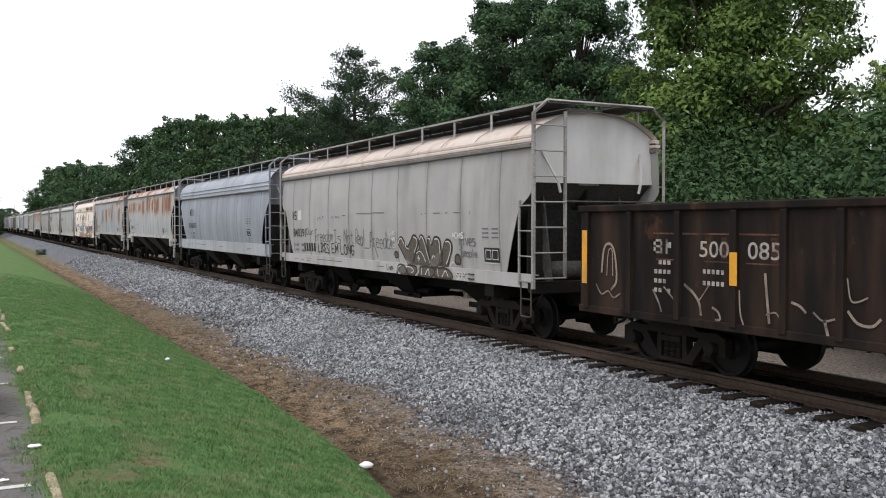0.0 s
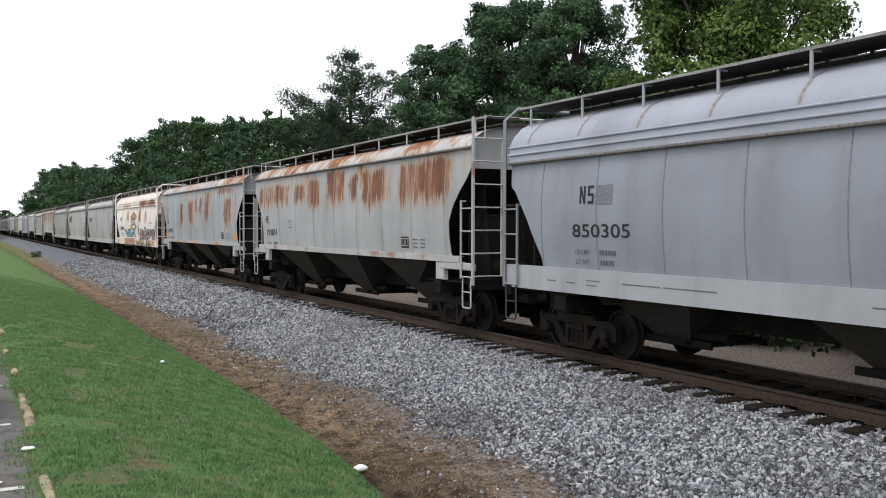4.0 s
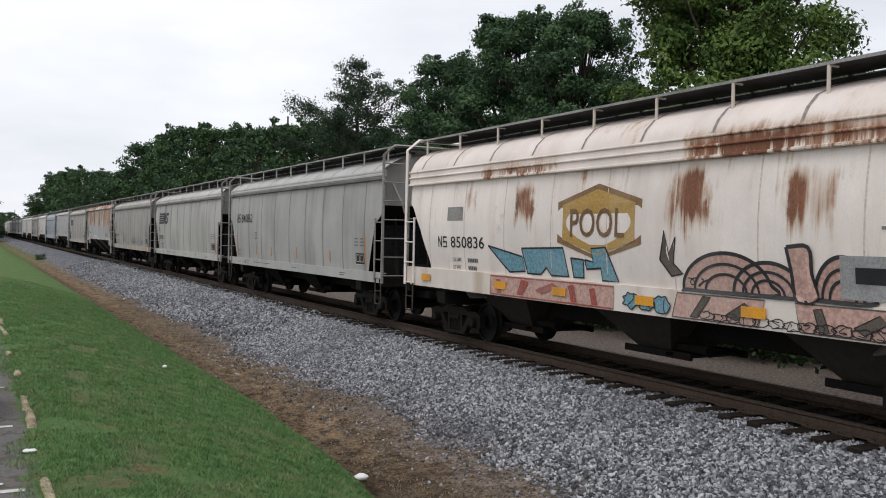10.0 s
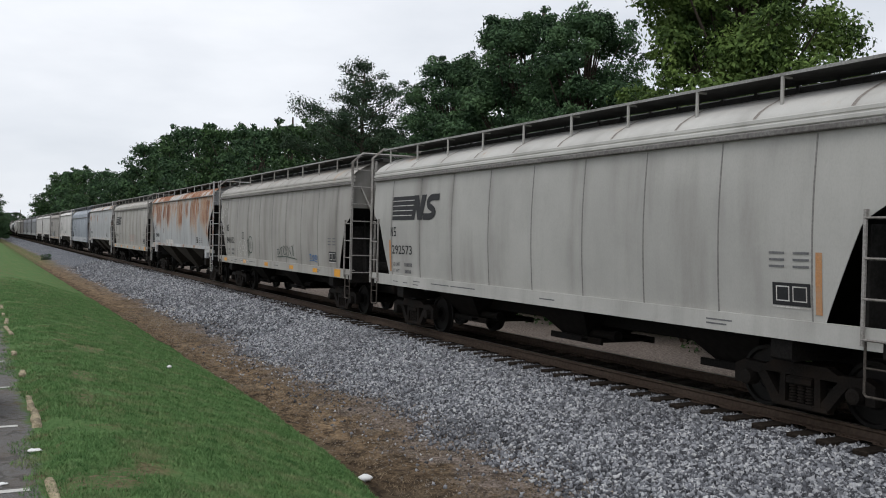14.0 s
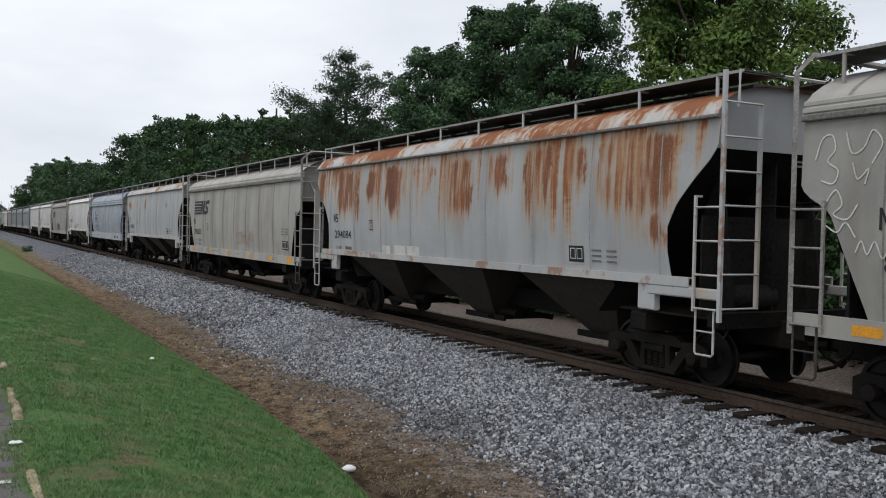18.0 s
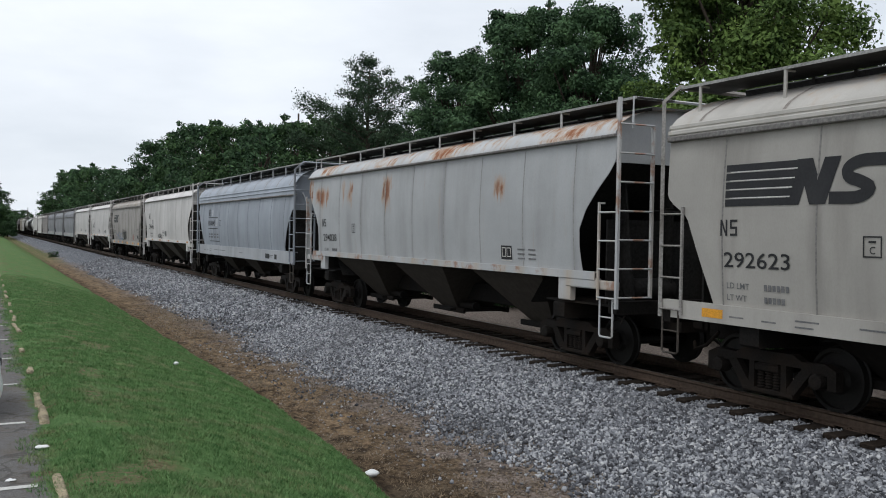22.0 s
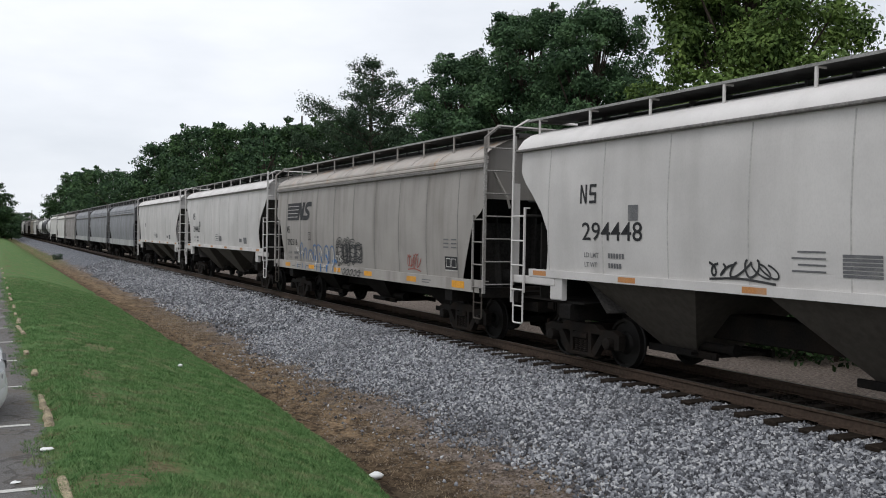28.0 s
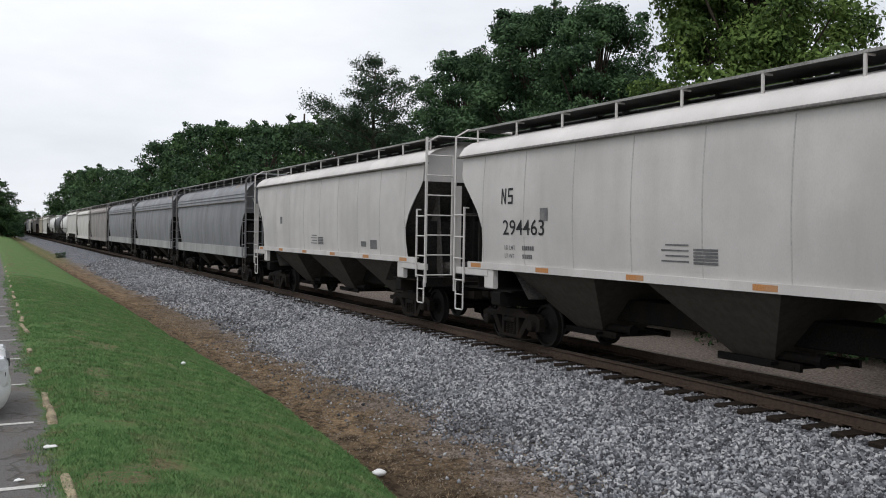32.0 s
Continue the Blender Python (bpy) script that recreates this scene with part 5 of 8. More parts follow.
def house_logo(car, k, y_far, z, w=2.62, h_=0.60):
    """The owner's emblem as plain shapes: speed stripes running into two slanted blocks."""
    h = KINDS[k]["h"]
    xo = lambda q: -side_x(k, q)
    y = h - y_far
    parts, white = [], []
    lean = 0.30
    for i in range(5):
        z0, z1 = z + h_ * 0.205 * i, z + h_ * (0.205 * i + 0.165)
        e0, e1 = w * 0.43 + lean * (z0 - z), w * 0.43 + lean * (z1 - z)
        parts.append(blob([(y, z0), (y - e0, z0), (y - e1, z1), (y, z1)], xo, 0.009))
        if i < 4:
            white.append(blob([(y - w * 0.03, z1 + 0.008), (y - e1, z1 + 0.008), (y - e1, z1 + 0.024), (y - w * 0.03, z1 + 0.024)], xo, 0.009))

    def slab(a0, a1, b0, b1, lift=0.0095):
        parts.append(blob([(y - w * a0, z), (y - w * a1, z), (y - w * b1, z + h_), (y - w * b0, z + h_)], xo, lift))
    slab(0.405, 0.50, 0.48, 0.575)
    slab(0.565, 0.66, 0.48, 0.575, 0.0100)
    slab(0.565, 0.66, 0.645, 0.74, 0.0105)
    curve = smooth_line([(y - w * a, z + h_ * b) for a, b in ((0.68, 0.13), (0.84, 0.13), (0.905, 0.30), (0.85, 0.45), (0.79, 0.55), (0.78, 0.73), (0.85, 0.87), (0.995, 0.87))], 4)
    parts.append(ribbon(curve, h_ * 0.26, xo, 0.011))
    whole = put("emblem", parts[0].mesh("emblem"), M_BLACK, car, "black striped railway emblem")
    for q in parts[1:]:
        put("emblem_stroke", q.mesh("emblem_stroke"), M_BLACK, whole)
    for q in white:
        put("emblem_line", q.mesh("emblem_line"), M_WHITE, whole)


def scrawl(car, k, y_far, z, w, h_, seed, mats, letters=5, width=0.05, name="graffiti", label="", fill=None):
    """Sprayed tag: rounded looping strokes in a row, with an outline colour over a fill."""
    r = random.Random(seed)
    h = KINDS[k]["h"]
    a_, b_ = KINDS[k]["sill"]
    xs = -side_x(k, KINDS[k]["lo"]) - 0.057

    def xo(q):
        return xs - 0.004 if q < b_ + 0.01 else -side_x(k, q)
    y = h - y_far
    step = w / letters
    first = None
    for i in range(letters):
        lines = []
        cx = y - step * (i + 0.5)
        top = z + h_ * r.uniform(0.78, 1.0)
        bot = z + h_ * r.uniform(0.0, 0.14)
        rx = step * r.uniform(0.50, 0.62)
        mz, hz = (top + bot) / 2, (top - bot) / 2
        lift = 0.0085 + 0.0006 * i
        n = 16
        outline = []
        for q in range(n):
            a = q * math.tau / n
            rr = 1 + 0.16 * math.sin(3 * a + r.uniform(0, 6)) + r.uniform(-0.06, 0.06)
            outline.append((cx - rx * rr * math.cos(a), mz + hz * rr * 0.95 * math.sin(a)))
        lines.append(ribbon(smooth_line(outline + [outline[0], outline[1]], 3), width, xo, lift + 0.0045))
        p = [(cx + rx * r.uniform(-0.6, 0.6), bot + (top - bot) * f + r.uniform(-0.05, 0.05)) for f in (0.1, 0.35, 0.6, 0.85)]
        lines.append(ribbon(smooth_line(p, 4), width * 0.8, xo, lift + 0.008))
        tag = put(name, lines[0].mesh(name), mats[0], car, label)
        for q in lines[1:]:
            put("stroke", q.mesh("stroke"), mats[0], tag)
        if fill:
            put("paint_fill", blob(outline, xo, lift).mesh("paint_fill"), fill, tag)
        first = first or tag
    return first


def handwriting(car, k, y_far, z, w, h_, seed, mat, loops=6, width=0.022, label=""):
    """A thin looping marker tag."""
    r = random.Random(seed)
    h = KINDS[k]["h"]
    y = h - y_far
    lines, at = [], y
    for i in range(loops):
        wd = w / loops * r.uniform(0.7, 1.35)
        tall = h_ * r.uniform(0.55, 1.0)
        z0 = z + r.uniform(-0.04, 0.06) * h_
        turns = r.choice((1, 1, 1, 2))
        n = 7 * turns
        pts = [(at - wd * q / n * 0.9 - wd * 0.42 * math.sin(q * 0.9 + i), z0 + tall * (0.5 + 0.5 * math.cos(q * 0.9) * r.uniform(0.75, 1.05))) for q in range(n + 1)]
        lines.append(ribbon(smooth_line(pts, 3), width * r.uniform(0.8, 1.2), lambda q: -side_x(k, q), 0.010 + 0.0005 * i))
        at -= wd
    if loops > 2:
        lines.append(ribbon(smooth_line([(y, z - 0.05), (y - w * 0.5, z - 0.02), (y - w * 1.05, z - 0.07)], 4), width, lambda q: -side_x(k, q), 0.0145))
    tag = put("graffiti", lines[0].mesh("graffiti"), mat, car, label)
    for q in lines[1:]:
        put("stroke", q.mesh("stroke"), mat, tag)


def paint_x(k):
    """The surface that paint lies on, sill included."""
    xs = -side_x(k, KINDS[k]["lo"]) - 0.061
    return lambda q: xs if q < KINDS[k]["sill"][1] + 0.01 else -side_x(k, q)


def strokes(car, k, lines, width, mat, label, lift=0.012, soft=4):
    """Sprayed lines through points of (metres from the far end, height); the first one carries the rest."""
    h, tag = KINDS[k]["h"], None
    for i, line in enumerate(lines):
        me = ribbon(smooth_line([(h - a, z) for a, z in line], soft), width, paint_x(k), lift + 0.0004 * (i % 8)).mesh("graffiti")
        ob = put("stroke" if tag else "graffiti", me, mat, tag or car, "" if tag else label)
        tag = tag or ob
    return tag


# hand-drawn letters: pen lines as "column row" pairs on a grid whose baseline is row 2 and capitals reach row 9
PEN = {"O": "12 04 07 19 39 47 44 32 12", "u": "06 03 12 32 43 46 42", "r": "02 06 05 16 36", "F": "02 09 49|05 35", "e": "04 44 45 36 16 05 03 12 42", "d": "46 16 05 03 12 32 44|49 42",
       "o": "12 03 05 16 36 45 43 32 12", "m": "02 06 05 16 25 22 25 36 45 42", "I": "22 29|09 49|02 42", "s": "46 06 05 44 43 32 02", "N": "02 09 42 49", "t": "28 23 32 42|06 46", "R": "02 09 39 48 46 35 05 42",
       "a": "46 16 05 03 12 32 44 46 42", "l": "29 22 32", "g": "45 36 16 04 12 32 46 41 30 00", "i": "22 26|28 29", "v": "06 22 46", "p": "00 06 16 36 45 43 32 02", "L": "09 02 42", "K": "02 09|49 05 42", "E": "49 09 02 42|05 35",
       "S": "48 39 19 07 16 35 43 32 12 03", "M": "02 09 24 49 42", "G": "48 39 19 07 04 12 32 45 25", "7": "09 49 12", "0": "12 04 07 19 39 47 44 32 12"}


def pen_word(car, k, text, y_far, z, width, height, stroke, mat, label, seed=1, lift=0.011):
    """A word in pen strokes: one mark with its letters as parts. z is the baseline, height that of a capital."""
    r = random.Random(seed)
    h, tag = KINDS[k]["h"], None
    xo = paint_x(k)
    step = width / len(text)
    for i, ch in enumerate(text):
        if ch == " ":
            continue
        up, tilt = r.uniform(-0.05, 0.05) * height, r.uniform(-0.08, 0.12)
        g = Geo()
        for line in PEN[ch].split("|"):
            pts = []
            for q in line.split():
                b = (int(q[1]) - 2) / 7 * height
                pts.append(Vector((h - (y_far + step * (i + 0.08 + 0.19 * int(q[0])) + tilt * b), z + up + b)))
            dots = [a.lerp(b_, t / 3) for a, b_ in zip(pts, pts[1:]) for t in range(3)] + [pts[-1]]
            q = ribbon(dots, stroke * r.uniform(0.85, 1.2), xo, lift + 0.0003 * i)
            g.add(q.v, q.f)
        ob = put("letter" if tag else "graffiti", g.mesh("letter"), mat, tag or car, "" if tag else label)
        tag = tag or ob
    return tag


def throw_letter(car, k, shape, fill, line, width, label, lift):
    """One fat sprayed letter: its filled body, and a dark outline."""
    h = KINDS[k]["h"]
    ring = smooth_line([(h - a, z) for a, z in shape + shape[:1]], 4)
    tag = put("graffiti", ribbon(ring, width, paint_x(k), lift + 0.003).mesh("graffiti"), line, car, label)
    put("paint_fill", blob([(p[0], p[1]) for p in ring[:-1]], paint_x(k), lift).mesh("paint_fill"), fill, tag)
    return tag


SPRAY_DARK = plain("spray_brown", (0.105, 0.085, 0.070), 0.6, 0, 0.3, 4, (0.2, 0.18, 0.16), 0.4, 0)
SPRAY_UMBER = plain("spray_umber", (0.040, 0.030, 0.024), 0.6, 0, 0.3, 4, (0.10, 0.09, 0.08), 0.4, 0)
SPRAY_GREEN = plain("spray_green", (0.030, 0.055, 0.042), 0.6, 0, 0.3, 4, (0.12, 0.13, 0.12), 0.4, 0)
SPRAY_WHITE = plain("spray_white", (0.62, 0.60, 0.57), 0.6, 0, 0.2, 5, (0.3, 0.28, 0.26), 0.3, 0)
SPRAY_BLUE = plain("spray_blue", (0.15, 0.31, 0.38), 0.6, 0, 0.35, 3, (0.30, 0.38, 0.42), 0.5, 0)
SPRAY_SKY = plain("spray_skyblue", (0.055, 0.150, 0.34), 0.6, 0, 0.3, 3, (0.16, 0.24, 0.34), 0.4, 0)
SPRAY_PINK = plain("spray_pink", (0.50, 0.32, 0.27), 0.6, 0, 0.3, 3, (0.55, 0.42, 0.36), 0.5, 0)
SPRAY_RED = plain("spray_red", (0.33, 0.09, 0.07), 0.6, 0, 0.3, 3, (0.4, 0.3, 0.28), 0.5, 0)
SPRAY_BLACK = plain("spray_black", (0.03, 0.03, 0.032), 0.6, 0, 0.3, 3, (0.12, 0.12, 0.12), 0.4, 0)
PALE = (0.415, 0.42, 0.425)
NEWER = (0.565, 0.542, 0.525)
BLUE = (0.30, 0.318, 0.358)
PALE_SEAM = plain("seam_pale", (0.43, 0.415, 0.40), 0.7, 0, 0.15, 3, (0.50, 0.48, 0.46), 0.6, 0)
BLUE_SEAM = plain("seam_blue", (0.20, 0.21, 0.235), 0.7, 0, 0.2, 3, (0.14, 0.145, 0.16), 0.5, 0)

# first hopper: stained grey, heavy graffiti
c = hopper_car("ribbed", 22.20, dress("stained_grey", (0.405, 0.388, 0.380), 1, SLOPE_GREY, 0, 0.35, 0.34, roof_col=(0.66, 0.565, 0.51))[:5] + (car_paint("pale_end", (0.60, 0.585, 0.57), 31, 0.25),), "stained light grey ribbed covered hopper with sprayed graffiti")
marks(c, "ribbed", "840391", 1.30, 1.92, (1.22, 0.27))
consolidated(c, "ribbed", 13.8, 1.54)
sill_marks(c, "ribbed")
hh = KINDS["ribbed"]["h"]
for word, y_, w_ in (("LIKES", 3.60, 0.98), ("EM", 4.76, 0.58), ("LONG", 5.50, 1.10)):
    pen_word(c, "ribbed", word, y_, 1.47, w_, 0.27, 0.036, M_BLACK, "black brush-painted word " + word, len(word))
put("graffiti", bars([(hh - 2.45 - 0.23 * i, hh - 2.30 - 0.23 * i, 1.48, 1.74) for i in range(5)], lambda q: -side_x("ribbed", q) - 0.009), M_BLACK, c)
for i, (word, y_, w_, z_, t_) in enumerate((("Our", 2.56, 0.75, 2.00, 0.20), ("Freedom", 3.38, 1.58, 1.82, 0.36), ("Is", 5.03, 0.56, 1.78, 0.36), ("Not", 5.80, 0.78, 1.79, 0.40), ("Real", 6.70, 0.70, 1.76, 0.42), ("Freedom", 7.70, 1.56, 1.70, 0.42))):
    pen_word(c, "ribbed", word, y_, z_, w_, t_, 0.026, M_FADED, "thin grey hand-written word " + word, 20 + i)
strokes(c, "ribbed", [[(7.78, 2.1), (8.0, 1.8), (8.20, 1.44)], [(7.30, 1.68), (7.66, 1.68)]], 0.022, M_FADED, "long grey tail of a hand-written letter")
pen_word(c, "ribbed", "gives", 12.72, 1.86, 0.74, 0.27, 0.028, M_FADED, "thin grey hand-written word gives", 31)
pen_word(c, "ribbed", "people", 12.80, 1.63, 0.72, 0.17, 0.024, M_FADED, "thin grey hand-written word people", 32)
strokes(c, "ribbed", [[(6.84, 2.625), (7.5, 2.62), (8.2, 2.63), (8.72, 2.625)]], 0.022, M_FADED, "dark scrape mark")
put("scrape", bars([(hh - a - w_, hh - a, z_, z_ + t_) for a, w_, z_, t_ in ((3.66, 0.05, 2.44, 0.10), (3.80, 0.07, 2.50, 0.05), (3.95, 0.05, 2.46, 0.09), (4.06, 0.12, 2.53, 0.04), (4.85, 0.04, 2.50, 0.06), (4.98, 0.05, 2.52, 0.05), (5.2, 0.10, 2.51, 0.05), (5.4, 0.05, 2.50, 0.06), (5.75, 0.24, 2.57, 0.018),
                                                                    (10.87, 0.06, 2.55, 0.035), (11.08, 0.09, 2.57, 0.025), (11.5, 0.34, 2.575, 0.02), (12.1, 0.10, 2.57, 0.025), (12.5, 0.34, 2.575, 0.02), (13.2, 0.035, 2.55, 0.06))], lambda q: -side_x("ribbed", q) - 0.009), M_FADED, c)
throws = ([(9.53, 1.84), (9.62, 1.98), (9.80, 1.99), (10.03, 1.78), (10.22, 1.88), (10.40, 2.05), (10.58, 2.04), (10.68, 1.87), (10.50, 1.66), (10.36, 1.40), (10.02, 1.40)],
          [(10.30, 1.39), (10.52, 1.62), (10.72, 1.74), (10.73, 1.97), (10.88, 2.07), (11.06, 1.94), (11.20, 1.65), (11.29, 1.39)],
          [(11.18, 1.98), (11.30, 2.04), (11.40, 1.84), (11.54, 2.02), (11.78, 2.01), (11.85, 1.84), (11.81, 1.39), (11.30, 1.39)],
          [(11.87, 1.50), (11.98, 1.83), (12.14, 1.98), (12.34, 1.94), (12.39, 1.78), (12.25, 1.58), (12.14, 1.39), (11.92, 1.39)],
          [(12.50, 1.46), (12.52, 1.60), (12.64, 1.66), (12.76, 1.58), (12.72, 1.45)], [(9.28, 1.58), (9.36, 1.64), (9.50, 1.60), (9.48, 1.50), (9.34, 1.49)],
          [(9.50, 1.10), (9.62, 1.31), (9.95, 1.30), (10.05, 1.12)], [(10.12, 1.12), (10.15, 1.31), (10.62, 1.30), (10.55, 1.11)], [(10.70, 1.11), (10.85, 1.31), (11.55, 1.30), (11.45, 1.11)], [(11.6, 1.11), (11.66, 1.31), (12.25, 1.31), (12.45, 1.12)])
for i, shape in enumerate(throws):
    throw_letter(c, "ribbed", shape, SPRAY_DARK, SPRAY_UMBER, 0.045, "brown sprayed letter with dark outline", 0.008 + 0.0004 * i)
strokes(c, "ribbed", [[(9.55, 1.84), (9.64, 1.95), (9.78, 1.96), (9.92, 1.80)], [(9.98, 1.90), (10.0, 1.76), (10.16, 1.72)], [(10.46, 2.02), (10.60, 1.98), (10.64, 1.86), (10.46, 1.64)], [(10.78, 1.95), (10.88, 2.04), (11.0, 1.94), (11.12, 1.70), (11.26, 1.42)],
                      [(10.56, 1.62), (10.76, 1.68), (10.92, 1.60), (11.04, 1.44)], [(10.62, 1.52), (10.76, 1.50)], [(10.69, 1.58), (10.69, 1.44)], [(11.22, 1.99), (11.33, 1.98), (11.37, 1.86)], [(11.56, 1.98), (11.74, 1.98), (11.81, 1.82), (11.80, 1.42)],
                      [(11.38, 1.52), (11.48, 1.60), (11.62, 1.48)], [(12.10, 1.93), (12.27, 1.93), (12.35, 1.80), (12.20, 1.55), (12.08, 1.42)], [(12.28, 1.40), (12.42, 1.48), (12.56, 1.40)]], 0.028, SPRAY_WHITE, "white highlight strokes on the sprayed letters", 0.020)
strokes(c, "ribbed", [[(9.76, 1.30), (9.61, 1.25), (9.61, 1.12), (9.74, 1.10)], [(10.06, 1.29), (10.34, 1.28), (10.50, 1.20), (10.36, 1.15)], [(10.80, 1.31), (10.76, 1.18), (10.60, 1.10)], [(10.95, 1.30), (10.92, 1.12)], [(11.12, 1.14), (11.28, 1.28), (11.34, 1.12)],
                      [(11.74, 1.31), (11.80, 1.12)], [(11.98, 1.12), (12.14, 1.28), (12.28, 1.15)], [(12.55, 1.30), (12.55, 1.12)]], 0.026, SPRAY_WHITE, "white highlight strokes on the sill", 0.020)
for i in range(3):
    pen_word(c, "ribbed", "Lies", 9.02 + 0.02 * i, 2.06 - 0.16 * i, 0.36, 0.15, 0.022, SPRAY_WHITE, "white hand-written word Lies", 40 + i, 0.026)
pen_word(c, "ribbed", "Lies", 8.88, 1.17, 0.38, 0.14, 0.022, SPRAY_BLACK, "black hand-written word Lies", 44)
pen_word(c, "ribbed", "MOMS", 12.44, 2.02, 0.52, 0.12, 0.034, SPRAY_WHITE, "white hand-written word MOMS", 45, 0.02)
pen_word(c, "ribbed", "SOK", 12.64, 1.11, 0.40, 0.16, 0.026, SPRAY_WHITE, "white sprayed letters on the sill", 46)
put("sill_bracket", [Geo().box(-1.605, -1.560, hh - 13.42, hh - 13.18, z_, z_ + 0.03).mesh("sill_bracket") for z_ in (1.14, 1.24)], M_STEP, c)
put("paint_patch", bars([(hh - 2.12, hh - 1.78, 2.47, 2.78)], lambda q: -side_x("ribbed", q) - 0.007), M_WHITE, c, "white painted-over patch")

# blue-grey plated car
c = hopper_car("plated", 39.23, dress("blue_grey", BLUE, 2, SLOPE_GREY, 0, 0.12, 0.25, sill_col=(0.40, 0.41, 0.43), seam=False), "blue-grey round-sided covered hopper with pale sill", seam_mat=BLUE_SEAM)
hh = KINDS["plated"]["h"]
put("paint_patch", bars([(hh - 3.35, hh - 2.90, 2.72, 3.05)], lambda q: -side_x("plated", q) - 0.006), plain("patch_grey", (0.20, 0.21, 0.23), 0.6, 0, 0.3, 5), c, "darker repainted patch")
marks(c, "plated", "850305", 2.25, 2.16, (1.56, 0.23), mark=False)
owner_mark(c, "plated", hh - 2.46, 2.74, 3.05, M_BLACK, 0.55)
consolidated(c, "plated", 12.6, 1.88, 0.5, 0.26)
sill_marks(c, "plated")

# two rusted smooth-sided cars
c = hopper_car("smooth", 56.55, dress("rusted_grey", PALE, 3, SLOPE_SHADED, 0.45, 0.9, 0.22, lo=2.6, patchy=0.55, spots=((0.5, 4.1, 2.95, 3.8), (4.5, 5.6, 3.05, 3.75), (5.8, 7.0, 2.85, 3.85), (7.5, 9.0, 2.95, 4.0), (9.3, 10.1, 3.0, 3.8), (10.2, 12.2, 2.8, 3.9), (12.5, 15.4, 2.75, 3.95))), "pale grey smooth-sided covered hopper with long rust streaks")
marks(c, "smooth", "293874", 1.55, 2.03, (1.19, 0.22))
boxed_c(c, "smooth", 4.06, 2.30)
consolidated(c, "smooth", 12.75, 1.82, 0.42, 0.28)
c = hopper_car("smooth", 74.31, dress("patchy_grey", (0.375, 0.388, 0.402), 8, SLOPE_SHADED, 0.3, 0.9, 0.22, lo=1.9, tall=0.3, patchy=0.9, spots=((0.4, 1.0, 3.2, 3.5), (1.3, 1.8, 2.4, 3.4), (4.55, 5.3, 2.25, 3.5), (6.3, 7.6, 2.27, 3.6), (7.8, 8.4, 2.9, 3.7), (8.7, 9.25, 2.8, 3.7), (9.8, 10.9, 2.4, 3.95), (13.2, 14.5, 2.2, 3.55), (11.9, 14.6, 3.7, 4.0))), "pale grey smooth-sided covered hopper with rust patches")
marks(c, "smooth", "293896", 1.60, 2.03, (1.19, 0.22))
boxed_c(c, "smooth", 4.06, 2.30)
consolidated(c, "smooth", 12.75, 1.82, 0.42, 0.28)
hh = KINDS["smooth"]["h"]
for y in (hh - 1.28, -hh + 1.32):
    put("reflector", bars([(y - 0.23, y + 0.23, 1.80, 2.02)], lambda q: -side_x("smooth", q) - 0.009), M_YELLOW, c)
reflectors(c, "smooth", (4.42, 7.82, 11.36), M_YELLOW, 0.46, 0.12)

# whitish car with the pool badge
c = hopper_car("plated", 91.75, dress("whitish", (0.84, 0.765, 0.71), 5, plain("tan_slope", (0.30, 0.265, 0.235), 0.75, 0, 0.3, 3, (0.1, 0.08, 0.07), 0.4), 0.35, 0.12, 0.3, roof_col=(0.84, 0.75, 0.69), sill_col=(0.76, 0.69, 0.63), lo=2.25, blotch=0.25, dirt=(0.46, 0.34, 0.26), patchy=0.6, half=7.87, seam=False, spots=((2.9, 3.3, 2.9, 3.4), (4.9, 5.7, 2.6, 3.35), (9.3, 10.3, 2.5, 3.45), (11.5, 12.5, 2.5, 3.3)), roof_spots=((9.7, 15.2, 3.50, 3.92), (3.5, 6.5, 3.60, 3.80))), "chalky white round-sided covered hopper with rust, yellow badge and graffiti", pale_bands=True, seam_mat=plain("white_seam", (0.62, 0.54, 0.48), 0.7, 0, 0.2, 3, (0.45, 0.36, 0.3), 0.5, 0))
hh = KINDS["plated"]["h"]
marks(c, "plated", "850836", 2.32, 2.10, (1.47, 0.25), mark=False)
owner_mark(c, "plated", hh - 1.72, 2.10, 2.35, M_BLACK, 0.75)
put("paint_patch", bars([(hh - 2.85, hh - 2.15, 2.70, 3.0)], lambda q: -side_x("plated", q) - 0.006), plain("patch_faded", (0.28, 0.27, 0.26), 0.6, 0, 0.3, 5), c, "grey painted-over patch")
cy, cz = hh - 7.60, 2.64
hexagon = [(cy + 1.16 * a, cz + 0.66 * b) for a, b in ((-1, -0.55), (0, -1), (1, -0.55), (1, 0.55), (0, 1), (-1, 0.55))]
badge = put("badge", blob(hexagon, lambda q: -side_x("plated", q), 0.008).mesh("badge"), plain("badge_brown", (0.21, 0.125, 0.06), 0.6, 0, 0.25, 4, (0.36, 0.25, 0.15), 0.4, 0), c, "faded yellow and brown six-sided badge")
inner = [(cy + (y - cy) * 0.86, cz + (z - cz) * 0.86) for y, z in hexagon]
put("badge_field", blob(inner, lambda q: -side_x("plated", q), 0.011).mesh("badge_field"), plain("badge_yellow", (0.42, 0.26, 0.07), 0.6, 0, 0.25, 4, (0.5, 0.38, 0.22), 0.5, 0), badge)
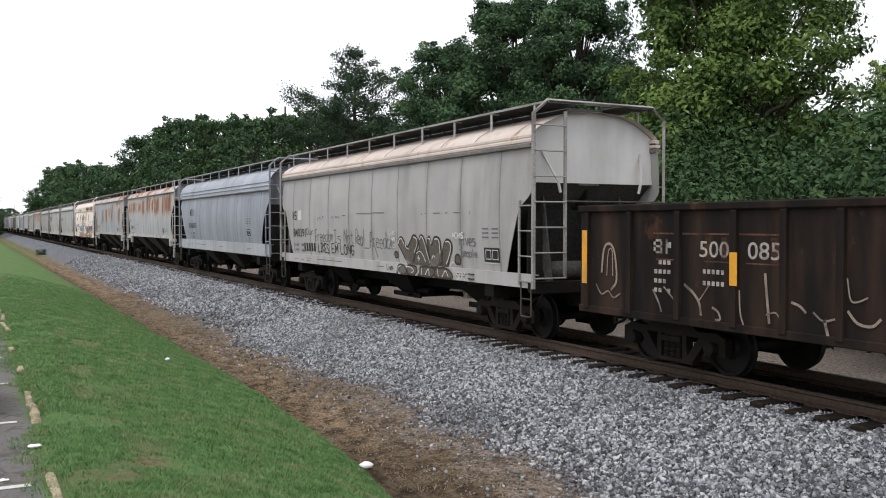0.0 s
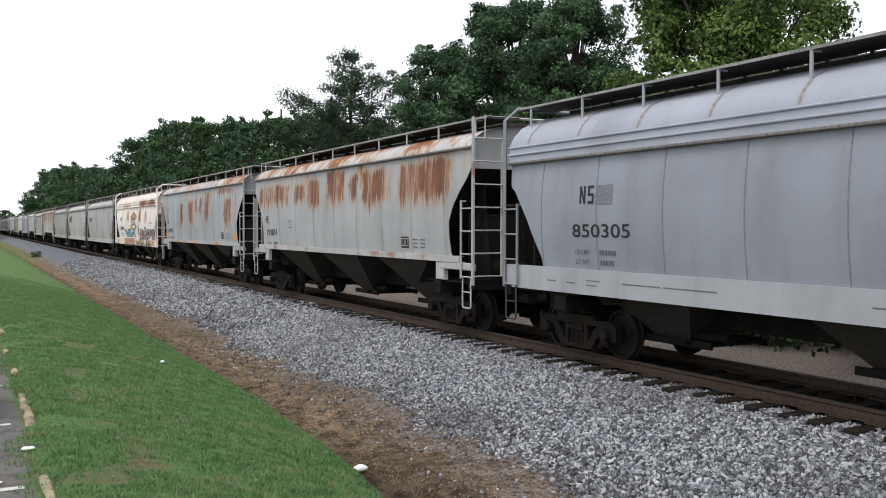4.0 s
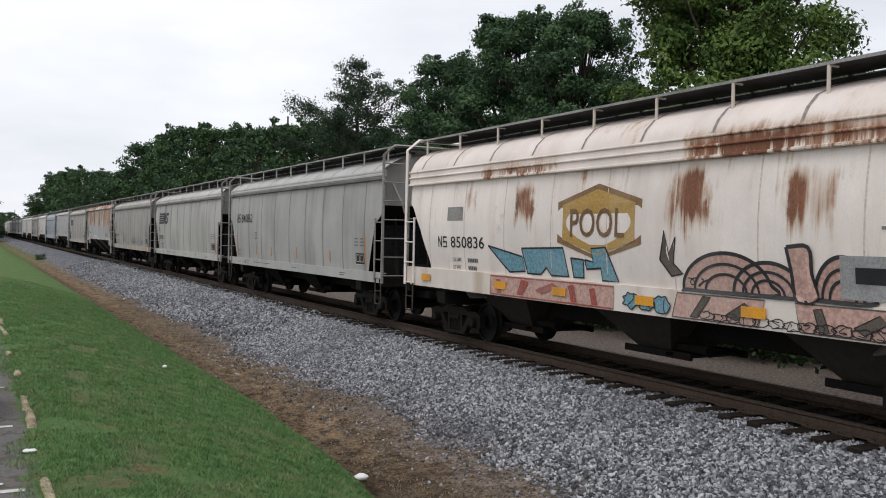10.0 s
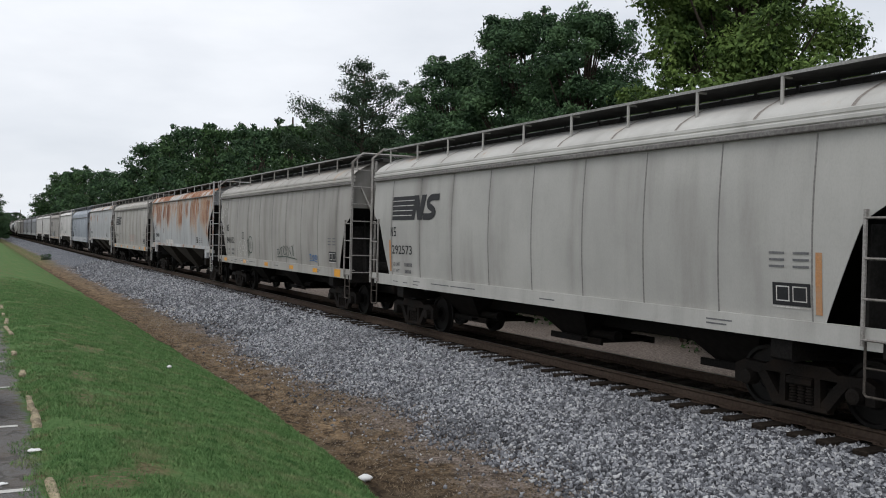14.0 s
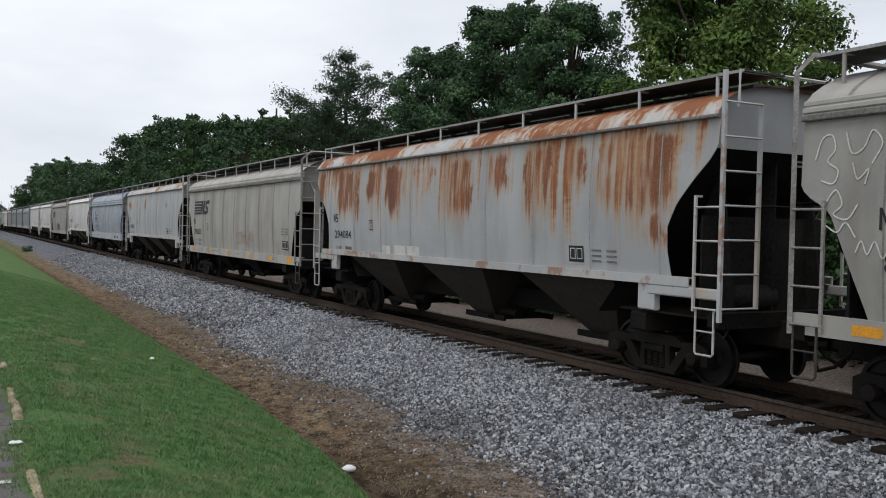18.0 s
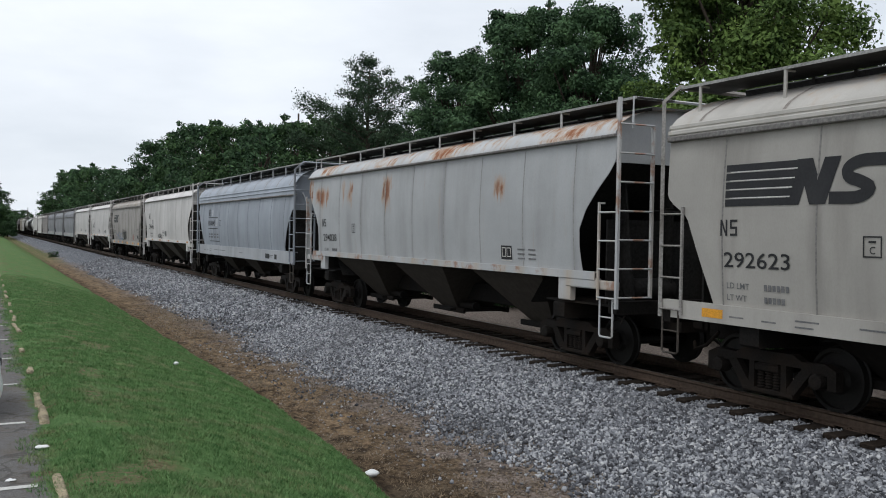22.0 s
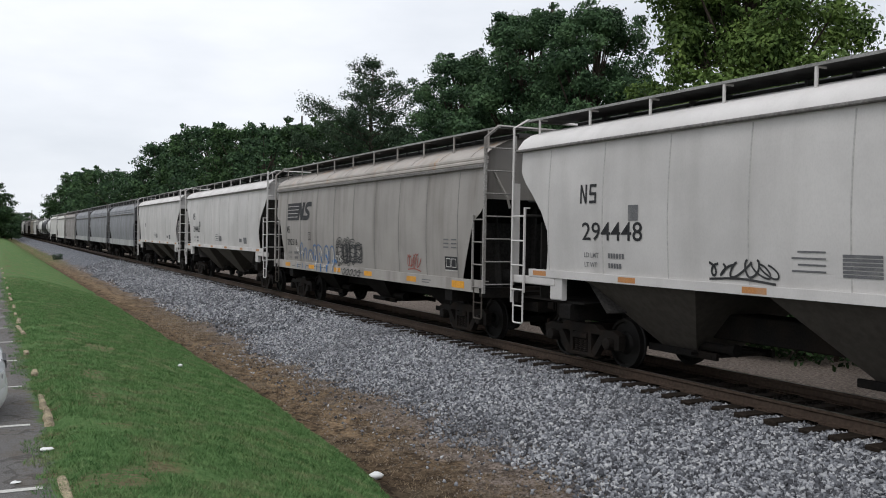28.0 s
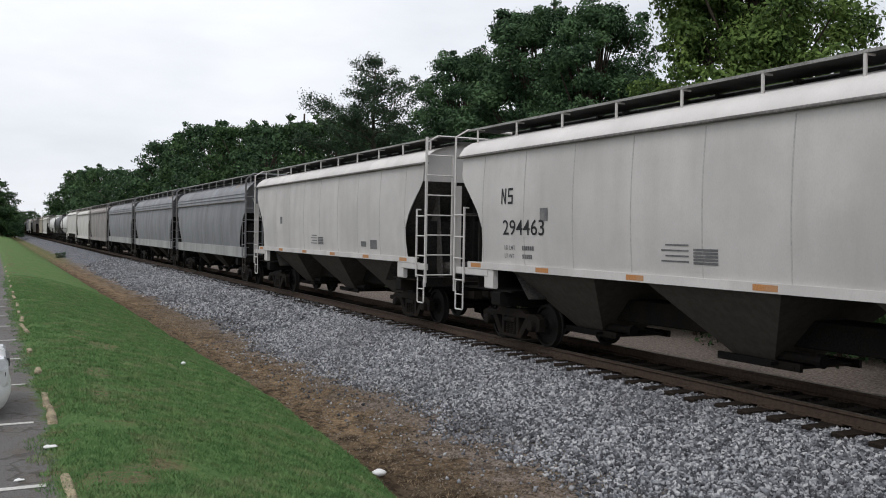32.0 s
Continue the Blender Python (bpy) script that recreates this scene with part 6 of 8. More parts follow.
word = put_letters(c, "plated", "POOL", hh - cy - 0.76, cz - 0.26, 1.50, 0.50, plain("badge_dark", (0.16, 0.09, 0.045), 0.6, 0, 0.25, 4, (0.36, 0.25, 0.15), 0.4, 0), "badge_word", "dark brown badge word POOL")
word.location.x = -0.006
def blocks(car, k, shapes, fill, line, width, label, lift=0.0085):
    """Sprayed block letters: filled shapes of (y from the far end, z), each with its outline."""
    h = KINDS[k]["h"]
    xs = -side_x(k, KINDS[k]["lo"]) - 0.057
    xo = lambda q: xs - 0.004 if q < KINDS[k]["sill"][1] + 0.01 else -side_x(k, q)
    for i, shape in enumerate(shapes):
        pts = [(h - a, z) for a, z in shape]
        ob = put("graffiti", ribbon([Vector(p) for p in pts + [pts[0]]], width, xo, lift + 0.004).mesh("graffiti"), line, car, label)
        if fill:
            put("paint_fill", blob(pts, xo, lift + 0.0005 * i).mesh("paint_fill"), fill, ob)


blocks(c, "plated", [[(3.97, 2.17), (5.25, 1.98), (5.32, 1.70), (4.75, 1.66), (4.45, 1.85)], [(5.24, 2.14), (6.62, 2.18), (6.75, 1.66), (6.2, 1.66), (6.05, 1.8), (5.85, 1.66), (5.4, 1.66)], [(6.85, 2.0), (7.22, 1.98), (7.2, 1.66), (6.9, 1.66)], [(7.26, 1.98), (7.5, 1.95), (7.45, 2.18), (7.85, 2.21), (8.16, 1.64), (7.72, 1.64), (7.7, 1.85), (7.3, 1.82)]],
       SPRAY_BLUE, SPRAY_BLACK, 0.035, "teal sprayed block lettering with dark outline")
blocks(c, "plated", [[(4.06, 1.19), (4.06, 1.56), (8.08, 1.56), (8.08, 1.19)]], SPRAY_PINK, SPRAY_RED, 0.03, "dusty pink sprayed panel on the sill", 0.004)
blocks(c, "plated", [[(4.35, 1.22), (4.3, 1.5), (4.45, 1.5), (4.5, 1.22)], [(5.1, 1.24), (5.25, 1.53), (5.5, 1.5), (5.3, 1.24)], [(5.75, 1.36), (6.3, 1.52), (6.5, 1.46), (5.95, 1.30)], [(6.9, 1.22), (6.8, 1.5), (6.95, 1.52), (7.05, 1.22)], [(7.5, 1.22), (7.42, 1.48), (7.56, 1.5), (7.65, 1.22)]], SPRAY_RED, SPRAY_RED, 0.015, "dark red sprayed slashes on the sill", 0.012)
blocks(c, "plated", [[(9.2, 2.05), (9.3, 2.5), (9.4, 2.15), (9.55, 2.4), (9.5, 2.0), (9.7, 1.85), (9.45, 1.8)]], SPRAY_DARK, SPRAY_BLACK, 0.03, "small dark sprayed figure of strokes")
def arch(y_, z_, w_, h_, a0=0, a1=12):
    return [(y_ - w_ * math.cos(q * math.pi / 12), z_ + h_ * math.sin(q * math.pi / 12)) for q in range(a0, a1 + 1)]


for i, (y_, w_, t_) in enumerate(((10.55, 0.86, 0.56), (11.32, 0.62, 0.45), (12.50, 0.42, 0.56), (14.35, 0.55, 0.54))):
    throw_letter(c, "plated", arch(y_, 1.62, w_, t_), SPRAY_PINK, SPRAY_BLACK, 0.055, "pink sprayed arch with thick dark outline", 0.008 + 0.001 * i)
    strokes(c, "plated", [arch(y_, 1.62, w_ * f_, t_ * f_) for f_ in (0.72, 0.46)], 0.040, SPRAY_BLACK, "dark sprayed arch lines", 0.016 + 0.001 * i)
throw_letter(c, "plated", [(11.66, 2.29), (12.01, 2.29), (12.06, 1.95), (12.12, 1.62), (11.80, 1.62), (11.74, 1.95)], SPRAY_PINK, SPRAY_BLACK, 0.055, "pink sprayed bar with thick dark outline", 0.020)
strokes(c, "plated", [[(13.30, 2.06), (13.48, 1.88), (13.68, 1.82), (13.86, 1.98), (14.07, 2.15), (14.34, 2.16), (14.60, 2.04)]], 0.07, SPRAY_BLACK, "dark sprayed curve", 0.018)
throw_letter(c, "plated", [(13.50, 1.90), (13.46, 2.04), (13.60, 2.18), (13.82, 2.12), (13.84, 1.98), (13.66, 1.88)], SPRAY_BLUE, SPRAY_BLUE, 0.02, "teal sprayed cloud", 0.006)
pen_word(c, "plated", "07", 13.54, 2.02, 0.36, 0.16, 0.036, SPRAY_BLACK, "black sprayed number 07", 9, 0.020)
blocks(c, "plated", [[(9.5, 1.19), (9.6, 1.56), (11.3, 1.56), (11.2, 1.19)], [(11.9, 1.19), (11.8, 1.56), (13.3, 1.56), (13.5, 1.19)]], SPRAY_PINK, SPRAY_DARK, 0.02, "faded pink sprayed panel on the sill", 0.004)
blocks(c, "plated", [[(9.9, 1.22), (10.15, 1.54), (10.3, 1.54), (10.05, 1.22)], [(10.6, 1.3), (10.95, 1.5), (11.1, 1.42), (10.8, 1.24)], [(12.2, 1.22), (12.1, 1.5), (12.22, 1.52), (12.35, 1.22)], [(12.7, 1.32), (13.05, 1.5), (13.15, 1.4), (12.85, 1.24)]], SPRAY_DARK, SPRAY_BLACK, 0.015, "dark sprayed slashes on the sill", 0.012)
scrawl(c, "plated", 8.35, 1.22, 1.1, 0.28, 26, [SPRAY_BLACK], 3, 0.02, label="blue sprayed letters on the sill", fill=SPRAY_BLUE)
scrawl(c, "plated", 10.1, 1.18, 3.6, 0.16, 27, [SPRAY_BLACK], 14, 0.016, label="thin black sprayed letters on the sill")
handwriting(c, "plated", 9.8, 1.68, 0.5, 0.2, 28, SPRAY_BLACK, 2, 0.02, "black marker tag")
put("inspection_panel", bars([(hh - 13.42, hh - 12.48, 1.66, 2.2)], lambda q: -side_x("plated", q) - 0.022), plain("panel_grey", (0.36, 0.36, 0.36), 0.6), c)
put("inspection_panel", bars([(hh - 13.15, hh - 12.7, 1.86, 2.06)], lambda q: -side_x("plated", q) - 0.025), M_BLACK, c)
put("weld_bar", bars([(hh - 14.25, hh - 13.05, 2.52, 2.56)], lambda q: -side_x("plated", q) - 0.010), M_SEAM, c)
reflectors(c, "plated", (0.9, 4.25, 6.3, 8.65, 10.9), M_YELLOW, 0.44, 0.15, 0.03)
reflectors(c, "plated", (13.85,), M_YELLOW, 0.55, 0.28, 0.03)

# three grey ribbed cars
c = hopper_car("ribbed", 108.90, dress("plain_grey", (0.405, 0.40, 0.385), 6, SLOPE_SHADED, 0, 0.06, 0.3), "light grey ribbed covered hopper with orange streaks")
put_letters(c, "ribbed", "LD LMT", 1.30, 1.62, 0.42, 0.085, M_FADED, "stencil", "faded black stencil LD LMT")
put_letters(c, "ribbed", "LT WT", 1.30, 1.45, 0.37, 0.085, M_FADED, "stencil", "faded black stencil LT WT")
put_letters(c, "ribbed", "840862", 1.90, 2.74, 1.48, 0.34, M_BLACK, "car_number", "black stencilled fleet number 840862")
boxed_c(c, "ribbed", 3.75, 2.12)
consolidated(c, "ribbed", 13.8, 1.54)
sill_marks(c, "ribbed", True)
hh = KINDS["ribbed"]["h"]
owner_mark(c, "ribbed", hh - 1.22, 2.74, 3.08, M_BLACK, 0.58)
for yf, za, zb in ((1.15, 1.50, 2.30), (3.85, 1.52, 1.95), (5.75, 1.52, 1.85), (8.6, 1.52, 1.9), (11.7, 1.52, 1.85), (14.45, 1.50, 2.3)):
    put("orange_streak", bars([(hh - yf - 0.10, hh - yf, za, zb)], lambda q: -side_x("ribbed", q) - 0.008), M_ORANGE, c, "faded orange paint strip")
c = hopper_car("ribbed", 125.96, dress("emblem_grey", (0.43, 0.42, 0.395), 7, SLOPE_SHADED, 0, 0.08, 0.32), "light grey ribbed covered hopper with a black emblem")
house_logo(c, "ribbed", 1.33, 2.76)
marks(c, "ribbed", "292573", 1.32, 1.90, (1.19, 0.22))
consolidated(c, "ribbed", 13.8, 1.54)
sill_marks(c, "ribbed")
for yf, za, zb in ((1.15, 1.45, 2.25), (14.5, 1.45, 2.25)):
    put("orange_streak", bars([(hh - yf - 0.10, hh - yf, za, zb)], lambda q: -side_x("ribbed", q) - 0.008), M_ORANGE, c, "orange paint strip")
c = hopper_car("ribbed", 143.15, dress("dusty_grey", (0.35, 0.335, 0.31), 9, SLOPE_SHADED, 0, 0.12, 0.42), "dusty grey ribbed covered hopper with small tags and yellow reflectors")
marks(c, "ribbed", "840102", 1.30, 1.92, (1.22, 0.25))
boxed_c(c, "ribbed", 3.75, 2.12)
consolidated(c, "ribbed", 13.8, 1.54)
sill_marks(c, "ribbed")
handwriting(c, "ribbed", 8.5, 1.58, 2.1, 0.42, 31, SPRAY_GREEN, 7, 0.025, "dark green marker tag")
strokes(c, "ribbed", [[(0.30, 3.30), (0.38, 3.56), (0.52, 3.60), (0.58, 3.42), (0.48, 3.28), (0.64, 3.16), (0.58, 3.0), (0.40, 3.04)], [(0.72, 3.62), (0.82, 3.36), (0.98, 3.42), (1.08, 3.62), (1.22, 3.46), (1.10, 3.22)], [(0.84, 3.24), (0.92, 3.04), (1.06, 3.16), (1.02, 2.98)],
                      [(0.46, 2.72), (0.62, 2.92), (0.72, 2.74), (0.60, 2.62), (0.80, 2.56), (0.94, 2.74)], [(0.50, 2.48), (0.66, 2.40), (0.78, 2.52), (0.92, 2.34)], [(0.92, 2.16), (1.0, 2.30), (1.08, 2.14), (1.18, 2.30), (1.28, 2.10), (1.38, 2.26)]], 0.020, SPRAY_WHITE, "white chalk scrawl beside the corner")
strokes(c, "ribbed", [[(3.22, 1.62), (3.20, 1.80), (3.34, 1.86), (3.40, 2.02), (3.54, 2.0), (3.60, 1.88), (3.80, 1.84), (3.82, 1.66), (3.66, 1.62), (3.60, 1.50), (3.42, 1.52), (3.22, 1.62)], [(3.40, 1.72), (3.58, 1.76)]], 0.018, SPRAY_WHITE, "white chalk outline figure")
strokes(c, "ribbed", [[(3.88, 1.66), (3.86, 1.80), (4.02, 1.88), (4.08, 2.04), (4.24, 2.06), (4.30, 1.92), (4.48, 1.84), (4.42, 1.68), (4.28, 1.62), (4.22, 1.50), (4.08, 1.48), (4.02, 1.62), (3.88, 1.66)], [(4.08, 1.84), (4.22, 1.66)], [(4.22, 1.84), (4.08, 1.66)]], 0.018, SPRAY_WHITE, "white chalk outline figure")
strokes(c, "ribbed", [[(4.70, 1.90), (4.78, 2.14), (4.98, 2.22), (5.20, 2.14), (5.28, 1.90), (5.18, 1.66), (4.98, 1.58), (4.78, 1.66), (4.70, 1.90)], [(4.92, 2.02), (4.92, 1.74)], [(5.04, 2.02), (5.04, 1.74)], [(4.72, 2.10), (4.56, 2.04), (4.66, 1.90), (4.60, 1.62), (4.66, 1.46)], [(4.66, 1.70), (4.76, 1.60), (4.76, 1.48)]], 0.034, SPRAY_GREEN, "dark green sprayed face in a circle")
strokes(c, "ribbed", [[(3.55 + 0.22 * q, 1.14), (3.62 + 0.22 * q, 1.30), (3.70 + 0.22 * q, 1.14), (3.76 + 0.22 * q, 1.28)] for q in range(6)], 0.018, SPRAY_WHITE, "white scrawl on the sill")
handwriting(c, "ribbed", 12.0, 1.55, 0.7, 0.2, 33, SPRAY_SKY, 4, 0.025, "pale blue marker tag")
reflectors(c, "ribbed", (0.9, 4.0, 7.0, 10.0, 12.4), M_YELLOW)
reflectors(c, "ribbed", (14.35,), M_YELLOW, 0.5, 0.22)

c = hopper_car("smooth", 160.42, dress("streaked_grey", PALE, 4, SLOPE_SHADED, 0.8, 0.95, 0.25, lo=2.2, tall=0.1, spots=((0.1, 0.9, 2.9, 3.95), (1.7, 3.4, 2.6, 3.95), (3.7, 4.6, 3.0, 3.9), (4.9, 6.8, 2.65, 3.9), (7.1, 7.6, 3.1, 3.9), (7.9, 9.4, 2.5, 3.9), (9.8, 10.8, 3.1, 3.9), (11.2, 12.3, 2.5, 3.95), (12.6, 13.2, 3.1, 3.9), (13.4, 15.5, 2.55, 3.95), (14.7, 15.3, 2.1, 2.7))), "pale grey smooth-sided covered hopper streaked with rust")
marks(c, "smooth", "294084", 1.60, 2.03, (1.19, 0.22))
boxed_c(c, "smooth", 4.02, 2.28)
consolidated(c, "smooth", 12.75, 1.82, 0.42, 0.28)
hh = KINDS["smooth"]["h"]
put("paint_patch", bars([(hh - 5.29, hh - 4.80, 1.70, 1.90), (hh - 6.15, hh - 5.52, 1.70, 1.92), (hh - 6.88, hh - 6.25, 1.70, 1.92)], lambda q: -side_x("smooth", q) - 0.008), M_WHITE, c, "fresh white paint patches")
c = hopper_car("ribbed", 177.70, dress("emblem_dusty", (0.39, 0.37, 0.34), 10, SLOPE_SHADED, 0, 0.15, 0.36), "dusty grey ribbed covered hopper with a black emblem")
house_logo(c, "ribbed", 1.33, 2.78)
marks(c, "ribbed", "292623", 1.32, 1.91, (1.19, 0.22))
boxed_c(c, "ribbed", 3.62, 2.12)
consolidated(c, "ribbed", 13.8, 1.54)
sill_marks(c, "ribbed")
scrawl(c, "ribbed", 8.2, 1.62, 2.2, 0.5, 41, [SPRAY_PINK], 5, 0.03, label="pale red sprayed outline letters")
reflectors(c, "ribbed", (0.9, 4.0, 7.0, 10.0, 12.4), M_YELLOW)
reflectors(c, "ribbed", (14.35,), M_YELLOW, 0.5, 0.22)
c = hopper_car("smooth", 194.85, dress("spotted_grey", PALE, 14, SLOPE_SHADED, 0.0, 0.6, 0.2, lo=2.85, tall=0.3, patchy=0.9, spots=((0.1, 0.5, 3.3, 3.95), (0.8, 2.1, 3.2, 3.65), (3.1, 3.5, 3.15, 3.85), (3.65, 4.0, 3.15, 3.8), (6.2, 6.85, 2.98, 3.8), (12.15, 12.6, 3.05, 3.5))), "pale grey smooth-sided covered hopper with a few rust patches")
marks(c, "smooth", "294038", 1.60, 2.03, (1.16, 0.22))
boxed_c(c, "smooth", 4.06, 2.30)
consolidated(c, "smooth", 12.50, 1.82, 0.42, 0.28)
c = hopper_car("plated", 212.24, dress("blue_grey_two", (0.315, 0.34, 0.38), 12, SLOPE_GREY, 0, 0.10, 0.25, sill_col=(0.40, 0.41, 0.43), seam=False), "blue-grey round-sided covered hopper with pale sill", seam_mat=BLUE_SEAM)
hh = KINDS["plated"]["h"]
put_letters(c, "plated", "850645", 2.42, 2.51, 1.43, 0.24, M_BLACK, "car_number", "black stencilled fleet number 850645")
owner_mark(c, "plated", hh - 2.43, 2.95, 3.26, M_BLACK, 0.50)
put("paint_patch", bars([(hh - 3.36, hh - 3.0, 2.96, 3.24), (hh - 4.30, hh - 3.90, 2.48, 2.80)], lambda q: -side_x("plated", q) - 0.006), plain("patch_pale", (0.40, 0.42, 0.45), 0.6, 0, 0.2, 5), c, "paler repainted patch")
put("stencil", bars([(hh - 4.30, hh - 2.44, 2.865, 2.895), (hh - 4.32, hh - 2.44, 2.36, 2.39), (hh - 4.54, hh - 2.60, 1.775, 1.805), (hh - 3.46, hh - 3.43, 1.83, 2.36)], lambda q: -side_x("plated", q) - 0.009), M_BLACK, c, "black stencil lines round the number")
put("stencil", bars([(hh - b_, hh - a_, z_, z_ + 0.06) for z_ in (2.08, 1.95) for a_, b_ in ((2.48, 2.78), (2.88, 3.28), (3.54, 3.70), (3.78, 3.92), (4.10, 4.40))], lambda q: -side_x("plated", q) - 0.009), M_FADED, c)
boxed_c(c, "plated", 4.70, 2.49)
sill_marks(c, "plated")
put("inspection_panel", bars([(hh - 12.66, hh - 12.1, 1.27, 1.45), (hh - 13.6, hh - 13.3, 1.27, 1.45)], lambda q: -side_x("plated", 1.55) - 0.06), M_BLACK, c)

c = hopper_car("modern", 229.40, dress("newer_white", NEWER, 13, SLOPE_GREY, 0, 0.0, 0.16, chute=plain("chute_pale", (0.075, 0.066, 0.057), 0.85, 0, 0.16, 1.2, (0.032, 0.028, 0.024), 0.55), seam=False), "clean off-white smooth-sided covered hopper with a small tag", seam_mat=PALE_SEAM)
marks(c, "smooth", "294448", 2.55, 2.28, (1.66, 0.32))
handwriting(c, "smooth", 5.72, 1.80, 1.2, 0.26, 51, SPRAY_BLACK, 5, 0.035, "black sprayed tag")
hh = KINDS["smooth"]["h"]
put("stencil", bars([(hh - 4.10, hh - 3.84, 2.62, 2.88)] + [(hh - 7.8, hh - 7.25 - 0.1 * (i % 2), 1.92 + 0.085 * i, 1.945 + 0.085 * i) for i in range(4)] + [(hh - 8.62, hh - 8.05, 1.88 + 0.05 * i, 1.918 + 0.05 * i) for i in range(6)], lambda q: -side_x("smooth", q) - 0.008), M_FADED, c)
reflectors(c, "smooth", (0.95, 3.6, 6.4, 9.2, 12.0, 14.6), M_ORANGE, 0.45, 0.09)
c = hopper_car("ribbed", 246.42, dress("tan_grey", (0.335, 0.312, 0.290), 15, SLOPE_SHADED, 0, 0.25, 0.45, roof_col=(0.47, 0.43, 0.395)), "tan-grey ribbed covered hopper with emblem and blue graffiti")
house_logo(c, "ribbed", 1.43, 2.77)
marks(c, "ribbed", "292516", 1.45, 1.91, (1.12, 0.21))
boxed_c(c, "ribbed", 3.74, 2.10)
strokes(c, "ribbed", [[(2.86, 1.45), (2.90, 1.85), (3.06, 2.0), (3.16, 1.85), (3.20, 1.46), (3.26, 1.15)], [(3.20, 1.58), (3.38, 1.80), (3.53, 1.80), (3.52, 1.46)], [(3.68, 1.43), (3.78, 1.70), (3.97, 1.78), (4.15, 1.70), (4.29, 1.43)],
                      [(4.30, 1.44), (4.26, 1.86), (4.45, 1.95), (4.60, 1.85), (4.65, 1.5), (4.70, 1.12)], [(4.62, 1.90), (4.78, 1.96), (5.0, 1.90), (5.10, 1.82)], [(4.84, 1.72), (5.0, 1.52), (5.16, 1.66)],
                      [(5.32, 1.46), (5.33, 1.76), (5.45, 1.90), (5.58, 1.94), (5.72, 1.85), (5.76, 1.5), (5.70, 1.12)], [(5.85, 1.42), (5.89, 1.81), (6.06, 1.94), (6.24, 1.83), (6.26, 1.42), (6.20, 1.12)], [(2.64, 1.30), (2.72, 1.14)], [(3.62, 1.30), (3.54, 1.12)]], 0.034, SPRAY_SKY, "blue sprayed outline lettering")
strokes(c, "ribbed", [[(5.0, 1.50), (5.06, 1.30), (5.10, 1.10)], [(5.45, 1.66), (5.64, 1.48), (5.64, 1.12)], [(6.05, 1.45), (6.30, 1.50), (6.44, 1.44)], [(4.42, 1.60), (4.46, 1.44)]], 0.10, SPRAY_SKY, "broad blue sprayed strokes", 0.009)
strokes(c, "ribbed", [[(2.45, 1.90), (2.58, 1.70), (2.66, 1.86), (2.80, 1.60)], [(2.52, 1.80), (2.72, 1.72)], [(3.0, 1.62), (3.12, 1.72), (3.30, 1.66)], [(3.85, 1.44), (3.97, 1.66), (4.14, 1.44)], [(4.42, 1.86), (4.54, 1.74), (4.60, 1.14)], [(5.0, 1.86), (5.14, 1.62), (5.06, 1.30)],
                      [(5.52, 1.88), (5.66, 1.76), (5.70, 1.46)], [(6.12, 1.88), (6.20, 1.70), (6.18, 1.20)], [(6.38, 1.54), (6.48, 1.66), (6.60, 1.60)], [(6.60, 1.70), (6.66, 1.42)], [(6.74, 1.68), (6.86, 1.44)], [(6.72, 1.64), (6.98, 1.50)], [(5.30, 1.14), (5.42, 1.30), (5.56, 1.30)], [(6.56, 1.30), (6.62, 1.14), (6.74, 1.30)]], 0.026, SPRAY_WHITE, "white sprayed highlights beside the blue letters", 0.018)
rs_ = random.Random(61)
for y_, w_, top_ in ((6.76, 0.34, 2.22), (7.22, 0.24, 2.17), (7.46, 0.20, 2.21), (7.84, 0.32, 2.16), (8.30, 0.30, 2.10)):
    rings = []
    for q in range(4):
        f_ = 1 - 0.17 * q
        rings.append([(y_ + w_ * f_ * math.cos(a_ * math.pi / 6 + q) + rs_.uniform(-0.03, 0.03), 1.80 + (top_ - 1.80) * f_ * math.sin(a_ * math.pi / 6 + q) + rs_.uniform(-0.03, 0.03)) for a_ in range(13)])
    for q in range(6):
        z_ = 1.48 + 0.10 * q + rs_.uniform(-0.03, 0.03)
        rings.append([(y_ - w_ * 0.95, z_), (y_ - w_ * 0.3, z_ + rs_.uniform(-0.05, 0.05)), (y_ + w_ * 0.4, z_ + rs_.uniform(-0.05, 0.05)), (y_ + w_, z_ + 0.04)])
    strokes(c, "ribbed", rings, 0.025, SPRAY_BLACK, "dense black sprayed scribble")
strokes(c, "ribbed", [[(7.0 + 0.3 * q, 1.30), (7.1 + 0.3 * q, 1.13), (7.25 + 0.3 * q, 1.15), (7.30 + 0.3 * q, 1.29), (7.12 + 0.3 * q, 1.24)] for q in range(5)], 0.03, SPRAY_BLACK, "black sprayed loops on the sill")
handwriting(c, "ribbed", 11.7, 1.50, 0.75, 0.45, 63, SPRAY_RED, 3, 0.03, "dark red sprayed tag")
consolidated(c, "ribbed", 13.8, 1.54)
sill_marks(c, "ribbed")
reflectors(c, "ribbed", (1.24, 3.85, 6.30, 8.8, 11.7), M_YELLOW, 0.56, 0.13)
reflectors(c, "ribbed", (14.2,), M_YELLOW, 0.6, 0.16)
pale_chute = bpy.data.materials["chute_pale"]
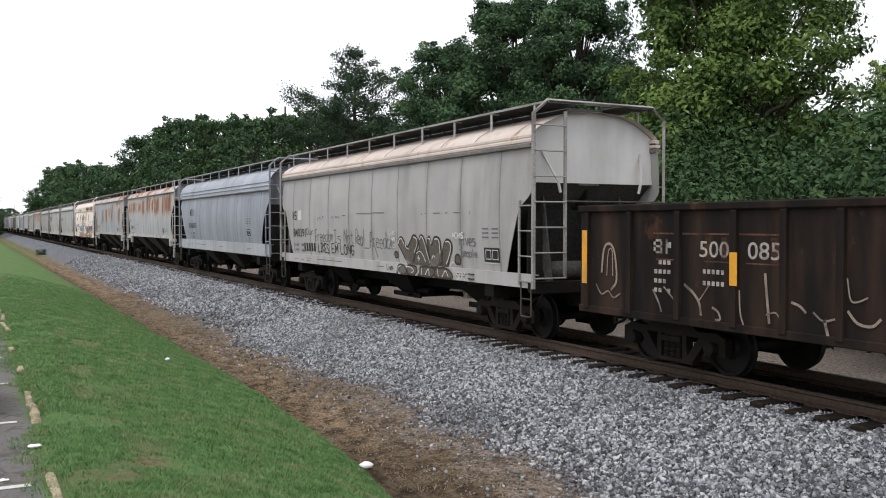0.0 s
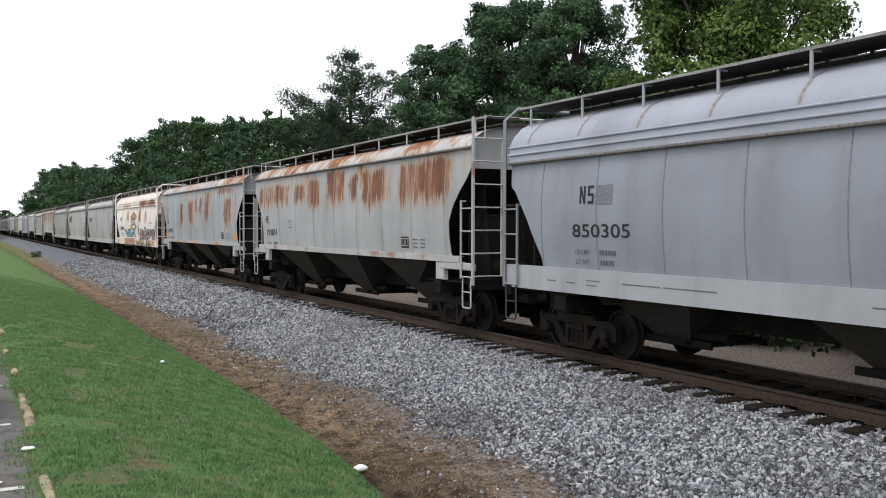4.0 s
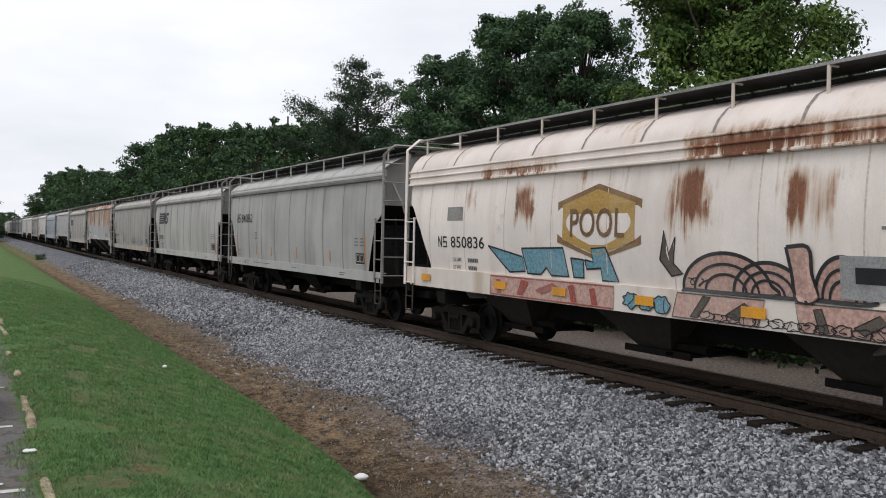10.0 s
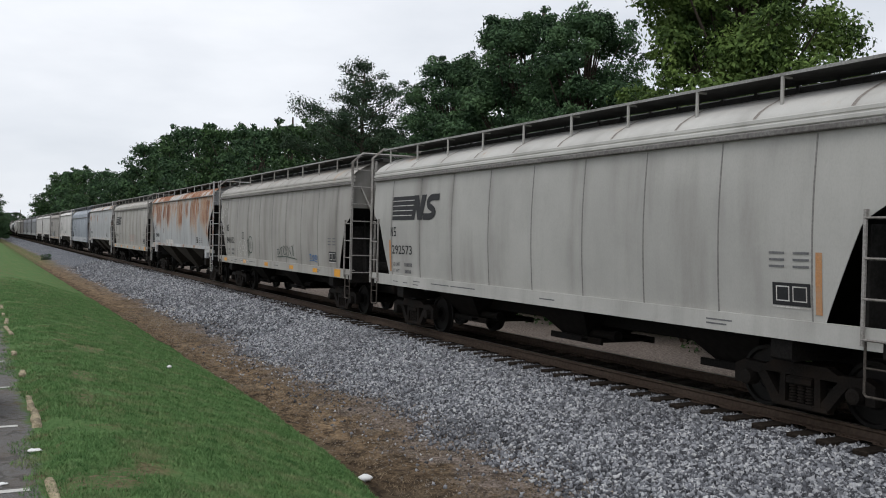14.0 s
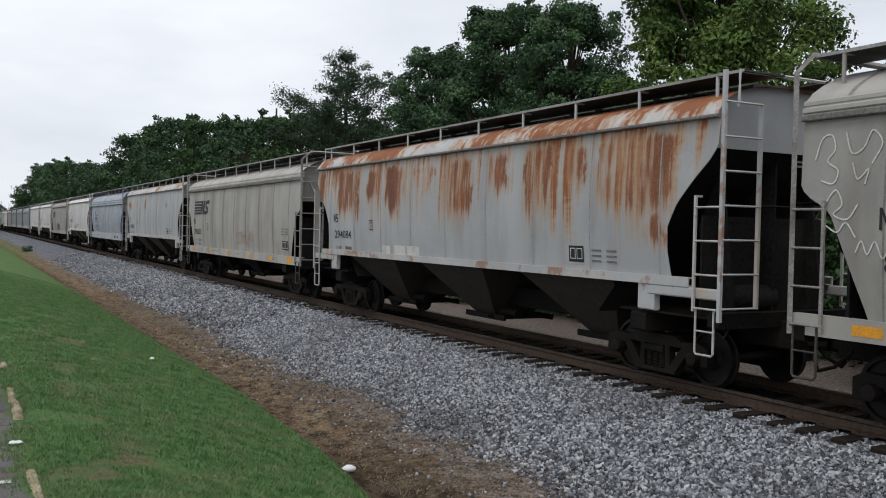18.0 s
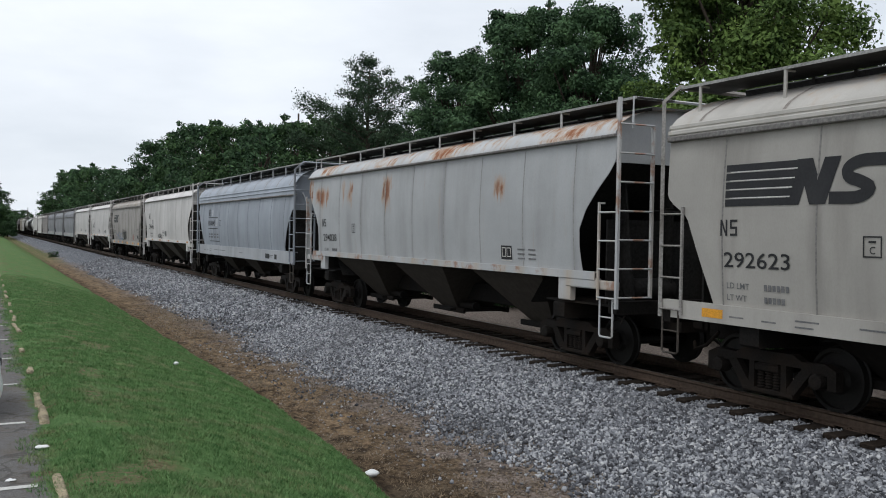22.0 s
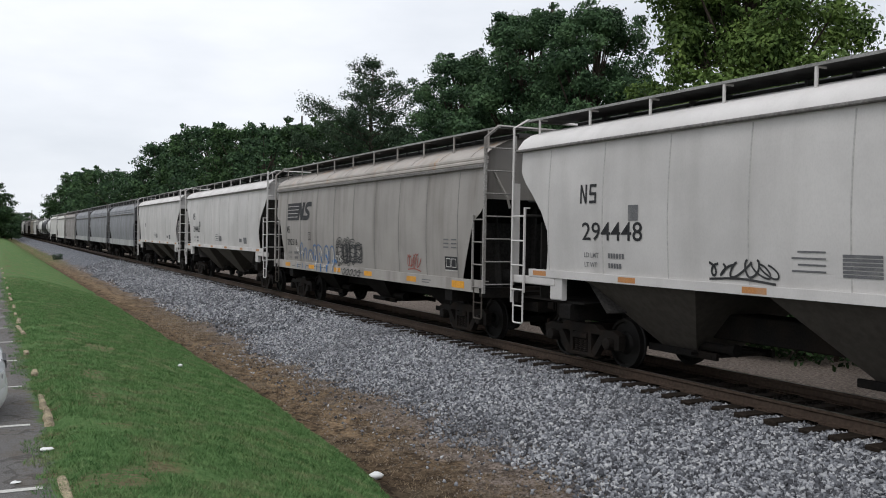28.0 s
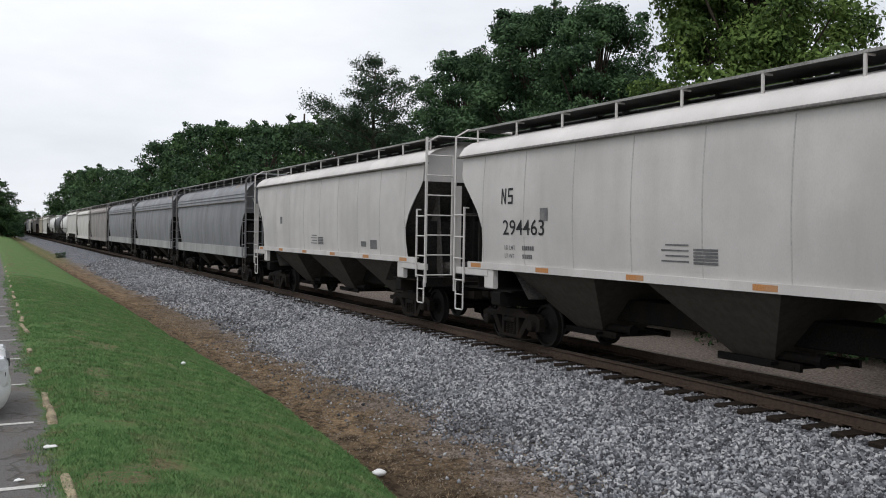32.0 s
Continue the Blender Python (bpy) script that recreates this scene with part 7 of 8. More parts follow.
for start, number, seed in ((263.44, "294463", 16), (281.0, "", 17)):
    c = hopper_car("modern", start, dress("clean_white", NEWER, seed, SLOPE_GREY, 0, 0.0, 0.14, chute=pale_chute, seam=False), "clean off-white smooth-sided covered hopper", seam_mat=PALE_SEAM)
    if number:
        marks(c, "smooth", number, 2.32, 2.30, (1.56, 0.31))
    put("stencil", bars([(hh - 4.0, hh - 3.73, 2.58, 2.83)] + [(hh - 7.88, hh - 7.25 - 0.1 * (i % 2), 1.92 + 0.085 * i, 1.945 + 0.085 * i) for i in range(4)] + [(hh - 8.5, hh - 7.98, 1.90 + 0.05 * i, 1.938 + 0.05 * i) for i in range(5)] + [ (hh - 13.0, hh - 12.5, 1.85, 2.1), (hh - 12.2, hh - 11.8, 1.9, 2.05)], lambda q: -side_x("smooth", q) - 0.008), M_FADED, c)
    reflectors(c, "smooth", (0.95, 3.6, 6.4, 9.2, 12.0, 14.6), M_ORANGE, 0.45, 0.09)


# cars that stay far off
def tank_car(start, mat, label):
    car = tagged(new("tank_car"), label, "tank car", "tank cars of the train")
    g = Geo()
    n = 28
    prof = [(-7.0, 0.15), (-6.95, 0.8), (-6.75, 1.2), (-6.4, 1.42), (-5.9, 1.5), (5.9, 1.5), (6.4, 1.42), (6.75, 1.2), (6.95, 0.8), (7.0, 0.15)]
    g.v = [(r * math.cos(i * math.tau / n), y, 2.75 + r * math.sin(i * math.tau / n)) for y, r in prof for i in range(n)]
    g.f = [(j * n + i, j * n + (i + 1) % n, (j + 1) * n + (i + 1) % n, (j + 1) * n + i) for j in range(len(prof) - 1) for i in range(n)]
    g.f += [tuple(range(n)), tuple(range(len(g.v) - n, len(g.v)))[::-1]]
    put("tank", kept("tank", lambda: g.mesh("tank", True)), mat, car)
    put("dome", kept("dome", lambda: Geo().tube([(0, 0, 4.1), (0, 0, 4.62)], 0.45, 14).mesh("dome")), mat, car)
    put("underframe", kept("tank_frame", lambda: Geo().box(-0.4, 0.4, -8.2, 8.2, 0.8, 1.25, 0.02).box(-1.5, 1.5, -8.2, -6.4, 1.1, 1.25).box(-1.5, 1.5, 6.4, 8.2, 1.1, 1.25).mesh("underframe")), M_STEEL, car)
    for s in (-1, 1):
        put("handrail", kept(("rail", s), lambda: Geo().tube([(s * 1.55, -8, 1.2), (s * 1.55, -8, 2.2), (s * 1.55, 8, 2.2), (s * 1.55, 8, 1.2)], 0.03, 5).mesh("handrail")), M_STEEL, car)
        add_truck(car, s * 6.4, False)
    put("ladder", kept("tank_ladder", lambda: Geo().box(-1.62, -1.58, -0.3, -0.26, 1.2, 3.9).box(-1.62, -1.58, 0.26, 0.3, 1.2, 3.9).box(-1.62, -0.4, -0.6, 0.6, 4.2, 4.25).mesh("ladder")), M_STEEL, car)
    CARS.append((car, start))
    car.matrix_basis = Matrix.Translation((TRACK_X, start, 0))


def gondola_car(start, length, mat, ribs, label, top=2.75):
    car = tagged(new("gondola_car"), label, "gondola car", "gondola cars of the train")
    e = length / 2
    for s in (-1, 1):
        put("side_wall", Geo().box(s * 1.50, s * 1.54, -e, e, 0.84, top - 0.02).mesh("side_wall"), mat, car)
        put("top_chord", Geo().box(s * 1.46, s * 1.60, -e - 0.02, e + 0.02, top - 0.10, top + 0.02, 0.02).mesh("top_chord"), mat, car)
        put("side_sill", Geo().box(s * 1.47, s * 1.58, -e, e, 0.80, 0.92, 0.01).mesh("side_sill"), mat, car)
        put("end_wall", Geo().box(-1.5, 1.5, s * e - 0.05, s * e, 0.9, top).mesh("end_wall"), mat, car)
        for y in ribs:
            put("rib", kept(("rib", s, top), lambda: Geo().box(s * 1.54, s * 1.60, -0.055, 0.055, 0.86, top - 0.1, 0.015).mesh("rib")), mat, car, at=Matrix.Translation((0, y, 0)))
        put("coupler", kept("coupler", coupler), M_TRUCK, car, at=pose(0, s * e, 0, 0, 0, 0 if s < 0 else 180))
        add_truck(car, s * (e - 1.9), True)
    put("floor", Geo().box(-1.5, 1.5, -e, e, 1.0, 1.06).mesh("gondola_floor"), mat, car)
    put("center_sill", Geo().box(-0.33, 0.33, -e, e, 0.6, 1.0, 0.02).mesh("center_sill"), M_STEEL, car)
    CARS.append((car, start))
    car.matrix_basis = Matrix.Translation((TRACK_X, start, 0))
    return car


dark_gon = car_paint("gondola_black", (0.0150, 0.0128, 0.0120), 20, 0.8, dirt=(0.062, 0.038, 0.028), spec=0.05, rough=0.75, blotch=0.16)
gon = gondola_car(4.93, 15.96, dark_gon, [12.69 - 4.93 - y for y in (0, 1.13, 2.26, 3.40, 4.28, 5.16, 6.04, 6.92, 7.80, 8.68, 9.56, 10.44, 11.58, 12.72, 13.86, 15.0)], "weathered black ribbed gondola with rust and faded white stencils", 2.63)


def gon_bars(rows, mat, name, label=""):
    return put(name, bars(rows, lambda q: -1.5425 if name == "red_patch" else -1.5465), mat, gon, label)


WORN_WHITE = plain("worn_white", (0.42, 0.38, 0.34), 0.7, 0, 0.5, 11, (0.03, 0.024, 0.02), 0.9, 0)


def gon_letters(text, y, z, width, height, name, label):
    v, f = lettering(text, width, height)
    g = Geo()
    g.v = [(-1.5465, y - 4.93 - a, z + b) for a, b in v]
    g.f = f
    put(name, g.mesh(name), WORN_WHITE, gon, label)


gon_letters("500", 9.99, 1.84, 0.58, 0.24, "car_number", "faded white stencilled number 500")
gon_letters("085", 9.06, 1.84, 0.57, 0.24, "car_number", "faded white stencilled number 085")
RUST_LINE = plain("red_oxide", (0.13, 0.065, 0.040), 0.7, 0, 0.5, 7, (0.02, 0.015, 0.013), 1.0, 0)
gon_bars([(10.55 - 4.93, 11.01 - 4.93, 2.17, 2.195), (9.42 - 4.93, 10.36 - 4.93, 2.17, 2.195), (8.50 - 4.93, 9.22 - 4.93, 2.17, 2.195), (9.42 - 4.93, 9.9 - 4.93, 1.77, 1.79), (8.50 - 4.93, 9.1 - 4.93, 1.77, 1.79), (10.55 - 4.93, 10.95 - 4.93, 1.77, 1.79)], RUST_LINE, "red_patch", "worn rust-brown lines round the number")
gon_bars([(8.47 - 4.93, 8.66 - 4.93, 1.80, 2.14), (9.45 - 4.93, 9.56 - 4.93, 1.82, 2.14)], plain("red_wash", (0.060, 0.026, 0.021), 0.75, 0, 0.4, 3, (0.02, 0.015, 0.013), 0.7, 0), "red_patch", "worn red-brown paint under the number")
gon_bars([(10.95 - 4.93, 11.0 - 4.93, 1.87, 2.09), (10.80 - 4.93, 10.84 - 4.93, 1.90, 2.06), (10.80 - 4.93, 11.0 - 4.93, 1.87, 1.905), (10.80 - 4.93, 11.0 - 4.93, 1.965, 1.995), (10.82 - 4.93, 11.0 - 4.93, 2.055, 2.09), (10.68 - 4.93, 10.72 - 4.93, 1.87, 2.09), (10.60 - 4.93, 10.68 - 4.93, 1.96, 2.05)], WORN_WHITE, "owner_mark")
gon_bars([(10.98 - 4.93 - 0.07 - 0.10 * q, 10.98 - 4.93 - 0.10 * q, 1.70 - 0.145 * i, 1.765 - 0.145 * i) for i in range(4) for q in range(4) if (i + q) % 5] + [(9.92 - 4.93 - 0.06 - 0.09 * q, 9.92 - 4.93 - 0.09 * q, 1.60 - 0.17 * i, 1.665 - 0.17 * i) for i in range(2) for q in range(5)], WORN_WHITE, "stencil", "faded white stencil figures")
for y, za, zb in ((9.27 - 4.93, 1.46, 1.93), (12.72 - 4.93, 1.30, 2.22)):
    put("reflector", Geo().box(-1.608, -1.602, y - 0.07, y + 0.07, za, zb).mesh("reflector"), M_YELLOW, gon, "orange reflector strip")
CHALK = plain("chalk_graffiti", (0.30, 0.24, 0.20), 0.7, 0, 0.4, 9, (0.06, 0.045, 0.038), 0.9, 0)
drips = [[(12.45, 1.30), (12.30, 1.14), (12.12, 1.20), (11.98, 1.10), (11.80, 1.18)], [(12.30, 1.50), (12.24, 1.90), (12.10, 2.0), (11.96, 1.86), (11.90, 1.40), (12.05, 1.22)], [(12.16, 1.46), (12.12, 1.86), (12.02, 1.88), (12.0, 1.46)], [(11.0, 1.30), (10.86, 1.10), (10.80, 0.96)],
         [(10.75, 1.36), (10.60, 1.24), (10.50, 1.16)], [(10.30, 1.42), (10.10, 1.30), (9.98, 1.16), (9.94, 0.98)], [(10.0, 1.18), (9.86, 1.34), (9.78, 1.44)], [(9.72, 1.12), (9.60, 1.06), (9.56, 0.96), (9.66, 0.94)], [(9.20, 1.40), (9.18, 1.10), (9.12, 0.92)], [(8.74, 1.66), (8.70, 1.30), (8.66, 0.98)],
         [(8.72, 1.10), (8.56, 1.14), (8.48, 1.06)], [(8.30, 1.30), (8.16, 1.26), (8.06, 1.18)], [(7.95, 1.20), (7.80, 1.10), (7.62, 1.14)], [(7.78, 1.12), (7.74, 0.98), (7.72, 0.90)], [(7.45, 1.66), (7.40, 1.40), (7.30, 1.38), (7.16, 1.44)], [(7.44, 1.26), (7.30, 1.12), (7.10, 1.10), (6.98, 1.20)], [(6.3, 1.4), (6.1, 1.15), (5.8, 1.2)], [(5.2, 1.7), (5.15, 1.3), (4.9, 1.1)]]
first_drip = None
for i, line in enumerate(drips):
    me = ribbon(smooth_line([(y - 4.93, z) for y, z in line], 4), (0.028, 0.045, 0.022, 0.036)[i % 4], lambda q: -1.545, 0.012).mesh("graffiti")
    ob = put("stroke" if first_drip else "graffiti", me, CHALK, first_drip or gon, "" if first_drip else "worn white sprayed strokes and drips")
    first_drip = first_drip or ob

TANK_WHITE = plain("tank_white", (0.66, 0.65, 0.63), 0.45, 0, 0.1, 1.5, (0.25, 0.2, 0.16), 0.35)
TANK_BLACK = plain("tank_black", (0.03, 0.03, 0.032), 0.45, 0, 0.2, 1.5, (0.1, 0.08, 0.07), 0.35)
far_looks = {
    "slate": dress("slate", (0.225, 0.23, 0.245), 21, SLOPE_SHADED, 0, 0.1, 0.3, sill_col=(0.36, 0.36, 0.355)),
    "taupe": dress("taupe", (0.30, 0.275, 0.265), 22, SLOPE_SHADED, 0, 0.1, 0.4),
    "white": dress("white_far", (0.62, 0.60, 0.57), 23, SLOPE_GREY, 0.1, 0.1, 0.25),
    "beige": dress("beige_far", (0.45, 0.40, 0.33), 24, SLOPE_SHADED, 0, 0.2, 0.4),
}
place = 298.35
order = [("plated", "slate"), ("plated", "slate"), ("plated", "slate"), ("ribbed", "taupe"), ("ribbed", "white"), ("modern", "white"), "tank_white", "tank_black", "tank_white", ("ribbed", "white"), ("ribbed", "beige"), "gondola", ("ribbed", "taupe"), "tank_black",
         ("smooth", "white"), ("plated", "slate"), "gondola", "tank_black", ("ribbed", "beige"), ("plated", "slate"), "gondola", "gondola", ("ribbed", "taupe"), ("plated", "slate"), "tank_black", ("ribbed", "beige"), "gondola", ("plated", "slate")]
FAR_LABEL = {"slate": "slate grey round-sided covered hopper", "taupe": "grey-brown ribbed covered hopper", "white": "dull white ribbed covered hopper", "beige": "beige ribbed covered hopper"}
for i, what in enumerate(order):
    if what == "gondola":
        gondola_car(place, 15.7, dark_gon, [-7 + 2 * q for q in range(8)], "dark weathered ribbed steel gondola", 2.6)
    elif isinstance(what, str):
        tank_car(place, TANK_WHITE if what == "tank_white" else TANK_BLACK, "dull white tank car with handrails" if what == "tank_white" else "dirty black tank car with handrails")
    else:
        hopper_car(what[0], place, far_looks[what[1]], FAR_LABEL[what[1]], seams=i < 4, full=i < 3)
    place += 17.12


# ---- woods ----
def leaf_mat(name, dark, light, tip):
    m, n, l, b = base_mat(name, 0.6, 0, 0.12)
    g = n.new("ShaderNodeNewGeometry")
    oi = n.new("ShaderNodeObjectInfo")
    # clump-sized tone paints shaded hollows and lit tops into the leaf colour
    tone = noise_node(n, l, 0.8, g.outputs["Position"], detail=3)
    c = mixed(n, l, math_node(n, l, "ADD", math_node(n, l, "MULTIPLY", g.outputs["Random Per Island"], 0.45), span(n, l, tone, 0.36, 0.62, 0, 0.5)), dark, light)
    c = mixed(n, l, span(n, l, tone, 0.52, 0.74, 0, 0.7), c, tip)
    c = mixed(n, l, math_node(n, l, "MULTIPLY", oi.outputs["Random"], 0.35), c, dark)
    l.new(c, b.inputs["Base Color"])
    b.inputs["Subsurface Weight"].default_value = 0.0
    tr = n.new("ShaderNodeBsdfTranslucent")
    l.new(c, tr.inputs["Color"])
    mx = n.new("ShaderNodeMixShader")
    mx.inputs[0].default_value = 0.12
    l.new(b.outputs[0], mx.inputs[1])
    l.new(tr.outputs[0], mx.inputs[2])
    l.new(mx.outputs[0], n["Material Output"].inputs["Surface"])
    return m


M_BARK = plain("bark", (0.085, 0.068, 0.055), 0.9, 0, 0.4, 5, (0.03, 0.025, 0.02), 0.5, 0.6)
LEAF_DARK = leaf_mat("leaf_dark", (0.011, 0.027, 0.015), (0.112, 0.200, 0.090), (0.150, 0.245, 0.104))
LEAF_MID = leaf_mat("leaf_mid", (0.010, 0.025, 0.011), (0.085, 0.155, 0.058), (0.120, 0.195, 0.070))
LEAF_LIGHT = leaf_mat("leaf_light", (0.024, 0.050, 0.014), (0.215, 0.320, 0.082), (0.285, 0.380, 0.098))
LEAF_PINE = leaf_mat("pine_needles", (0.022, 0.042, 0.024), (0.085, 0.130, 0.070), (0.095, 0.140, 0.074))


def leaves(centres, radii, per, size, seed, flat=0.75, stray=0.2):
    """Leaf blades spread through a set of clumps, denser towards their skins."""
    rng = np.random.default_rng(seed)
    out = []
    for c, r in zip(centres, radii):
        k = max(8, int(per * r * r))
        d = rng.normal(size=(k, 3))
        d /= np.linalg.norm(d, axis=1)[:, None]
        rad = r * rng.uniform(0.45, 1.0, k) ** 0.6 * (1 + stray * rng.normal(size=k))
        out.append(np.asarray(c) + d * rad[:, None] * np.array([1, 1, flat]))
    p = np.concatenate(out)
    k = len(p)
    away = np.concatenate([(q - np.asarray(c)) / r for q, c, r in zip(out, centres, radii)])
    nrm = 0.55 * rng.normal(size=(k, 3)) + 0.9 * away + np.array([0, 0, 0.35])
    nrm /= np.linalg.norm(nrm, axis=1)[:, None]
    u = np.cross(nrm, rng.normal(size=(k, 3)))
    u /= np.linalg.norm(u, axis=1)[:, None]
    w = np.cross(nrm, u)
    s = size * rng.uniform(0.6, 1.35, k)[:, None]
    v = np.stack([p - u * s, p + w * s * 0.5 + nrm * s * 0.12, p + u * s, p - w * s * 0.5 + nrm * s * 0.12], 1).reshape(-1, 3)
    return mesh_np("crown", v, np.arange(4 * k).reshape(k, 4))


def broadleaf(height, radius, seed, clumps=46, per=190, size=0.15, low=0.25, lean=0.0, clump=1.0):
    """Meshes of a broadleaf tree that stands at the origin: trunk with limbs, and crown."""
    r = random.Random(seed)
    tr = 0.022 * height
    g = Geo()
    top = Vector((lean * height * 0.3, 0, height * 0.72))
    trunk = [Vector((0, 0, -0.3)), Vector((0.05 * tr, 0, height * 0.2)), Vector((lean * height * 0.1 + r.uniform(-0.2, 0.2), r.uniform(-0.2, 0.2), height * 0.45)), top]
    g.tube(trunk, [tr * 1.25, tr, tr * 0.7, tr * 0.25], 9)
    cs, rs = [], []
    for i in range(clumps):
        a = r.uniform(0, math.tau)
        t = r.uniform(0, 1)
        z = height * (low + (0.97 - low) * t)
        env = radius * (0.86 + 0.52 * noise.noise((math.cos(a) * 1.3 + seed, math.sin(a) * 1.3, t * 2.6))) * (0.55 + 0.55 * math.sin(math.pi * min(1, 0.22 + 0.72 * t)) - 0.30 * t * t)
        q = env * math.sqrt(r.uniform(0.12, 1.0))
        rr = clump * radius * r.uniform(0.16, 0.34) * (1.1 - 0.35 * t)
        c = Vector((q * math.cos(a) + lean * z * 0.3, q * math.sin(a), min(z, height - rr * 0.7)))
        cs.append(c)
        rs.append(rr)
        if i % 2 == 0:
            s = trunk[1].lerp(top, max(0.0, min(0.95, (c.z / height - 0.28) * 1.3)))
            mid = s.lerp(c, 0.5) + Vector((0, 0, -0.06 * height * r.random()))
            g.tube([s, mid, c], [tr * 0.34, tr * 0.2, tr * 0.06], 5, False)
    # loose sprigs that break the outline
    for i in range(clumps // 2):
        c, q = r.choice(list(zip(cs[:clumps], rs[:clumps])))
        out = Vector((c.x - lean * c.z * 0.3, c.y, (c.z - height * 0.5) * 0.6)).normalized()
        cs.append(c + out * q * r.uniform(0.7, 1.05) + Vector((0, 0, r.uniform(-0.1, 0.2) * q)))
        rs.append(q * r.uniform(0.28, 0.5))
    return g.mesh("trunk", True), leaves(cs, rs, per, size, seed, 0.58)


def pine_tree(height, seed):
    """A pine with whorls of level boughs that get shorter towards the top, each bough with drooping needle clumps."""
    r = random.Random(seed)
    g = Geo().tube([(0, 0, -0.3), (0.1, 0, height * 0.4), (0.0, 0.1, height * 0.75), (0.1, 0, height * 0.98)], [0.24, 0.2, 0.12, 0.03], 8)
    cs, rs = [], []
    whorls = 15
    for i in range(whorls):
        t = i / (whorls - 1)
        z = height * (0.22 + 0.755 * t)
        reach = height * (0.37 * (1 - t) ** 0.55 + 0.03)
        for q in range(7 if t < 0.8 else 5):
            a = (q + r.uniform(-0.3, 0.3)) * math.tau / 7 + i * 2.4
            length = reach * r.uniform(0.45, 1.2)
            root = Vector((0.05, 0.03, z + r.uniform(-0.3, 0.3)))
            tip = root + Vector((length * math.cos(a), length * math.sin(a), length * r.uniform(0.10, 0.45)))
            g.tube([root, root.lerp(tip, 0.5) + Vector((0, 0, -0.06 * length)), tip], [0.05, 0.035, 0.015], 4, False)
            m = max(3, int(length / 0.42))
            for j in range(m):
                f = 0.42 + 0.62 * (j + r.random()) / m
                side = 0.34 * length * (1.05 - f)
                cs.append(root.lerp(tip, f) + Vector((r.uniform(-side, side), r.uniform(-side, side), r.uniform(-0.02, 0.22))))
                rs.append(r.uniform(0.30, 0.68))
    cs.append(Vector((0.1, 0, height * 0.985)))
    rs.append(0.25)
    return g.mesh("trunk", True), leaves(cs, rs, 300, 0.085, seed, 0.70, 0.40)


def plant(kind, meshes, x, y, mat, label, turn=0.0, size=1.0, high=1.0, group="trees behind the track"):
    t = tagged(new(kind), label, "tree" if kind != "bush" else "bush", group)
    if meshes[0]:
        put("trunk" if kind == "tree" else "stem", meshes[0], M_BARK, t)
    put("crown", meshes[1], mat, t)
    t.scale = (size, size, size * high)
    t.location = (x, y, ground_z(x, y))
    t.rotation_euler = (0, 0, turn)
    return t


def bush_mesh(w, h, seed, per=230, size=0.13, n=22):
    r = random.Random(seed)
    cs = [Vector((r.uniform(-w, w), r.uniform(-w, w) * 0.8, h * r.uniform(0.08, 0.86))) for _ in range(n)]
    rs = [h * r.uniform(0.2, 0.34) for _ in cs]
    g = Geo()
    for c in cs[::3]:
        g.tube([(c.x * 0.3, c.y * 0.3, -0.2), (c.x * 0.6, c.y * 0.6, c.z * 0.5), c], [0.06, 0.045, 0.015], 5, False)
    return g.mesh("stems"), leaves(cs, rs, per, size, seed, 0.85)


BIG = [broadleaf(15.0, 4.7, 3, 250, 760, 0.095, 0.05, clump=0.78), broadleaf(13.8, 4.5, 8, 230, 800, 0.090, 0.04, clump=0.76), broadleaf(14.2, 3.1, 12, 130, 800, 0.090, 0.04, clump=0.80)]
MID = [broadleaf(12, 4.4, 21, 66, 170, 0.18, 0.06), broadleaf(12, 4.0, 22, 62, 170, 0.18, 0.04), broadleaf(12, 5.0, 23, 74, 150, 0.18, 0.06), broadleaf(12, 4.3, 24, 64, 170, 0.18, 0.05)]
BUSH = [bush_mesh(2.6, 4.2, 31, 480, 0.085), bush_mesh(2.2, 3.4, 32, 520, 0.08), bush_mesh(3.0, 5.0, 33, 460, 0.085, 26)]
PINE = pine_tree(15.6, 5)
OAK_L, DARK_L, FAR_L = "large leafy tree with light green crown", "dense dark green broadleaf tree", "dark green tree of the distant wood"
plant("tree", BIG[0], 24.9, 24.7, LEAF_LIGHT, OAK_L, 0.4, 1.07)
plant("tree", BIG[0], 26.0, 17.2, LEAF_LIGHT, OAK_L, 2.0, 0.60)
plant("tree", BIG[1], 25.7, 41.0, LEAF_DARK, DARK_L, 0.0, 1.12, 0.95)
plant("tree", BIG[1], 26.4, 36.3, LEAF_DARK, DARK_L, 2.1, 0.96, 1.06)
plant("tree", BIG[1], 25.5, 48.4, LEAF_DARK, DARK_L, 3.0, 1.0)
plant("tree", BIG[2], 29.0, 54.0, LEAF_DARK, DARK_L, 4.0, 0.8)
plant("tree", PINE, 24.5, 60.3, LEAF_PINE, "tall thin pine with open branches", 0.0, 0.98)
rw = random.Random(9)
for x, y, m, s in ((19.5, 20.5, 2, 1.0), (19.0, 15.5, 0, 1.05), (18.8, 26.0, 1, 1.0), (20.5, 30.5, 2, 0.9), (19.5, 11.0, 2, 1.1), (21.0, 36.0, 0, 0.9), (20.8, 41.5, 1, 1.0), (21.5, 47.5, 2, 0.9), (21.5, 54, 0, 0.95), (22, 61, 2, 0.9), (22.0, 69, 0, 1.1), (22.5, 78, 2, 1.0), (23, 23, 2, 1.25), (23.5, 14.0, 2, 1.3), (22.5, 29, 0, 1.4), (24, 9, 2, 1.3)):
    plant("bush", BUSH[m], x, y, LEAF_MID if m != 1 else LEAF_DARK, "dense green undergrowth at the wood's edge", rw.uniform(0, 6), s, group="bushes behind the track")
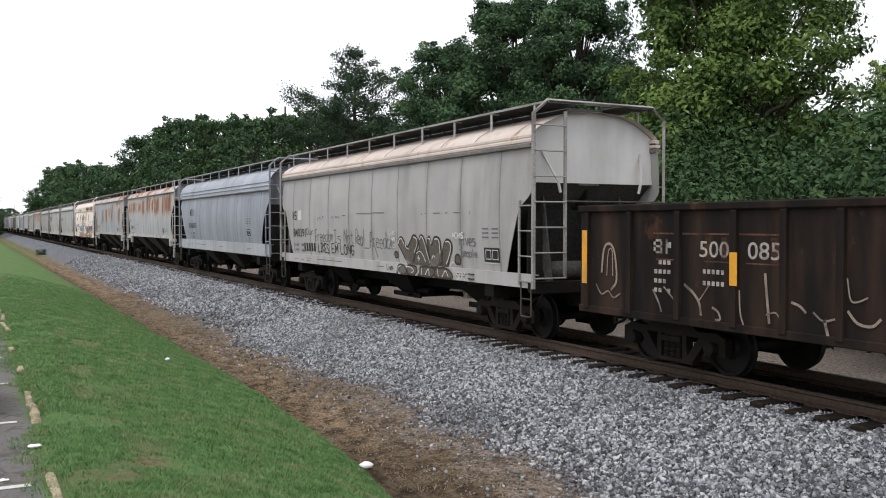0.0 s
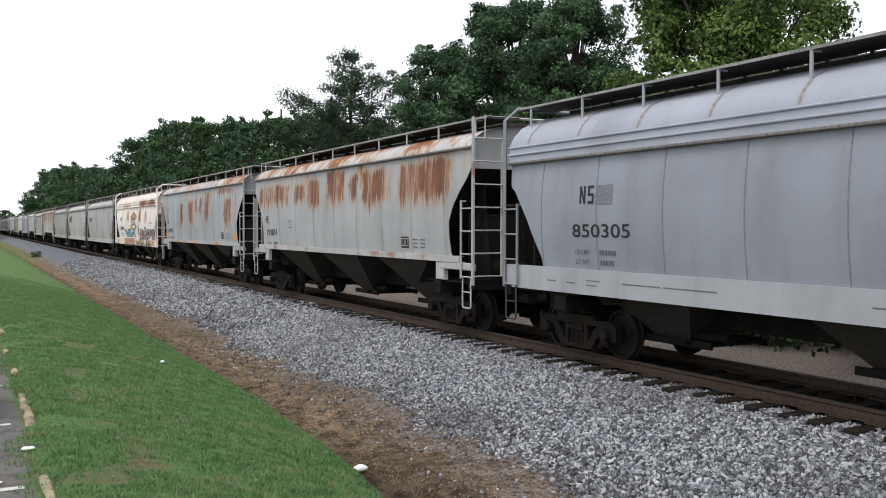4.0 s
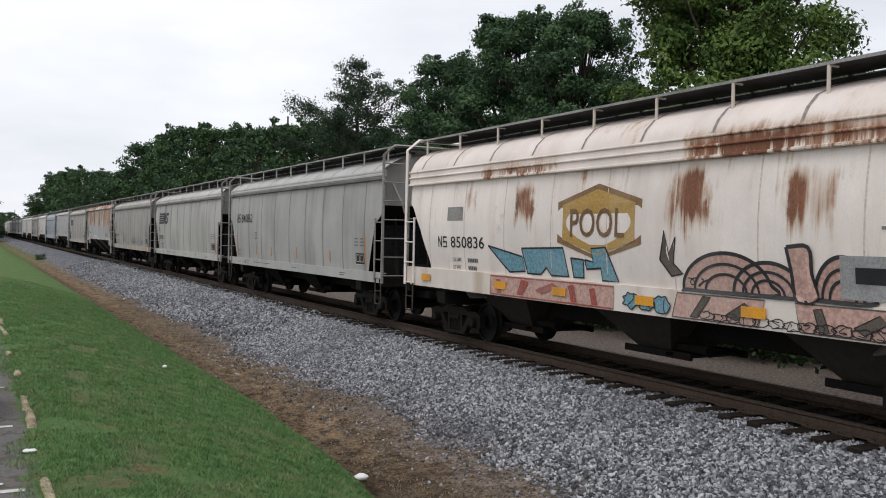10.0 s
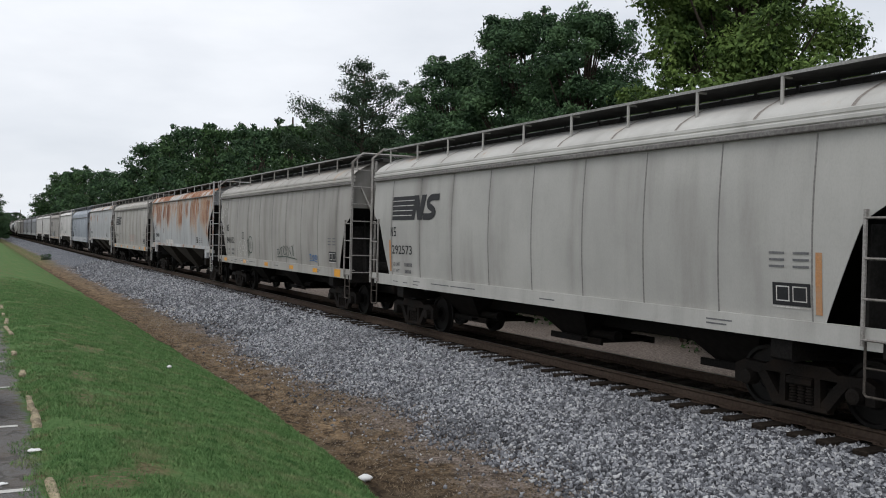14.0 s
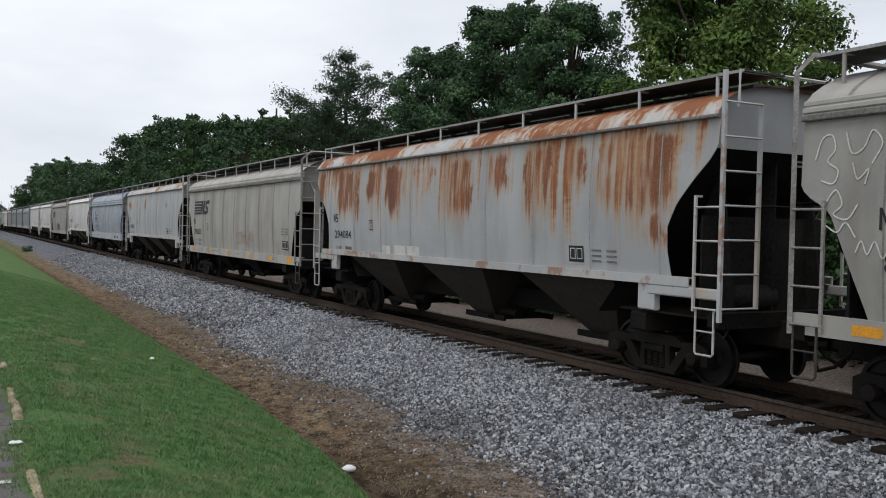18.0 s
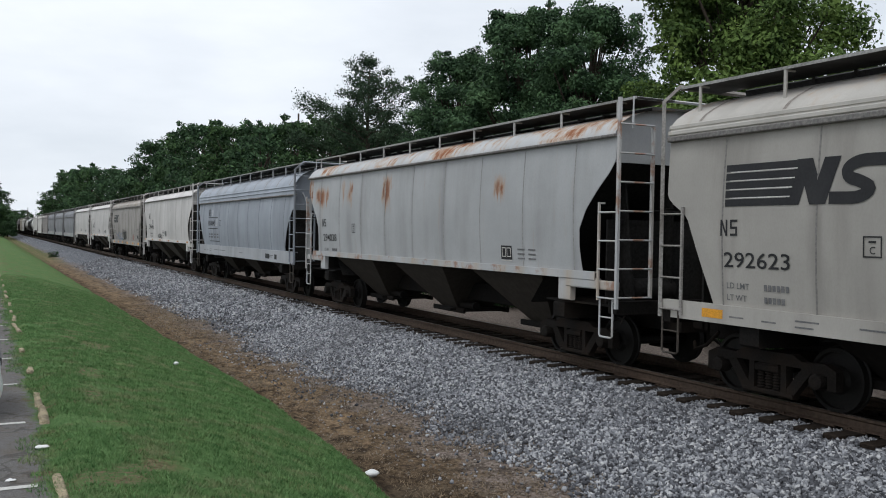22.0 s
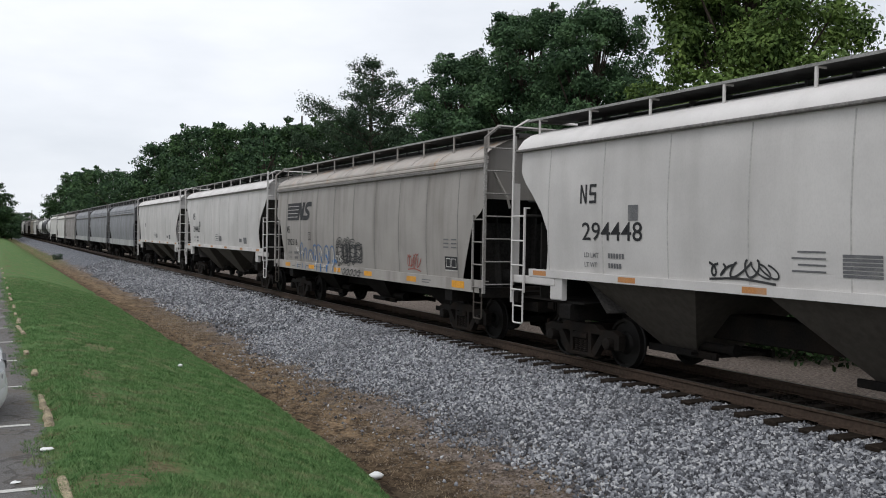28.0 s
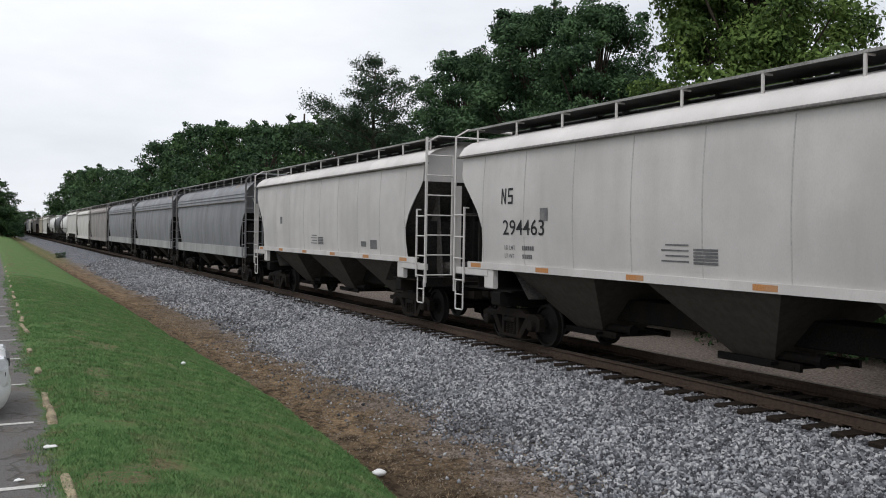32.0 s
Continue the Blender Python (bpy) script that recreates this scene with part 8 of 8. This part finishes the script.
# the wood along the track: x, y, height
wood = [(25, 70, 11.2), (27.5, 64, 10.4), (28, 75, 11.5), (26, 82, 12.2), (25.5, 92, 13.0), (29, 99, 13.5), (26, 105, 14.0), (26, 117, 15.0), (27, 128, 16.4), (25.5, 138, 16.2), (24.5, 148, 15.6), (28, 157, 15.5), (24, 160, 12.5), (23, 172, 12.6), (21.5, 184, 13.4), (20.5, 196, 14.0), (19.8, 208, 14.8), (19.3, 222, 15.2), (18.9, 236, 15.4), (18.4, 250, 14.6), (18.2, 264, 13.0), (18.1, 280, 11.0), (18.4, 296, 9.5), (19, 315, 9), (21, 340, 9), (22, 370, 9.5), (24, 400, 10),
        (33, 30, 9.0), (34, 42, 12.0), (33, 54, 11.5), (34, 66, 11), (34, 84, 12), (34, 110, 13.5), (34, 140, 15), (30, 20, 8.2), (31, 12, 8.4), (33, 5, 9), (32, 175, 13)]
for i, (x, y, hgt) in enumerate(wood):
    s = hgt / 12 * (1.08 if y > 60 else 1.0)
    plant("tree", MID[i % 4], x, y, LEAF_DARK if i % 3 else LEAF_MID, FAR_L if y > 100 else DARK_L, rw.uniform(0, 6.2), s)
# woods across the line and at the far end
for i, (x, y, hgt) in enumerate([(0.5, 246, 14.6), (-3.5, 246, 15.4), (3.5, 275, 9.0), (6.0, 300, 8.0), (7.5, 330, 8.5), (-9, 250, 14), (-15, 240, 13), (-22, 255, 14), (-1.0, 262, 12), (-30, 235, 14), (-38, 260, 15), (2.0, 300, 8.5), (-4, 330, 9), (5, 420, 9), (0, 460, 10), (8, 560, 10), (3, 640, 11), (16, 760, 12), (28, 700, 12), (10, 800, 12), (22, 820, 13), (34, 640, 12), (30, 520, 11), (26, 450, 10), (-2, 252, 14), (-6, 262, 15), (1.0, 256, 11.5), (2.2, 268, 10), (-3, 236, 12.5), (4.0, 288, 9.5), (5.0, 315, 9.5), (5.0, 345, 10), (5.2, 380, 10.5), (5.0, 410, 11), (4.6, 450, 12), (5.0, 500, 12), (4.8, 560, 13), (5.2, 620, 13), (5.0, 700, 14), (5.5, 780, 14), (17.5, 480, 11), (17.5, 560, 12), (17, 640, 13)]):
    plant("tree", MID[(i + 1) % 4], x, y, LEAF_DARK if i % 2 else LEAF_MID, FAR_L, rw.uniform(0, 6.2), hgt / 12, group="trees at the far end of the line")


# ---- poles ----
def utility_pole(x, y, height, label):
    p = tagged(new("utility_pole"), label, "utility pole", "utility poles")
    put("pole", Geo().tube([(0, 0, -0.5), (0, 0, height)], [0.16, 0.10], 10).mesh("pole"), M_BARK, p)
    put("pole_cap", Geo().tube([(0, 0, height), (0, 0, height + 0.05)], [0.11, 0.06], 10).mesh("pole_cap"), M_STEEL, p)
    p.location = (x, y, ground_z(x, y))


# ---- car park beside the verge ----
M_LINE = plain("road_paint", (0.55, 0.54, 0.51), 0.8, 0, 0.2, 7, (0.22, 0.21, 0.2), 0.45)
M_KERB = plain("kerb_yellow", (0.38, 0.32, 0.215), 0.9, 0, 0.45, 9, (0.11, 0.092, 0.068), 1.0, 0.6)
for i in range(-1, 9):
    y = 8.37 + 2.76 * i
    tagged(put("parking_line", Geo().box(-4.6, 0.43, y - 0.045, y + 0.045, 0.104, 0.108).mesh("parking_line"), M_LINE), "worn white painted parking line on asphalt", "parking line", "parking lines", kind="structure")
kr = random.Random(3)
kerb = tagged(new("kerb"), "broken kerb of old concrete with worn yellow paint", "kerb", kind="structure")
KERB = [(7.25, 1.45), (10.95, 0.95), (12.0, 1.1), (14.75, 0.6), (17.3, 0.5), (20.6, 1.9), (23.0, 1.4), (25.2, 0.7), (27.5, 1.2), (30.4, 1.5), (33.0, 0.8), (36.2, 1.3), (40.0, 1.5), (44.0, 1.2), (48.5, 1.5), (54.0, 1.5)]
for y, ln in KERB:
    hgt = kr.uniform(0.075, 0.105)
    g = Geo().prism_y([(-0.05, -0.1), (0.05, -0.1), (0.042, hgt - 0.02), (0.022, hgt), (-0.026, hgt), (-0.046, hgt - 0.02)], -ln / 2, -ln / 4)
    n6 = 6
    ring = g.v[:n6]
    g = Geo()
    cuts = [-0.5, -0.46, -0.25, 0.0, 0.24, 0.45, 0.5]
    for s in cuts:
        low = 0.6 if abs(s) == 0.5 else 1.0
        g.v += [(x + kr.uniform(-0.014, 0.014), s * ln + kr.uniform(-0.03, 0.03), z * (low if z > 0 else 1) + kr.uniform(-0.008, 0.008)) for x, _, z in ring]
    g.f = [(j * n6 + i, j * n6 + (i + 1) % n6, (j + 1) * n6 + (i + 1) % n6, (j + 1) * n6 + i) for j in range(6) for i in range(n6)] + [tuple(range(n6))[::-1], tuple(range(6 * n6, 7 * n6))]
    put("kerb_stone", g.mesh("kerb_stone"), M_KERB, kerb, at=pose(0.625 + kr.uniform(-0.02, 0.02), y + ln / 2, 0.04, 0, 0, kr.uniform(-2.5, 2.5)))


def parked_car(x_front, y_mid, label):
    """A saloon car parked nose to the kerb; its nose points to +x."""
    car = tagged(new("parked_car"), label, "car")
    white = plain("car_white", (0.74, 0.75, 0.76), 0.25, 0, 0.04, 3, (0.5, 0.5, 0.5), 0.15, 0)
    glass = plain("car_glass", (0.02, 0.025, 0.03), 0.05, 0, 0.1, 3, (0.03, 0.03, 0.03), 0.1, 0)
    rubber = plain("tyre_rubber", (0.025, 0.025, 0.026), 0.8)
    trim_ = plain("bumper_trim", (0.05, 0.05, 0.052), 0.6)
    # plan half-widths and heights along the length, from nose to tail
    st = [(0.0, 0.52, 0.34, 0.62), (-0.05, 0.66, 0.26, 0.70), (-0.18, 0.78, 0.22, 0.76), (-0.5, 0.87, 0.20, 0.84), (-1.15, 0.90, 0.20, 0.94), (-2.0, 0.90, 0.20, 0.98), (-3.4, 0.90, 0.20, 1.0), (-4.1, 0.86, 0.22, 0.98), (-4.45, 0.74, 0.28, 0.92), (-4.55, 0.62, 0.36, 0.80)]
    g = Geo()
    n = 14
    for x, w, z0, z1 in st:
        for i in range(n):
            a = i * math.tau / n + 0.11
            cx, cz = math.cos(a), math.sin(a)
            px = math.copysign(abs(cx) ** 0.38, cx) * w
            pz = (z0 + z1) / 2 + math.copysign(abs(cz) ** 0.42, cz) * (z1 - z0) / 2
            g.v.append((x, px, pz))
    m = len(st)
    g.f = [(j * n + i, (j + 1) * n + i, (j + 1) * n + (i + 1) % n, j * n + (i + 1) % n) for j in range(m - 1) for i in range(n)] + [tuple(range(n)), tuple(range((m - 1) * n, m * n))[::-1]]
    put("body", g.mesh("body", True), white, car)
    roof = [(-1.35, 0.93), (-2.05, 1.38), (-2.5, 1.44), (-3.3, 1.42), (-4.0, 1.0)]
    g = Geo()
    for x, z in roof:
        g.v += [(x, -0.80 + 0.22 * (z > 1.1), z), (x, 0.80 - 0.22 * (z > 1.1), z), (x, 0.84, 0.92), (x, -0.84, 0.92)]
    for j in range(4):
        g.f += [(4 * j + i, 4 * j + (i + 1) % 4, 4 * j + 4 + (i + 1) % 4, 4 * j + 4 + i) for i in range(4)]
    put("cabin_glass", g.mesh("cabin_glass"), glass, car)
    put("roof_panel", Geo().box(-3.4, -2.1, -0.58, 0.58, 1.40, 1.46, 0.03).mesh("roof_panel"), white, car)
    # bumper: bowed in plan, bulging in section, with rounded corners
    def nose(u, v):
        y = (2 * u - 1) * 0.84
        bow = 0.035 - 0.20 * abs(2 * u - 1) ** 3.5
        return (bow - 0.07 * (2 * v - 1) ** 2, y, 0.10 + 0.40 * v)
    put("front_bumper", Geo().grid(nose, 24, 8).mesh("front_bumper", True), white, car)
    # dark strip added for the shadow between bumper top and bonnet
    put("bumper_shade", Geo().prism_x([(-0.62, 0.485), (0.62, 0.485), (0.62, 0.53), (-0.62, 0.53)], -0.10, -0.03).mesh("bumper_shade"), trim_, car)
    put("grille", Geo().box(-0.04, 0.015, -0.34, 0.34, 0.56, 0.66, 0.01).mesh("grille"), trim_, car)
    for s in (-1, 1):
        put("headlight", Geo().box(-0.22, -0.02, s * 0.45, s * 0.74, 0.57, 0.70, 0.03).mesh("headlight"), plain("lamp_glass", (0.5, 0.52, 0.54), 0.1, 0, 0.1, 4, (0.3, 0.3, 0.3), 0.2, 0), car)
    for x in (-0.85, -3.5):
        for s in (-1, 1):
            ty = Geo().tube([(x, s * 0.70, 0.31), (x, s * 0.91, 0.31)], 0.31, 20)
            wheel = put("wheel", ty.mesh("wheel"), rubber, car)
            put("rim", Geo().tube([(x, s * 0.90, 0.31), (x, s * 0.925, 0.31)], 0.19, 14).mesh("rim"), plain("rim_grey", (0.4, 0.4, 0.41), 0.35, 0.7), wheel)
    car.location = (x_front, y_mid, 0.104)


parked_car(0.18, 12.12, "white saloon car parked nose-in on worn asphalt")


# ---- litter ----
def scrap(x, y, z, sx, sy, sz, seed, label, mat):
    r = random.Random(seed)
    g = Geo()
    n, m = 9, 5
    for j in range(m):
        t = j / (m - 1)
        for i in range(n):
            a = i * math.tau / n
            q = math.sin(math.pi * (0.12 + 0.76 * t)) * r.uniform(0.85, 1.12)
            g.v.append((sx * q * math.cos(a), sy * q * math.sin(a), sz * t + r.uniform(-0.006, 0.006)))
    g.f = [(j * n + i, j * n + (i + 1) % n, (j + 1) * n + (i + 1) % n, (j + 1) * n + i) for j in range(m - 1) for i in range(n)] + [tuple(range(n))[::-1], tuple(range((m - 1) * n, m * n))]
    ob = tagged(put("litter", g.mesh("litter", True), mat), label, "litter", "scraps of litter")
    ob.location = (x, y, z)


M_PAPER = plain("white_foam", (0.80, 0.80, 0.79), 0.6, 0, 0.05, 8, (0.6, 0.58, 0.55), 0.3)
scrap(4.81, 11.47, ground_z(4.81, 11.47) + 0.0, 0.11, 0.075, 0.10, 1, "crumpled white foam cup in the ditch", M_PAPER)
scrap(3.4, 18.2, ground_z(3.4, 18.2) + 0.02, 0.05, 0.04, 0.06, 2, "small white paper scrap on the grass", M_PAPER)
scrap(0.53, 9.75, 0.10, 0.07, 0.05, 0.04, 3, "crushed white paper on the asphalt edge", M_PAPER)
scrap(0.22, 8.62, 0.10, 0.045, 0.03, 0.018, 4, "crushed white paper on the asphalt", M_PAPER)
utility_pole(32, 99.9, 16.2, "weathered wooden utility pole above the trees")
utility_pole(32, 48.4, 17.7, "weathered wooden utility pole above the trees")
plant("bush", BUSH[1], 6.7, 107, LEAF_DARK, "small dark bush beside the ditch", 0.0, 0.19, group="bushes beside the ditch")
utility_pole(14.0, 366, 9.9, "wooden utility pole near the far end of the line")


# ---- running of the train ----
def motions():
    times = [float(t) for t in range(33)]
    for car, start in CARS:
        walk(car, [(t, pose(TRACK_X, start - run(t), 0)) for t in times])
    # all wheels turn alike: one is keyed, the others take its action
    first = WHEELSETS[0]
    walk(first, [(i / 15, pose(0, 0, 0, math.degrees(run(i / 15) / WHEEL_R) % 360, 0, 0)) for i in range(481)])
    data = first.animation_data
    for w in WHEELSETS[1:]:
        w.rotation_mode = "QUATERNION"
        w.animation_data_create()
        w.animation_data.action = data.action
        w.animation_data.action_slot = data.action_slot


motions()
